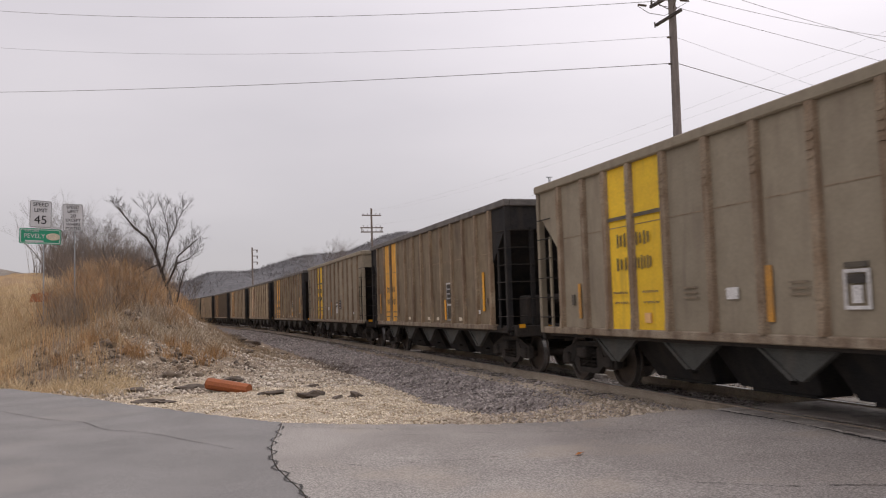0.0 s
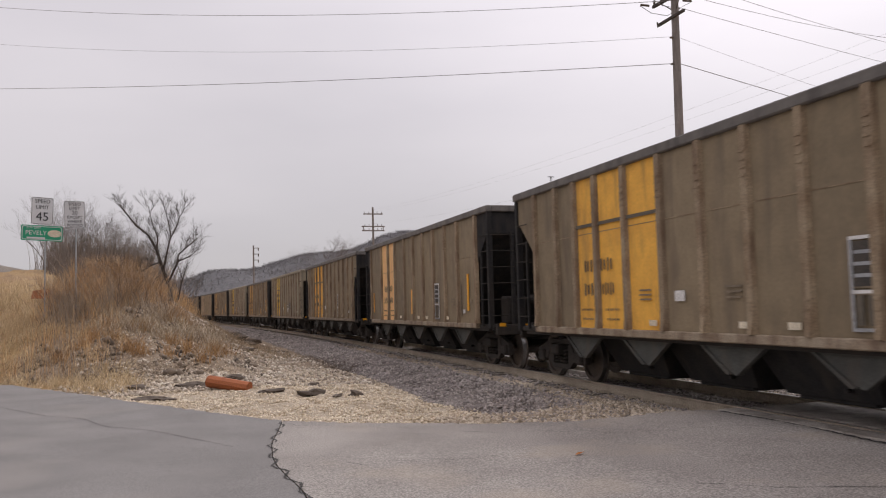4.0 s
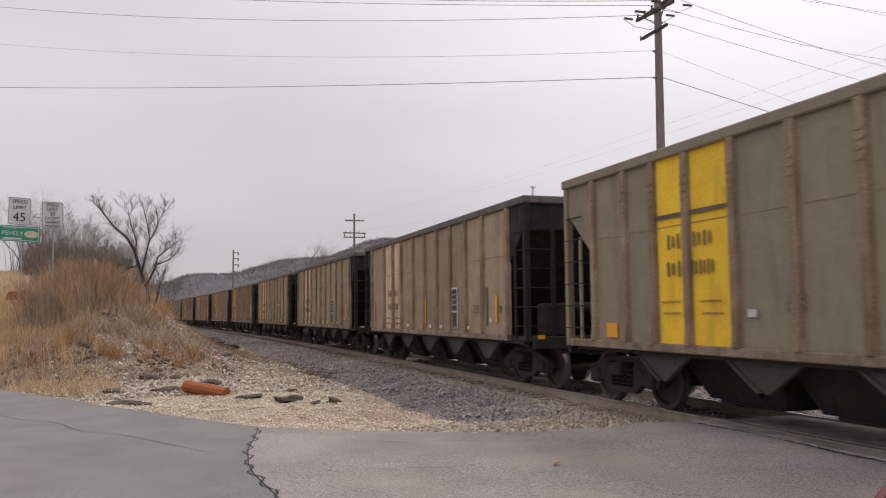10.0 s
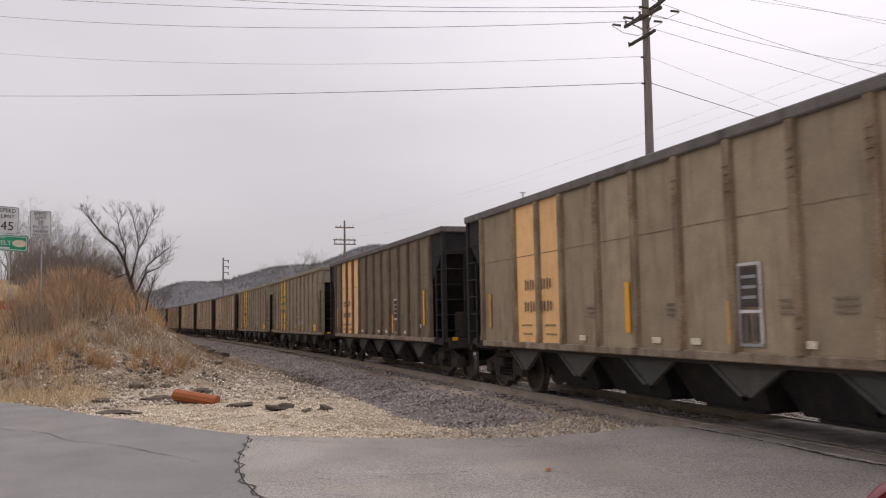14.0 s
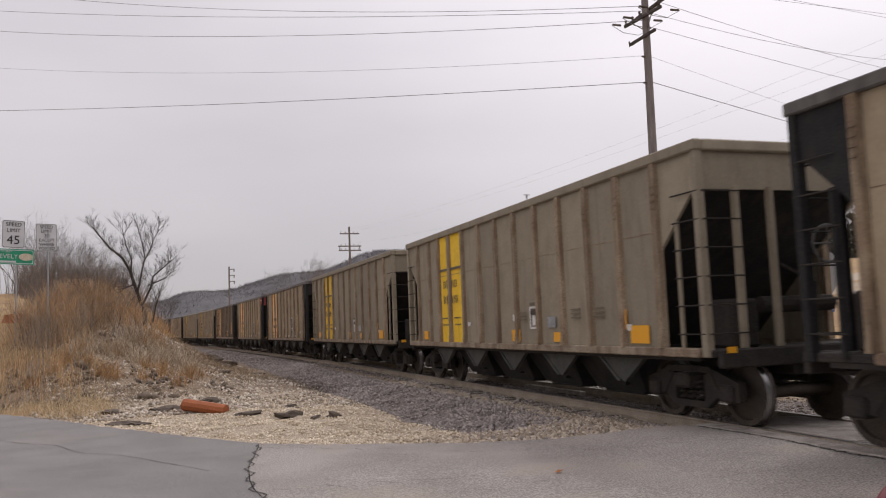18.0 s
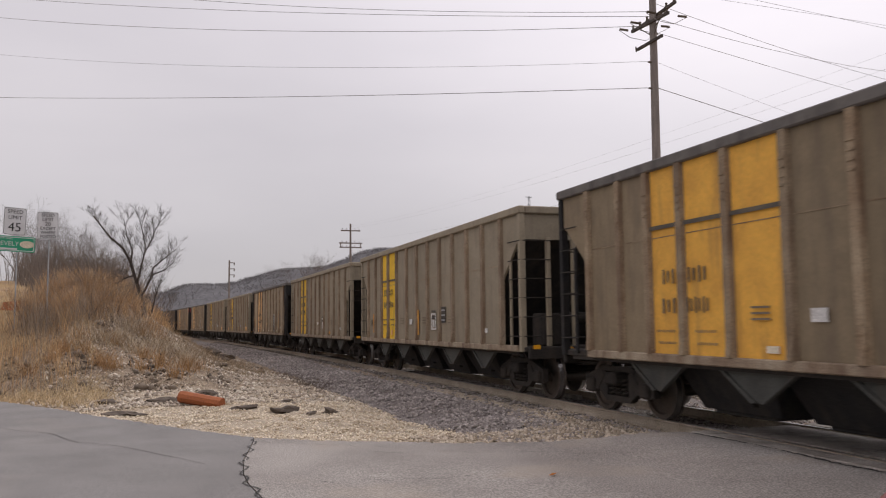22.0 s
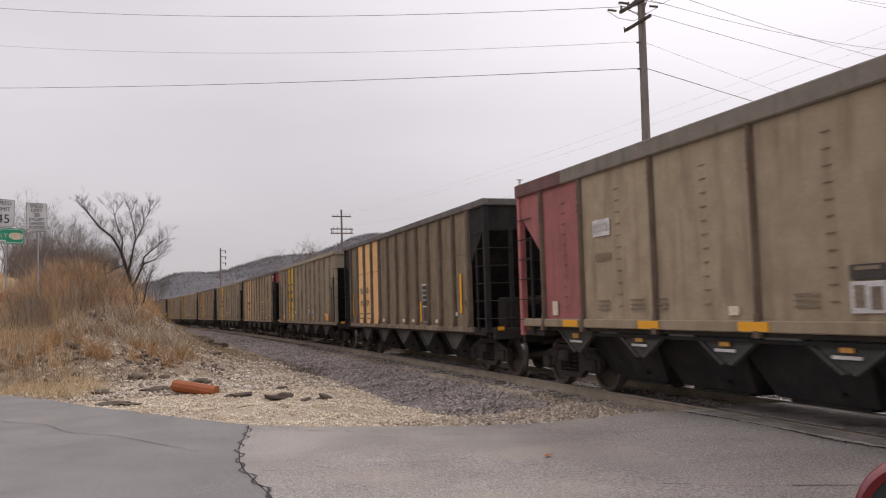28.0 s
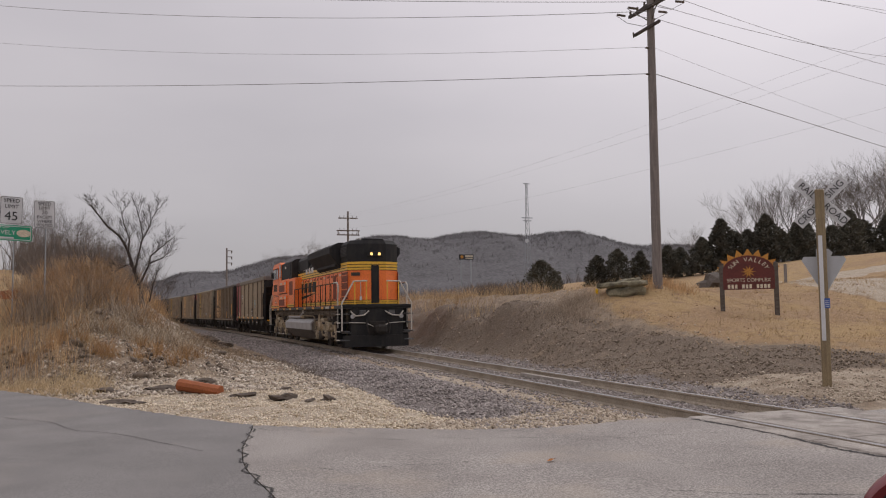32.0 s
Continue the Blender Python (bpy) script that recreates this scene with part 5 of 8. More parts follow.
        part("window_hood", Geo().box((sx * 1.525, 7.66, 4.29), (0.06, 2.06, 0.04), 0.01), M_LOCO, lo)
        part("window_ledge", Geo().box((sx * 1.52, 7.6, 3.58), (0.05, 2.1, 0.03), 0.01), M_LOCO, lo)
        rw = Geo().prism([(5.80, 3.74), (5.86, 3.68), (6.18, 3.68), (6.24, 3.74), (6.24, 4.34), (6.16, 4.44), (5.88, 4.44), (5.80, 4.34)], "x", sx * 1.490, sx * 1.512)
        part("rear_window", rw, M_GLASS, lo, "tall rounded dark side window")
        part("panel_line", Geo().box((sx * 1.503, 7.85, 2.66), (0.012, 1.9, 0.018)), M_LOCO_DARK, lo)
        part("panel_line", Geo().box((sx * 1.503, 6.52, 3.1), (0.012, 0.02, 2.3)), M_LOCO_DARK, lo)
        part("access_hatch", Geo().prism([(6.62, 1.98), (6.62, 2.56), (8.25, 2.56), (8.55, 1.98)], "x", sx * 1.501, sx * 1.513), M_LOCO, lo)
        part("hatch_shadow", Geo().box((sx * 1.51, 7.40, 2.575), (0.03, 1.62, 0.02)), M_LOCO_BLACK, lo)
        g = Geo()
        for k in range(4):
            g.box((sx * 1.507, 8.34 - 0.36 * k, 3.10), (0.012, 0.25, 0.42))
        part("number_bar", g, M_DARKMARK, lo, "dark painted number bars")
        for k in range(3):
            part("vent_slat", Geo().box((sx * 1.520, 7.55, 2.14 + 0.09 * k), (0.02, 0.46, 0.035)), M_RAILING if k == 1 else M_LOCO_DARK, lo)
        part("mirror", Geo().box((sx * 1.58, 8.6, 3.9), (0.14, 0.05, 0.34), 0.02), M_LOCO_BLACK, lo)
    part("windscreen", Geo().prism([(8.74, 4.32), (8.76, 4.32), (8.90, 3.62), (8.88, 3.62)], "x", -1.1, 1.1), M_GLASS, lo)
    # hood doors, seams and latches
    for sx in (-1, 1):
        y = 0.6
        while y > -9.4:
            part("door_seam", Geo().box((sx * (hw + 0.006), y, 2.72), (0.014, 0.03, 1.2)), M_LOCO_DARK, lo)
            part("door_plate", Geo().box((sx * (hw + 0.008), y + 0.30, 3.20), (0.014, 0.26, 0.09)), M_CREAM if int(y * 10) % 3 == 0 else M_LOCO_DARK, lo)
            part("door_latch", Geo().box((sx * (hw + 0.02), y + 0.12, 2.14), (0.03, 0.06, 0.10), 0.01), M_LOCO_DARK, lo)
            y -= 0.82
        part("open_door", Geo().box((sx * (hw + 0.004), -7.05, 2.68), (0.012, 0.62, 1.06)), M_LOCO_DARK, lo)
        part("intake_grille", Geo().box((sx * (hw + 0.004), -9.02, 2.70), (0.02, 1.04, 1.15)), M_LOCO_DARK, lo)
        for k in range(4):
            part("grille_bar", Geo().box((sx * (hw + 0.015), -9.02, 2.25 + 0.3 * k), (0.02, 1.04, 0.03)), M_LOCO, lo)
    # emblem as plain slanted blocks with a wedge below
    x = -hw - 0.012
    for k in range(4):
        y0 = 1.45 - 1.12 * k
        part("emblem_outline", Geo().prism([(y0 + 0.035, 2.597), (y0 - 0.885, 2.597), (y0 - 1.035, 3.143), (y0 - 0.115, 3.143)], "x", x + 0.004, x - 0.003), M_LOCO_YELLOW, lo)
        part("emblem_block", Geo().prism([(y0, 2.62), (y0 - 0.86, 2.62), (y0 - 1.0, 3.12), (y0 - 0.14, 3.12)], "x", x, x - 0.008), M_LOCO_BLACK, lo, "black slanted emblem block")
    part("emblem_outline", Geo().prism([(1.78, 2.20), (1.65, 2.435), (-3.05, 2.58), (-3.05, 2.56)], "x", x + 0.004, x - 0.003), M_LOCO_YELLOW, lo)
    part("emblem_wedge", Geo().prism([(1.75, 2.22), (1.62, 2.42), (-3.0, 2.56)], "x", x, x - 0.008), M_LOCO_BLACK, lo, "black pointed emblem wedge")
    # fuel tank
    part("fuel_tank", Geo().prism([(-1.30, 1.26), (-1.52, 1.08), (-1.50, 0.74), (1.50, 0.74), (1.52, 1.08), (1.30, 1.26)], "y", -3.45, 4.0), M_SILVER, lo, "silver angular fuel tank")
    # belly split off so the downward face's shade sits in its colour
    part("tank_belly", Geo().prism([(-1.50, 0.738), (-1.02, 0.26), (1.02, 0.26), (1.50, 0.738)], "y", -3.44, 3.99), M_GRIME_SHADED, lo, "grimy brown tank underside with its shade coloured in")
    part("tank_end", Geo().prism([(-1.26, 1.23), (-1.46, 1.04), (-1.44, 0.76), (-1.06, 0.32), (1.06, 0.32), (1.44, 0.76), (1.46, 1.04), (1.26, 1.23)], "y", -3.51, -3.45), M_DUST, lo)
    pipe = Geo().sweep([(-1.35, 3.6, 1.36), (-1.35, 0.2, 1.36), (-1.35, -0.4, 1.55), (-1.35, -1.2, 1.62)], 0.055, n=8)
    part("air_pipe", pipe, M_SILVER, lo)
    part("air_reservoir", Geo().tube((-1.15, -4.1, 1.45), (-1.15, -1.6, 1.45), 0.16, n=14), M_UNDER, lo, smooth=True)
    part("center_sill", Geo().box((0, 0, 1.30), (1.9, 18.6, 0.5), 0.03), M_DUST, lo)
    for sx in (-1, 1):
        part("side_channel", Geo().box((sx * 1.22, 0, 1.60), (0.2, 18.6, 0.26), 0.02), M_DUST, lo)
        part("conduit", Geo().sweep([(sx * 1.36, 8.8, 1.60), (sx * 1.36, 4.4, 1.58), (sx * 1.36, -3.4, 1.58), (sx * 1.36, -4.6, 1.62), (sx * 1.36, -8.8, 1.60)], 0.035), M_DUST, lo)
        part("conduit", Geo().sweep([(sx * 1.33, 4.1, 1.44), (sx * 1.34, -3.2, 1.42), (sx * 1.36, -3.75, 1.34), (sx * 1.36, -3.9, 0.80)], 0.03), M_TRUCK, lo)
        for k in range(14):
            part("bracket", Geo().box((sx * 1.33, 8.5 - 1.3 * k, 1.58), (0.10, 0.08, 0.24), 0.01), M_DUST, lo)
        part("valve", Geo().box((sx * 1.40, -0.75, 1.36), (0.14, 0.18, 0.14), 0.03).tube((sx * 1.40, -0.55, 1.36), (sx * 1.40, -0.30, 1.36), 0.05, n=8), M_TRUCK, lo)
        part("valve_tag", Geo().box((sx * 1.46, -1.15, 1.66), (0.02, 0.34, 0.16)), M_RAILING, lo)
    # trucks
    for yc in (-6.55, 6.55):
        fr = Geo()
        for sx in (-1, 1):
            fr.prism([(-2.75, 1.16), (-2.75, 0.60), (-2.46, 0.60), (-2.36, 0.76), (-1.74, 0.76), (-1.58, 0.50), (-0.48, 0.50), (-0.34, 0.76), (0.34, 0.76), (0.48, 0.50), (1.58, 0.50), (1.74, 0.76), (2.36, 0.76), (2.46, 0.60), (2.75, 0.60), (2.75, 1.16), (2.25, 1.18), (1.95, 1.02), (0.95, 1.02), (0.70, 1.15), (-0.70, 1.15), (-0.95, 1.02), (-1.95, 1.02), (-2.25, 1.18)], "x", sx * 1.06, sx * 1.27)
        tk = part("truck", fr, M_TRUCK, lo, "dusty tan truck frame")
        tk.matrix_basis = Matrix.Translation((0, yc, 0))
        for sx in (-1, 1):
            for ay in (-2.05, 0, 2.05):
                jb = Geo().box((sx * 1.22, ay, 0.55), (0.24, 0.38, 0.32), 0.05)
                jb.tube((sx * 1.30, ay, 0.55), (sx * 1.40, ay, 0.55), 0.15, n=12)
                # dark box rings each cap, standing in for the shade round it
                part("journal_box", jb, M_GRIME_SHADED, tk)
                sp = Geo()
                sp.sweep([(sx * 1.22 + 0.08 * math.cos(q * 0.8), ay + 0.55 + 0.08 * math.sin(q * 0.8), 0.62 + 0.012 * q) for q in range(30)], 0.02, n=4)
                part("coil_spring", sp, M_TRUCK, tk)
                part("brake_cylinder", Geo().tube((sx * 1.30, ay - 0.75, 0.90), (sx * 1.30, ay - 0.35, 0.90), 0.13, n=10), M_TRUCK, tk, smooth=True)
            for ay in (-2.05, 0, 2.05):
                cap = Geo().tube((sx * 1.34, ay, 0.55), (sx * 1.43, ay, 0.55), 0.155, 0.14, n=14).tube((sx * 1.43, ay, 0.55), (sx * 1.46, ay, 0.55), 0.08, n=10)
                for b in range(4):
                    cap.box((sx * 1.40, ay + 0.17 * (1 if b % 2 else -1), 0.55 + 0.17 * (1 if b > 1 else -1)), (0.08, 0.07, 0.07), 0.01)
                part("bearing_cap", cap, M_TRUCKPALE, tk, "pale dusty axle bearing cap")
                part("brake_head", Geo().prism([(ay + 0.70, 0.30), (ay + 0.86, 0.34), (ay + 0.84, 0.80), (ay + 0.72, 0.78)], "x", sx * 0.82, sx * 1.0), M_UNDER, tk)
                part("cylinder_cap", Geo().tube((sx * 1.26, ay - 0.55, 1.02), (sx * 1.42, ay - 0.55, 1.02), 0.13, 0.11, n=12), M_TRUCKPALE, tk)
                part("brake_pipe", Geo().sweep([(sx * 1.36, ay - 0.45, 1.04), (sx * 1.38, ay - 0.1, 1.18), (sx * 1.36, ay + 0.4, 1.14), (sx * 1.30, ay + 0.6, 0.95)], 0.022), M_TRUCKPALE, tk)
            part("center_post", Geo().prism([(1.75, 1.08), (2.15, 1.08), (2.22, 1.50), (1.70, 1.55)], "x", sx * 1.16, sx * 1.32), M_TRUCK, tk)
            part("air_cylinder", Geo().tube((sx * 1.24, 0.75, 1.22), (sx * 1.24, 1.45, 1.22), 0.12, n=12), M_TRUCKPALE, tk, smooth=True)
            for ay in (-1.03, 1.03):
                # flat dark plates put the shade of frame recesses on its face
                part("frame_pocket", Geo().box((sx * 1.272, ay, 0.66), (0.02, 0.62, 0.16), 0.01), M_UNDER, tk)
                part("spring_seat", Geo().box((sx * 1.20, ay, 1.09), (0.24, 0.5, 0.10), 0.02), M_UNDER, tk)
                part("bolster_pad", Geo().tube((sx * 1.20, ay, 1.14), (sx * 1.20, ay, 1.40), 0.13, 0.11, n=12), M_UNDER, tk)
            part("frame_lip", Geo().box((sx * 1.275, 0, 1.02), (0.03, 1.3, 0.03)), M_UNDER, tk)
            part("damper", Geo().tube((sx * 1.32, -1.0, 0.80), (sx * 1.32, 0.2, 1.05), 0.07, n=8), M_TRUCK, tk)
            part("sand_pipe", Geo().sweep([(sx * 1.25, -2.7, 1.2), (sx * 1.28, -2.8, 0.7), (sx * 1.1, -2.7, 0.25)], 0.025), M_TRUCK, tk)
            part("traction_hose", Geo().sweep([(sx * 1.1, -1.2, 1.5), (sx * 1.25, -0.9, 1.25), (sx * 1.2, -0.2, 1.22), (sx * 1.1, 0.4, 1.5)], 0.05), M_UNDER, tk)
        for ay in (-2.05, 0, 2.05):
            o = part("drive_wheelset", LOCO_WHEEL_ME, (M_WHEEL, M_TREAD), tk)
            o.matrix_parent_inverse = Matrix.Translation((0, ay, LOCO_R))
        for ay in (-2.05, 0, 2.05):
            part("traction_motor", Geo().box((0, ay + 0.55, 0.70), (1.25, 0.85, 0.80), 0.08), M_UNDER, tk)
    # handrails along the walkway
    for sx in (-1, 1):
        x = sx * 1.52
        part("handrail", Geo().sweep([(x, 1.0, 2.82), (x, -9.2, 2.82)], 0.022), M_LOCO_BLACK, lo, "black walkway handrail")
        part("end_rail", Geo().sweep([(x, -8.7, 2.84), (x, -9.3, 2.84), (x, -9.52, 2.72), (x, -9.56, 2.45), (x, -9.44, 2.25), (x, -9.44, 0.92)], 0.034, n=8), M_RAILING, lo, "white grab rail")
        for k in range(9):
            part("stanchion", Geo().tube((x, 0.9 - 1.13 * k, 1.86), (x, 0.9 - 1.13 * k, 2.82), 0.02, n=6), M_LOCO_BLACK, lo)
        # end platform rails
        part("end_rail", Geo().sweep([(sx * 1.50, -10.14, 0.80), (sx * 1.50, -10.14, 1.95), (sx * 1.0, -10.14, 2.86), (sx * 0.42, -10.14, 2.88)], 0.034, n=8), M_RAILING, lo, "white grab rail")
        for px in (0.95, 0.45):
            part("platform_post", Geo().tube((sx * px, -10.12, 1.86), (sx * px, -10.12, 2.86), 0.025, n=6), M_LOCO_YELLOW, lo)
        for k in range(4):
            part("step", Geo().box((sx * 1.38, -9.84, 0.42 + 0.36 * k), (0.42, 0.62, 0.05), 0.008), M_LOCO_GREY, lo)
            part("step_edge", Geo().box((sx * 1.60, -9.86, 0.42 + 0.36 * k), (0.02, 0.60, 0.04)), M_RAILING, lo)
        part("step_side", Geo().box((sx * 1.36, -9.44, 1.0), (0.40, 0.04, 1.5)), M_LOCO_BLACK, lo)
        for dy in (0.0, 0.46):
            part("front_rail", Geo().sweep([(sx * 1.53, 9.98 - dy, 0.85), (sx * 1.53, 9.98 - dy, 2.05), (sx * 1.46, 9.62 - dy, 2.72)], 0.03, n=8), M_RAILING, lo, "white grab rail")
        part("step_side", Geo().box((sx * 1.30, 9.98, 1.05), (0.40, 0.04, 1.5)), M_LOCO_BLACK, lo)
        for k in range(3):
            part("front_step", Geo().box((sx * 1.36, 9.74, 0.40 + 0.42 * k), (0.36, 0.46, 0.05), 0.008), M_LOCO_GREY, lo)
    # end platform, pilot and plough
    part("end_platform", Geo().box((0, -9.92, 1.83), (2.98, 0.52, 0.13), 0.02), M_LOCO_BLACK, lo)
    part("pilot", Geo().box((0, -9.95, 1.05), (2.3, 0.32, 1.42), 0.05), M_LOCO_BLACK, lo)
    pl = Geo()
    pl.prism([(-1.42, -9.9), (-1.38, -10.1), (-0.3, -10.36), (0.3, -10.36), (1.38, -10.1), (1.42, -9.9)], "z", 0.14, 0.62)
    part("plough", pl, M_LOCO_BLACK, lo)
    part("coupler", Geo().box((0, -10.5, 0.88), (0.34, 0.6, 0.30), 0.06).box((0, -10.82, 0.88), (0.46, 0.26, 0.36), 0.08), M_UNDER, lo)
    for sx in (-1, 1):
        part("hose", Geo().sweep([(sx * 0.45, -10.1, 1.25), (sx * 0.5, -10.35, 1.0), (sx * 0.42, -10.4, 0.7)], 0.035), M_UNDER, lo)
        part("jumper_cable", Geo().sweep([(sx * 0.35, -10.12, 1.62), (sx * 0.6, -10.26, 1.45), (sx * 0.95, -10.24, 1.42), (sx * 1.15, -10.14, 1.62)], 0.03), M_RAILING, lo)
        part("ditch_lamp", Geo().tube((sx * 1.05, -10.1, 1.40), (sx * 1.05, -10.18, 1.40), 0.09, n=12), M_SILVER, lo)
    for sx in (-1, 1):
        part("pilot_step", Geo().box((sx * 1.28, -9.95, 0.72), (0.34, 0.36, 0.05), 0.01), M_LOCO_GREY, lo)
        part("uncoupling_lever", Geo().sweep([(sx * 1.2, -10.15, 1.15), (sx * 0.5, -10.2, 1.12), (sx * 0.2, -10.3, 0.98)], 0.018), M_RAILING, lo)
        part("jumper_box", Geo().box((sx * 0.62, -10.14, 1.55), (0.26, 0.12, 0.22), 0.02), M_LOCO_GREY, lo)
    part("draft_gear", Geo().box((0, -10.12, 0.90), (0.7, 0.10, 0.6), 0.03), M_UNDER, lo)
    part("headlight_case", Geo().box((0, -9.88, 4.02), (0.66, 0.10, 0.26), 0.03), M_LOCO_BLACK, lo)
    for px in (-0.17, 0.17):
        part("headlight", Geo().tube((px, -9.93, 4.02), (px, -9.955, 4.02), 0.062, n=16), M_LENS, lo, "lit warm headlight")
    part("end_door", Geo().box((0.0, -9.865, 2.75), (0.34, 0.04, 1.6)), M_LOCO_BLACK, lo, "black end door")
    part("number_box", Geo().box((-0.80, -9.68, 3.18), (0.02, 0.4, 0.14), turn=Matrix.Rotation(radians(50), 3, "Z")), M_DARKMARK, lo)
    part("end_grab", Geo().sweep([(-0.62, -9.83, 2.25), (-0.62, -9.83, 2.9)], 0.015), M_RAILING, lo)
    part("end_label", Geo().box((-0.62, -9.83, 2.16), (0.1, 0.02, 0.16)), M_WHITE, lo)
    for k, yy in enumerate((-8.6, -9.05, -9.5)):
        part("roof_vent", Geo().box((0.0, yy, 4.66), (0.9, 0.25, 0.08), 0.02), M_LOCO_BLACK, lo)
    part("antenna_rail", Geo().sweep([(-0.5, -8.6, 4.62), (-0.5, -8.7, 4.74), (-0.5, -9.3, 4.74), (-0.5, -9.4, 4.6)], 0.014), M_RAILING, lo)
    hn = Geo().box((-0.45, -2.55, 4.44), (0.3, 0.5, 0.16), 0.03).tube((-0.45, -2.55, 4.40), (-0.45, -2.55, 4.66), 0.07, n=8)
    for dx, dz, a in ((-0.16, 0.0, -1), (0.16, 0.0, -1), (0.0, 0.10, -1), (-0.1, 0.06, 1), (0.1, 0.06, 1)):
        hn.tube((-0.45 + dx, -2.55, 4.66 + dz), (-0.45 + dx, -2.55 + 0.34 * a, 4.70 + dz), 0.035, 0.055, n=8)
        hn.tube((-0.45 + dx, -2.55 + 0.34 * a, 4.70 + dz), (-0.45 + dx, -2.55 + 0.46 * a, 4.71 + dz), 0.055, 0.10, n=10)
    part("horn", hn, M_LOCO_BLACK, lo, "black cluster of air horns")
    for k in range(4):
        part("hatch_lamp", Geo().box((-1.085, 2.0 - 1.5 * k, 3.86), (0.02, 0.12, 0.10)), M_CREAM, lo)
    return lo


LOCO = [locomotive()]

# ---------- poles and wires ----------
def wire(a, b, sag, r, label="dark sagging overhead power wire"):
    pts = []
    for i in range(25):
        f = i / 24
        pts.append((a[0] + (b[0] - a[0]) * f, a[1] + (b[1] - a[1]) * f, a[2] + (b[2] - a[2]) * f - sag * 4 * f * (1 - f)))
    return solid("overhead_wire", Geo().sweep(pts, r, n=5), M_WIRE, label, "wire", "overhead wires")


def insulator(parent, p, up=0.18):
    g = Geo()
    for k in range(3):
        g.tube((p[0], p[1], p[2] + up * k / 3), (p[0], p[1], p[2] + up * (k + 0.6) / 3), 0.055, 0.035, n=8)
    part("insulator", g, M_DEBRIS, parent)


PX, PY, PZ = 17.62, 26.32, 2.2
pole = thing("utility_pole", "tall grey wooden utility pole with crossarms and insulators", "utility pole")
shaft = Geo().sweep([(PX - 0.10, PY, PZ - 0.4), (PX - 0.09, PY, 5), (PX - 0.06, PY - 0.02, 9), (PX - 0.03, PY - 0.05, 13.9)], [0.185, 0.17, 0.155, 0.13], n=14)
part("shaft", shaft, M_POLE, pole, smooth=True)
PTX, PTY = PX - 0.03, PY - 0.05
for zz, dx, ry in ((13.30, 0.16, -3), (12.98, -0.16, 3)):
    arm = Geo().box((0, 0, 0), (0.10, 2.5, 0.12), 0.012)
    o = part("crossarm", arm, M_POLEARM, pole)
    o.matrix_basis = pose(PTX + dx, PTY, zz, ry, 0, 0)
    for dy in (-1.15, -0.65, 0.65, 1.15):
        insulator(pole, (PTX + dx, PTY + dy, zz + 0.06 + dy * math.sin(radians(ry))))
    part("brace", Geo().tube((PTX + dx, PTY + 0.7, zz), (PTX, PTY, zz - 0.55), 0.018, n=5), M_DEBRIS, pole)
    part("brace", Geo().tube((PTX + dx, PTY - 0.7, zz), (PTX, PTY, zz - 0.55), 0.018, n=5), M_DEBRIS, pole)
low = Geo().box((PTX - 0.16, PTY + 0.05, 12.2), (0.10, 1.7, 0.11), 0.012)
part("crossarm", low, M_POLEARM, pole)
part("end_hook", Geo().sweep([(PTX - 0.16, PTY + 0.9, 12.25), (PTX - 0.16, PTY + 0.98, 12.15), (PTX - 0.16, PTY + 1.0, 12.35)], 0.03), M_DEBRIS, pole)
part("dead_end", Geo().box((PTX - 0.18, PTY, 11.42), (0.2, 0.08, 0.06), 0.01), M_DEBRIS, pole)
part("dead_end", Geo().box((PTX - 0.2, PTY, 10.4), (0.2, 0.06, 0.06), 0.01), M_DEBRIS, pole)
for k, dy in enumerate((-0.9, 0.2, 1.0)):
    part("jumper", Geo().sweep([(PTX - 0.9, PTY + dy, 12.95), (PTX - 0.4, PTY + dy, 12.7), (PTX + 0.3, PTY + dy, 12.65), (PTX + 0.9, PTY + dy, 12.98)], 0.012, n=4), M_WIRE, pole)
    for sx in (-1, 1):
        part("strain_insulator", Geo().tube((PTX + sx * 0.5, PTY + dy, 12.98), (PTX + sx * 0.85, PTY + dy, 12.99), 0.045, n=8), M_DEBRIS, pole)
for (z0, z1, sg, r) in ((13.41, 27.51, 1.33, 0.011), (13.22, 25.07, 0.65, 0.011), (12.85, 23.91, 1.0, 0.011), (11.46, 21.32, 0.99, 0.0065), (10.43, 17.32, 0.36, 0.013)):
    wire((PTX - 0.15, PTY, z0), (-21.1, 63.9, z1), sg, r)
for (z0, z1, sg, r) in ((13.75, 16.54, 0.92, 0.010), (13.18, 19.98, 1.50, 0.010), (12.61, 13.91, 0.26, 0.010), (11.43, 9.6, 0.45, 0.0055), (10.43, 8.41, 0.08, 0.015)):
    wire((PTX + 0.15, PTY, z0), (63.0, 40.9, z1), sg, r)
wire((-0.4, 40.9, 21.8), (38.9, 9.6, 5.8), 0.0, 0.006, "thin overhead wire above the crossing")
wire((3.3, 37.8, 22.0), (37.1, 11.2, 5.3), 0.0, 0.006, "thin overhead wire above the crossing")
for k, (x0, z0, z1) in enumerate(((22.6, 14.05, 12.3), (21.7, 13.6, 11.75), (22.0, 12.2, 9.6))):
    wire((x0, 102.7, z0), (27.56 + 0.3 * k, 21.5, z1), 0.9, 0.0034, "thin far overhead wire")

far_pole = thing("utility_pole", "distant wooden pole with two crossarms", "utility pole")
part("shaft", Geo().tube((22.6, 102.7, 2.0), (22.6, 102.7, 14.4), 0.17, 0.12, n=10), M_POLE, far_pole)
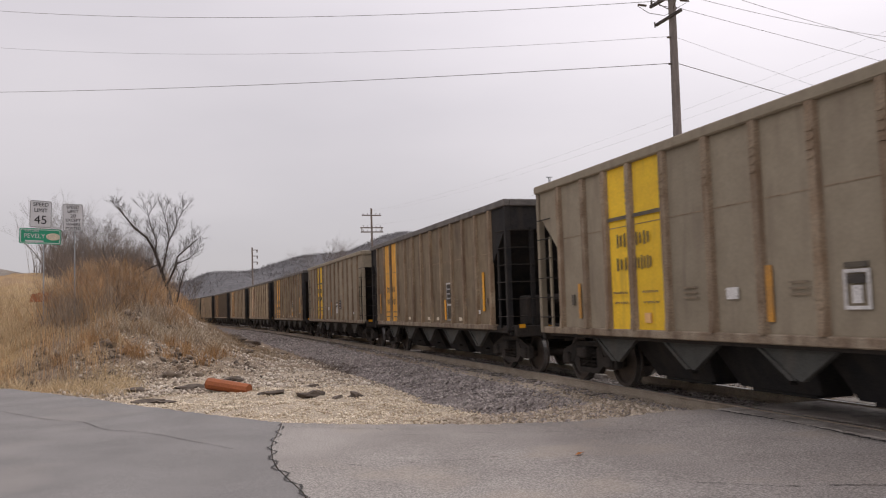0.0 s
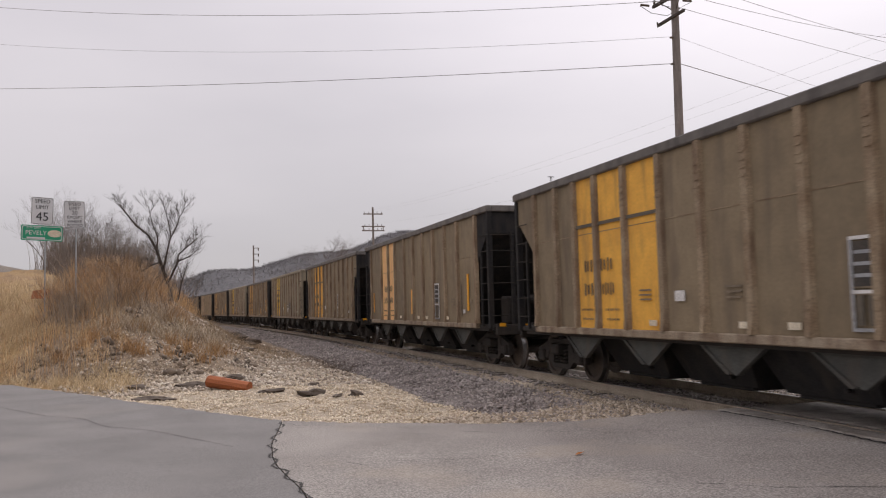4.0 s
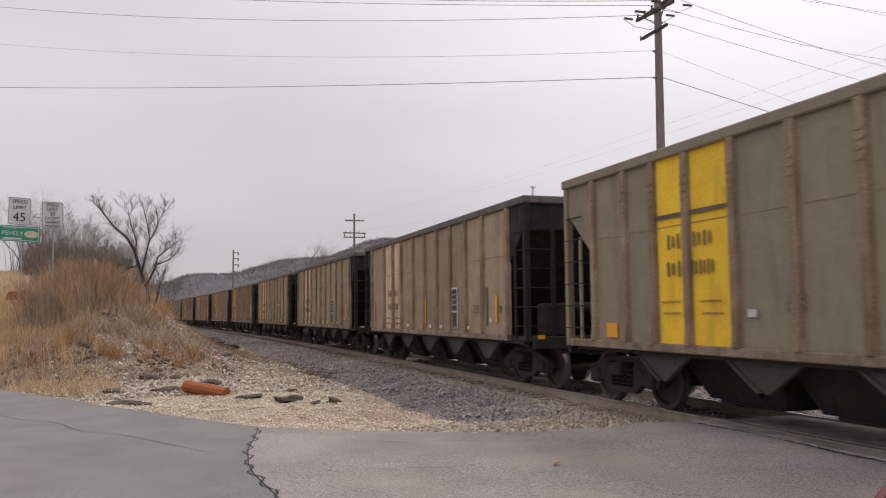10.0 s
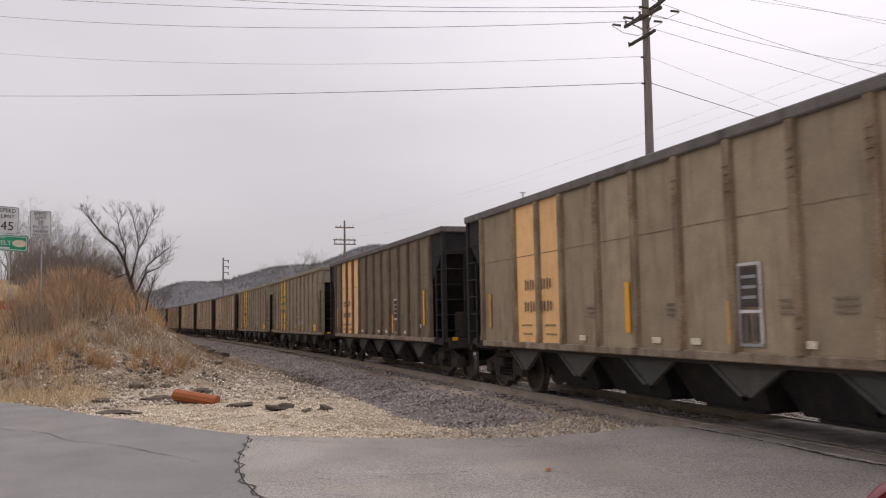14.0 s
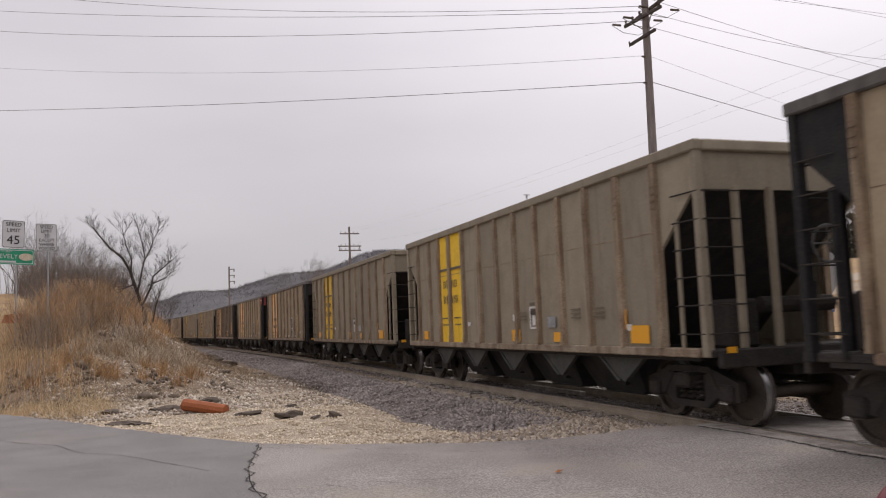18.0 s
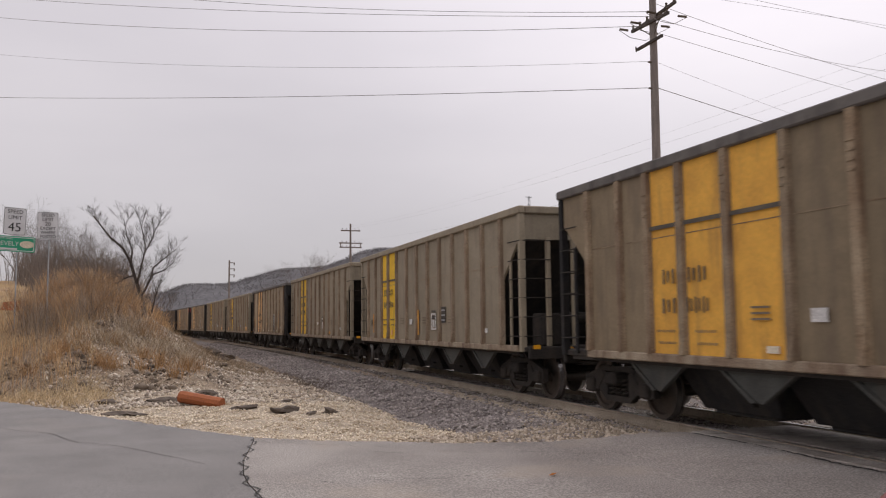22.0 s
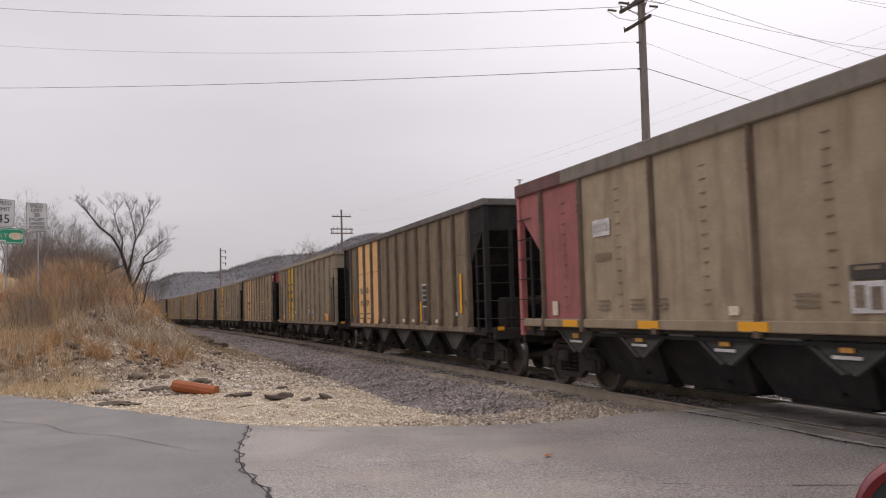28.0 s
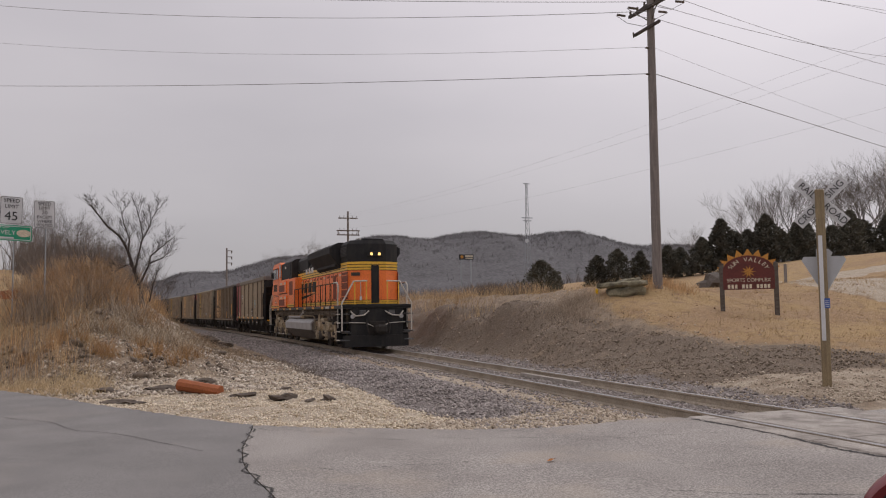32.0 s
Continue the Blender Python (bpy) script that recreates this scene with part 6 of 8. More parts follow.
for zz, ln, dx in ((13.5, 2.5, 0.0), (11.9, 3.0, 0.0), (11.35, 2.9, 0.0)):
    part("crossarm", Geo().box((22.6 + dx, 102.6, zz), (ln, 0.12, 0.14)), M_POLE, far_pole)
    for px in (-1.1, -0.55, 0.55, 1.1):
        insulator(far_pole, (22.6 + px, 102.6, zz + 0.07), 0.25)
for px in (-1.3, 1.3):
    part("tie_post", Geo().box((22.6 + px, 102.6, 11.6), (0.1, 0.1, 0.6)), M_POLE, far_pole)
third = thing("utility_pole", "far pole with three short side brackets", "utility pole")
part("shaft", Geo().tube((14.4, 195.0, 2.0), (14.4, 195.0, 16.6), 0.22, 0.17, n=8), M_POLE, third)
for zz in (16.0, 14.6, 13.2):
    part("bracket", Geo().box((15.0, 195, zz), (1.3, 0.16, 0.16)), M_POLE, third)
    part("insulator", Geo().tube((15.5, 195, zz), (15.5, 195, zz - 0.6), 0.12, n=6), M_DEBRIS, third)

# radio mast
mast = thing("radio_mast", "slender grey lattice radio mast on the valley side", "mast")
MX, MY = 177.2, 381.0
for k in range(3):
    t = 2 * math.pi * k / 3
    part("leg", Geo().tube((MX + 2.4 * math.cos(t), MY + 2.4 * math.sin(t), 2), (MX + 0.5 * math.cos(t), MY + 0.5 * math.sin(t), 66), 0.16, 0.11, n=5), M_GALV, mast)
zig = Geo()
for i in range(20):
    za, zb = 2 + 64 * i / 20, 2 + 64 * (i + 1) / 20
    ra, rb = 2.4 - 1.9 * i / 20, 2.4 - 1.9 * (i + 1) / 20
    for k in range(3):
        t0, t1 = 2 * math.pi * k / 3, 2 * math.pi * (k + 1) / 3
        zig.tube((MX + ra * math.cos(t0), MY + ra * math.sin(t0), za), (MX + rb * math.cos(t1), MY + rb * math.sin(t1), zb), 0.07, n=4)
part("lattice", zig, M_GALV, mast, kind="stuff")
for zz, w in ((65.6, 3.4), (48.0, 6.0), (46.5, 4.6)):
    part("antenna_frame", Geo().box((MX, MY, zz), (w, 0.5, 0.35)), M_GALV, mast)
part("dish", Geo().tube((MX - 1, MY - 1, 36), (MX - 1, MY - 1.6, 36), 1.0, n=14), M_SIGNWHITE, mast, "white dish")

# hoarding by the far road
hoard = thing("hoarding", "small dark roadside hoarding with pale bars", "billboard")
part("board", Geo().box((123.2, 327, 24.0), (6.6, 0.4, 2.2), 0.05), M_INK, hoard)
part("leg", Geo().box((121.0, 327.2, 13.0), (0.5, 0.4, 22)), M_GALV, hoard)
part("leg", Geo().box((125.4, 327.2, 13.0), (0.5, 0.4, 22)), M_GALV, hoard)
part("text_bar", Geo().box((124.4, 326.75, 24.4), (3.6, 0.06, 0.6)), M_CREAM, hoard)
part("text_bar", Geo().box((124.4, 326.75, 23.5), (3.4, 0.06, 0.35)), M_CREAM, hoard)
part("emblem", Geo().tube((121.2, 326.78, 24.0), (121.2, 326.7, 24.0), 0.7, n=12), M_SUNRAY, hoard)
for k, (x, y, z, w) in enumerate(((96, 400, 14, 7), (150, 430, 16, 9), (176, 400, 14, 6), (205, 430, 15, 8), (30, 330, 12, 8), (46, 345, 14, 6))):
    hs = thing("farmhouse", "tiny pale distant house in the valley", "house", pose(x, y, 2.5, 0, 0, 20 * k))
    part("wall", Geo().box((0, 0, (z - 4) / 2), (w, 6, z - 4)), M_SIGNWHITE, hs)
    part("roof", Geo().prism([(-w / 2 - 0.4, z - 4), (w / 2 + 0.4, z - 4), (0, z - 1.4)], "y", -3.3, 3.3), M_LOCO_GREY, hs)
    part("window", Geo().box((0, -3.02, (z - 4) * 0.6), (1.2, 0.06, 1.2)), M_GLASS, hs)

# ---------- road signs on the fill ----------
def sign_plate(parent, m, w, h, face, rim=None, name="plate"):
    """A rounded plate facing -y of the pose m."""
    r, pts = min(w, h) * 0.09, []
    for cx, cz, a0 in ((w / 2 - r, h / 2 - r, 0), (-w / 2 + r, h / 2 - r, 90), (-w / 2 + r, -h / 2 + r, 180), (w / 2 - r, -h / 2 + r, 270)):
        for k in range(4):
            t = radians(a0 + 30 * k)
            pts.append((cx + r * math.cos(t), cz + r * math.sin(t)))
    o = part(name, Geo().prism(pts, "y", 0, 0.006), face, parent)
    o.matrix_basis = m
    if rim:
        n = len(pts)
        g = Geo()
        k1, k2 = 0.955, 0.925
        g.add([(x * k1, -0.003, z * (1 - 0.045 * w / h)) for x, z in pts] + [(x * k2, -0.003, z * (1 - 0.075 * w / h)) for x, z in pts], [(i, (i + 1) % n, n + (i + 1) % n, n + i) for i in range(n)])
        o2 = part("border", g, rim, parent)
        o2.matrix_basis = m
    return o


def road_post(parent, x, y, z1, r=0.024):
    z0 = gz(x, y) - 0.3
    part("post", Geo().tube((x, y, z0), (x, y, z1), r, n=8), M_GALV, parent)


s45 = thing("speed_sign", "white speed limit 45 sign on steel post", "road sign")
m45 = pose(-5.01, 32.20, 5.36, 0, 1.2, 8 + 14)
sign_plate(s45, m45, 0.74, 0.98, M_SIGNWHITE, M_INK)
for txt, sz, dz in (("SPEED", 0.19, 0.34), ("LIMIT", 0.19, 0.13), ("45", 0.44, -0.22)):
    words("lettering", txt, sz, M_INK, s45, m45 @ pose(0, -0.012, dz))
road_post(s45, -4.93, 32.3, 5.8)
s20 = thing("speed_sign", "white speed limit 20 sign, leaning slightly", "road sign")
m20 = pose(-3.90, 31.82, 5.19, 0, -1.2, 8 + 12)
sign_plate(s20, m20, 0.70, 0.98, M_SIGNWHITE, M_INK)
for txt, sz, dz in (("SPEED", 0.16, 0.37), ("LIMIT", 0.16, 0.22), ("20", 0.19, 0.06), ("EXCEPT", 0.145, -0.10), ("WHERE", 0.145, -0.25), ("POSTED", 0.145, -0.39)):
    words("lettering", txt, sz, M_INK, s20, m20 @ pose(0, -0.012, dz))
road_post(s20, -3.86, 31.92, 5.6)
town = thing("town_sign", "green city limit sign below the speed sign", "road sign")
mt_ = pose(-5.02, 32.22, 4.56, 0, 1.2, 8 + 14)
sign_plate(town, mt_, 1.38, 0.55, M_SIGNGREEN, M_SIGNWHITE)
words("lettering", "PEVELY", 0.22, M_SIGNWHITE, town, mt_ @ pose(-0.2, -0.012, 0.0))
words("lettering", "CITY LIMIT", 0.10, M_SIGNWHITE, town, mt_ @ pose(-0.28, -0.012, 0.18))
part("text_bar", Geo().box((-0.2, -0.012, -0.18), (0.6, 0.006, 0.06)), M_SIGNWHITE, town).matrix_basis = mt_
seal = Geo().add([(0.24 * math.cos(k * math.pi / 10), -0.012, 0.13 * math.sin(k * math.pi / 10)) for k in range(20)], [tuple(range(20))])
part("seal", seal, M_CREAM, town).matrix_basis = mt_ @ pose(0.42, 0, 0)
part("bracket", Geo().box((0.05, 0.03, 0), (0.12, 0.05, 0.4), 0.005), M_GALV, town).matrix_basis = mt_

# ---------- crossbuck ----------
XB = (12.27, 12.80)
xz = gz(*XB)
buck = thing("crossbuck", "white railroad crossing sign on square wooden post", "road sign")
p_ = part("post", Geo().box((0, 0, 1.77), (0.17, 0.15, 4.2), 0.012), M_POSTWOOD, buck, "square treated wooden post")
turn = -43
p_.matrix_basis = pose(XB[0], XB[1], xz - 0.02, 0, 0.4, turn)
mb = pose(XB[0], XB[1], xz - 0.02, 0, 0.4, turn)
for ang, txt in ((45, ("RAIL", "ROAD")), (-45, ("CROS", "SING"))):
    mm = mb @ pose(0.03, 0.10 + (0.012 if ang < 0 else 0), 3.63, 0, ang, 0)
    pl_ = part("blade", Geo().box((0, 0, 0), (1.22, 0.012, 0.225), 0.004), M_SIGNWHITE, buck, "white blade with black letters")
    pl_.matrix_basis = mm
    for sgn, tx in ((-1, txt[0]), (1, txt[1])):
        words("lettering", tx, 0.185, M_INK, buck, mm @ pose(sgn * 0.35, -0.012, 0))
strip = part("reflector_strip", Geo().box((-0.02, -0.082, 1.93), (0.075, 0.008, 2.05)), M_SIGNWHITE, buck, "white reflective strip")
strip.matrix_basis = mb
blue = part("notice_plate", Geo().box((0.06, -0.084, 1.63), (0.10, 0.01, 0.19)), M_SIGNBLUE, buck, "small blue notice plate")
blue.matrix_basis = mb
for k in range(4):
    bb_ = part("notice_line", Geo().box((0.06, -0.091, 1.57 + 0.035 * k), (0.075, 0.004, 0.012)), M_SIGNWHITE, buck)
    bb_.matrix_basis = mb
yd = part("yield_plate", Geo().prism([(-0.40, 2.48), (-0.36, 2.55), (0.36, 2.55), (0.40, 2.48), (0.05, 1.86), (-0.05, 1.86)], "y", 0.10, 0.106), M_SIGNBACK, buck, "bare metal back of a triangular sign")
yd.matrix_basis = mb @ pose(0.03, 0, 0)
xb2 = part("rear_plate", Geo().prism([(0.12, 2.5), (0.2, 2.62), (0.12, 2.7), (-0.1, 2.7), (-0.1, 2.5)], "y", 0.112, 0.118), M_SIGNBACK, buck)
xb2.matrix_basis = mb

# ---------- sports ground sign ----------
SV = Vector((18.36, 22.33, 1.40))
sv_turn = -math.degrees(math.atan2(SV.x, SV.y)) + 2
board = thing("park_sign", "maroon wooden sign with orange sunburst on two posts", "sign")
ms = pose(SV.x, SV.y, 0, 0, 0, sv_turn)
for sx in (-1, 1):
    q_ = ms @ Vector((sx * 0.84, 0, 0))
    o = part("post", Geo().box((sx * 0.84, 0.03, 1.37 + 0.5), (0.15, 0.15, 2.3), 0.012), M_BROWNLOG, board, "dark square wooden post")
    o.matrix_basis = ms
arch = [(-0.80, 2.14), (0.80, 2.14), (0.80, 2.76)] + [(0.80 * math.cos(t * math.pi / 14), 2.76 + 0.50 * math.sin(t * math.pi / 14)) for t in range(1, 14)] + [(-0.80, 2.76)]
o = part("panel", Geo().prism(arch, "y", -0.05, 0.03), M_MAROON, board, "maroon arched panel")
o.matrix_basis = ms
for k in range(9):
    a0 = math.pi * (k - 0.1) / 9
    a1 = math.pi * (k + 1.1) / 9
    am = (a0 + a1) / 2
    ray_ = Geo().prism([(0.78 * math.cos(a0), 2.76 + 0.48 * math.sin(a0)), (0.80 * math.cos(a1), 2.76 + 0.48 * math.sin(a1)), (1.0 * math.cos(am), 2.76 + 0.73 * math.sin(am))], "y", -0.02, 0.02)
    o = part("sun_ray", ray_, M_SUNRAY, board, "orange sun ray")
    o.matrix_basis = ms
for k in range(10):
    a0 = 2 * math.pi * k / 10
    pet = Geo().prism([(0, 2.72), (0.09 * math.cos(a0 - 0.25), 2.72 + 0.09 * math.sin(a0 - 0.25)), (0.23 * math.cos(a0), 2.72 + 0.23 * math.sin(a0)), (0.09 * math.cos(a0 + 0.25), 2.72 + 0.09 * math.sin(a0 + 0.25))], "y", -0.062, -0.05)
    o = part("sun_petal", pet, M_SUNRAY, board)
    o.matrix_basis = ms
for i, ch in enumerate("SUN VALLEY"):
    if ch == " ":
        continue
    a = radians(158 - 15.2 * i)
    words("lettering", ch, 0.20, M_CREAM, board, ms @ pose(0.60 * math.cos(a), -0.06, 2.72 + 0.40 * math.sin(a) , 0, 90 - math.degrees(a), 0))
words("lettering", "SPORTS COMPLEX", 0.165, M_CREAM, board, ms @ pose(0, -0.06, 2.44))
num = Geo()
for i in range(12):
    if i in (3, 7):
        continue
    num.box((-0.62 + 0.112 * i, -0.055, 2.24), (0.075, 0.01, 0.13))
o = part("number_bar", num, M_CREAM, board, "cream bars where numbers stand")
o.matrix_basis = ms

# ---------- stones, plank, litter by the tracks ----------
def lump(name, x, y, size, material, label, category, seed, rz=0, sink=0.25):
    """A rough stone or clod resting in the ground."""
    q = random.Random(seed)
    bm = bmesh.new()
    bmesh.ops.create_icosphere(bm, subdivisions=2, radius=1.0)
    for v in bm.verts:
        f = 1 + 0.65 * noise.noise(v.co * 1.9 + Vector((seed, 0, 0))) + 0.2 * q.uniform(-1, 1)
        v.co = Vector((v.co.x * size[0], v.co.y * size[1], v.co.z * size[2])) * f
    me = bpy.data.meshes.new(name)
    bm.to_mesh(me)
    bm.free()
    me.materials.append(material)
    return solid(name, me, material, label, category, m=pose(x, y, gz(x, y) + size[2] * (1 - 2 * sink) * 0.6, 0, 0, rz))


log_g = Geo()
ring = [(0.17 * math.cos(k * math.pi / 5), 0.14 * math.sin(k * math.pi / 5)) for k in range(10)]
log_g.prism([(a, b) for a, b in ring], "x", -0.52, 0.52)
solid("drain_tile", log_g, M_REDLOG, "broken orange clay pipe lying on gravel", "pipe", m=pose(0.88, 19.9, gz(0.88, 19.9) + 0.14, 0, 9, -30))
for k, (x, y, sx, sy, sz) in enumerate(((-0.72, 18.3, 0.46, 0.2, 0.06), (1.75, 18.6, 0.34, 0.16, 0.07), (2.55, 18.1, 0.26, 0.2, 0.10), (3.35, 17.3, 0.16, 0.12, 0.09), (0.6, 21.6, 0.34, 0.18, 0.1), (0.0, 20.6, 0.38, 0.2, 0.1), (1.1, 22.5, 0.3, 0.2, 0.1), (-1.2, 21.3, 0.26, 0.2, 0.09), (2.9, 20.5, 0.2, 0.12, 0.05), (3.0, 17.4, 0.22, 0.08, 0.04))):
    lump("debris_clod", x, y, (sx, sy, sz), M_DEBRIS, "dark clod of debris on pale gravel", "debris", 20 + k, rz=-20 + 9 * k)
def rock_ledge(x, y, rz):
    """Two tilted flat slabs with a dark gap between them."""
    led = thing("rock_ledge", "flat mossy rock slabs stacked beside the pole", "rock", pose(x, y, gz(x, y), 0, 0, rz))
    q = random.Random(41)
    for k, (w, d, z, h, dx) in enumerate(((0.72, 0.6, -0.1, 0.34, 0.15), (0.92, 0.64, 0.24, 0.20, -0.05), (0.42, 0.4, 0.40, 0.13, 0.25))):
        g = Geo()
        n = 18
        rad = [1 + q.uniform(-0.24, 0.2) for _ in range(n)]
        for zz, f in ((z, 0.86), (z + h * 0.35, 1.0), (z + h * 0.8, 0.98), (z + h, 0.84)):
            g.v += [(dx + w * f * rad[i] * math.cos(2 * math.pi * i / n), d * f * rad[i] * math.sin(2 * math.pi * i / n), zz + 0.05 * math.cos(2 * math.pi * i / n) + q.uniform(-0.045, 0.045)) for i in range(n)]
        for r in range(3):
            for i in range(n):
                g.f.append((r * n + i, r * n + (i + 1) % n, (r + 1) * n + (i + 1) % n, (r + 1) * n + i))
                g.m.append(0)
        g.f += [tuple(range(n)), tuple(range(3 * n, 4 * n))]
        g.m += [0, 0]
        part("slab", g, M_MOSSROCK, led)


rock_ledge(15.95, 26.2, -14)
for k, (x, y, sx, sy, sz) in enumerate(((2.0, 41.0, 0.55, 0.25, 0.22), (2.7, 42.0, 0.7, 0.3, 0.24), (2.4, 38.6, 0.5, 0.2, 0.12), (3.3, 35.0, 0.6, 0.14, 0.08), (1.9, 31.0, 0.5, 0.16, 0.09))):
    lump("rock", x, y, (sx, sy, sz), M_DEBRIS, "dark broken rock at the foot of the fill", "rock", 61 + k, rz=-30 + 14 * k, sink=0.2)
lump("rock", 25.5, 33.5, (0.8, 0.6, 0.5), M_BROWNLOG, "dark boulder on the field", "rock", 43, sink=0.1)
lump("rock", 26.4, 33.9, (0.6, 0.5, 0.35), M_BROWNLOG, "low dark boulder on the field", "rock", 44, sink=0.1)
lump("hydrant_stub", 15.1, 26.6, (0.05, 0.05, 0.09), M_YELLOW, "small yellow marker cap on the rock", "marker", 45, sink=-1.2)
solid("fence_post", Geo().box((0, 0, 0.45), (0.12, 0.12, 1.1), 0.01), M_POLE, "short weathered fence post on the field", "post", m=pose(31.5, 35.4, gz(31.5, 35.4)))
leaf_g = Geo()
leaf_g.add([(-0.07, -0.01, 0.004), (-0.02, -0.035, 0.012), (0.05, -0.02, 0.03), (0.075, 0.012, 0.012), (0.01, 0.03, 0.02), (-0.05, 0.022, 0.002), (0.0, 0.0, 0.0)], [(0, 1, 6), (1, 2, 6), (2, 3, 6), (3, 4, 6), (4, 5, 6), (5, 0, 6)])
solid("dead_leaf", leaf_g, M_LEAF, "curled orange leaf on worn asphalt", "leaf", m=pose(4.27, 8.67, road_z(4.27, 8.67) + 0.012, 0, 0, 20))
sheet = Geo().prism([(-0.42, 0.0), (0.40, 0.06), (0.44, 0.30), (0.1, 0.42), (-0.36, 0.30)], "y", -0.02, 0.02)
solid("rusty_sheet", sheet, M_RUSTSHEET, "bent rusty orange metal sheet in the brush", "scrap metal", m=pose(-5.3, 34.3, gz(-5.3, 34.3) + 0.25, -12, 5, 8))

# red-rimmed round object close to the camera, its kind unknown
rim = thing("round_mirror", "red-rimmed black round object on an added unseen stand", "mirror", pose(0.655, 0.567, 1.406, 0, 0, -50))
rg = Geo()
prof = [(0.050, -0.012), (0.057, -0.016), (0.0615, -0.006), (0.0615, 0.012), (0.055, 0.024), (0.035, 0.034), (0.0, 0.036)]
nn = 40
for rr_, yy in prof:
    rg.v += [(rr_ * math.cos(2 * math.pi * k / nn), yy, rr_ * math.sin(2 * math.pi * k / nn)) for k in range(nn)]
for i in range(len(prof) - 1):
    for k in range(nn):
        rg.f.append((i * nn + k, i * nn + (k + 1) % nn, (i + 1) * nn + (k + 1) % nn, (i + 1) * nn + k))
        rg.m.append(0)
M_REDRIM = plain("red_rim", (0.16, 0.008, 0.012), 0.35)
part("shell", rg, M_REDRIM, rim, "red rounded shell", smooth=True)
part("disc", Geo().tube((0, -0.010, 0), (0, 0.0, 0), 0.0545, n=40), M_INK, rim, "black disc")
# made-up stand below the view, only to hold the disc up
part("stand", Geo().tube((0, 0.02, -0.05), (0, 0.02, -1.55), 0.012, n=8), M_INK, rim)


# ---------- two cars on the upper road ----------
def road_car(name, label, paint, tall):
    """A passenger car seen from behind, its length along y."""
    c = thing(name, label, "car")
    roof = 1.78 if tall else 1.42
    belt = 1.08 if tall else 0.92
    ln = 2.35
    part("body", Geo().prism([(-ln, 0.42), (-ln + 0.03, belt), (-ln + 0.3, belt + 0.04), (ln - 1.3, belt + 0.02), (ln - 0.1, belt - 0.15), (ln, 0.45)], "x", -0.92, 0.92), paint, c)
    cab = [(-ln + (0.08 if tall else 0.75), belt), (-ln + (0.35 if tall else 1.3), roof - 0.06), (-0.1, roof), (0.5, roof - 0.08), (1.1, belt)]
    part("cabin", Geo().prism(cab, "x", -0.78, 0.78), paint, c)
    part("rear_window", Geo().prism([(cab[0][0] + 0.03, belt + 0.06), (cab[0][0] + 0.01, belt + 0.06), (cab[1][0] - 0.06, roof - 0.12), (cab[1][0] - 0.03, roof - 0.12)], "x", -0.66, 0.66), M_GLASS, c)
    for sx in (-1, 1):
        part("side_window", Geo().prism([(cab[0][0] + 0.35, belt + 0.06), (cab[1][0] + 0.15, roof - 0.14), (0.4, roof - 0.15), (0.9, belt + 0.06)], "x", sx * 0.785, sx * 0.79), M_GLASS, c)
        part("tail_lamp", Geo().box((sx * 0.78, -ln - 0.005, belt - 0.12), (0.22, 0.04, 0.26), 0.02), M_TAIL, c, "red tail lamp")
        for yy in (-1.4, 1.4):
            wl_ = part("wheel", Geo().tube((sx * 0.70, yy, 0.36), (sx * 0.93, yy, 0.36), 0.36, n=18), M_INK, c)
            part("rim", Geo().tube((sx * 0.93, yy, 0.36), (sx * 0.94, yy, 0.36), 0.22, n=14), M_GALV, wl_)
    part("bumper", Geo().box((0, -ln - 0.02, 0.52), (1.8, 0.16, 0.22), 0.04), M_INK if tall else paint, c)
    part("plate_bar", Geo().box((0, -ln - 0.03, 0.82), (0.32, 0.02, 0.15)), M_SIGNWHITE, c)
    return c


M_TAIL = plain("tail_lamp_red", (0.6, 0.02, 0.02), 0.3, glow=0.6)
M_SUV = plain("dark_car_paint", (0.02, 0.021, 0.024), 0.25)
M_REDCAR = plain("red_car_paint", (0.26, 0.03, 0.025), 0.3)
suv = road_car("suv", "dark grey sport utility vehicle driving away", M_SUV, True)
red_car = road_car("sedan", "dark red sedan with lit tail lamps driving away", M_REDCAR, False)


def upper_road(d):
    """Place d metres along the upper road."""
    return -12.6 + 0.062 * d - 0.00012 * d * d, 20.0 + d


def upper_pose(d):
    (xa, ya), (xb, yb) = upper_road(d - 1.5), upper_road(d + 1.5)
    z = 4.16 - 0.06 * max(0.0, 20 - d) - (0.004 * max(0, d - 80))
    return pose((xa + xb) / 2, (ya + yb) / 2, z, 0, 0, -math.degrees(math.atan2(xb - xa, yb - ya)))


ur = Geo()
uvs = []
for i in range(60):
    d = -8 + i * 5
    x, y = upper_road(d)
    z = upper_pose(d).translation.z - 0.005
    uvs += [(x - 6, y, z), (x + 2.2, y, z), (x + 2.6, y, z - 1.5), (x - 6.4, y, z - 1.5)]
for i in range(59):
    for k in range(4):
        ur.f.append((4 * i + k, 4 * i + (k + 1) % 4, 4 * i + 4 + (k + 1) % 4, 4 * i + 4 + k))
        ur.m.append(0)
ur.v = uvs
solid("upper_road", ur, M_ASPHALT_B, "grey highway on top of the fill", "road", kind="structure")
MOVERS = [
    (suv, [(float(t), upper_pose(34.0 + 12.5 * (t - 6.0))) for t in range(0, 33, 2)]),
    (red_car, [(float(t), upper_pose(34.0 + 12.5 * (t - 8.15))) for t in range(0, 33, 2)]),
]

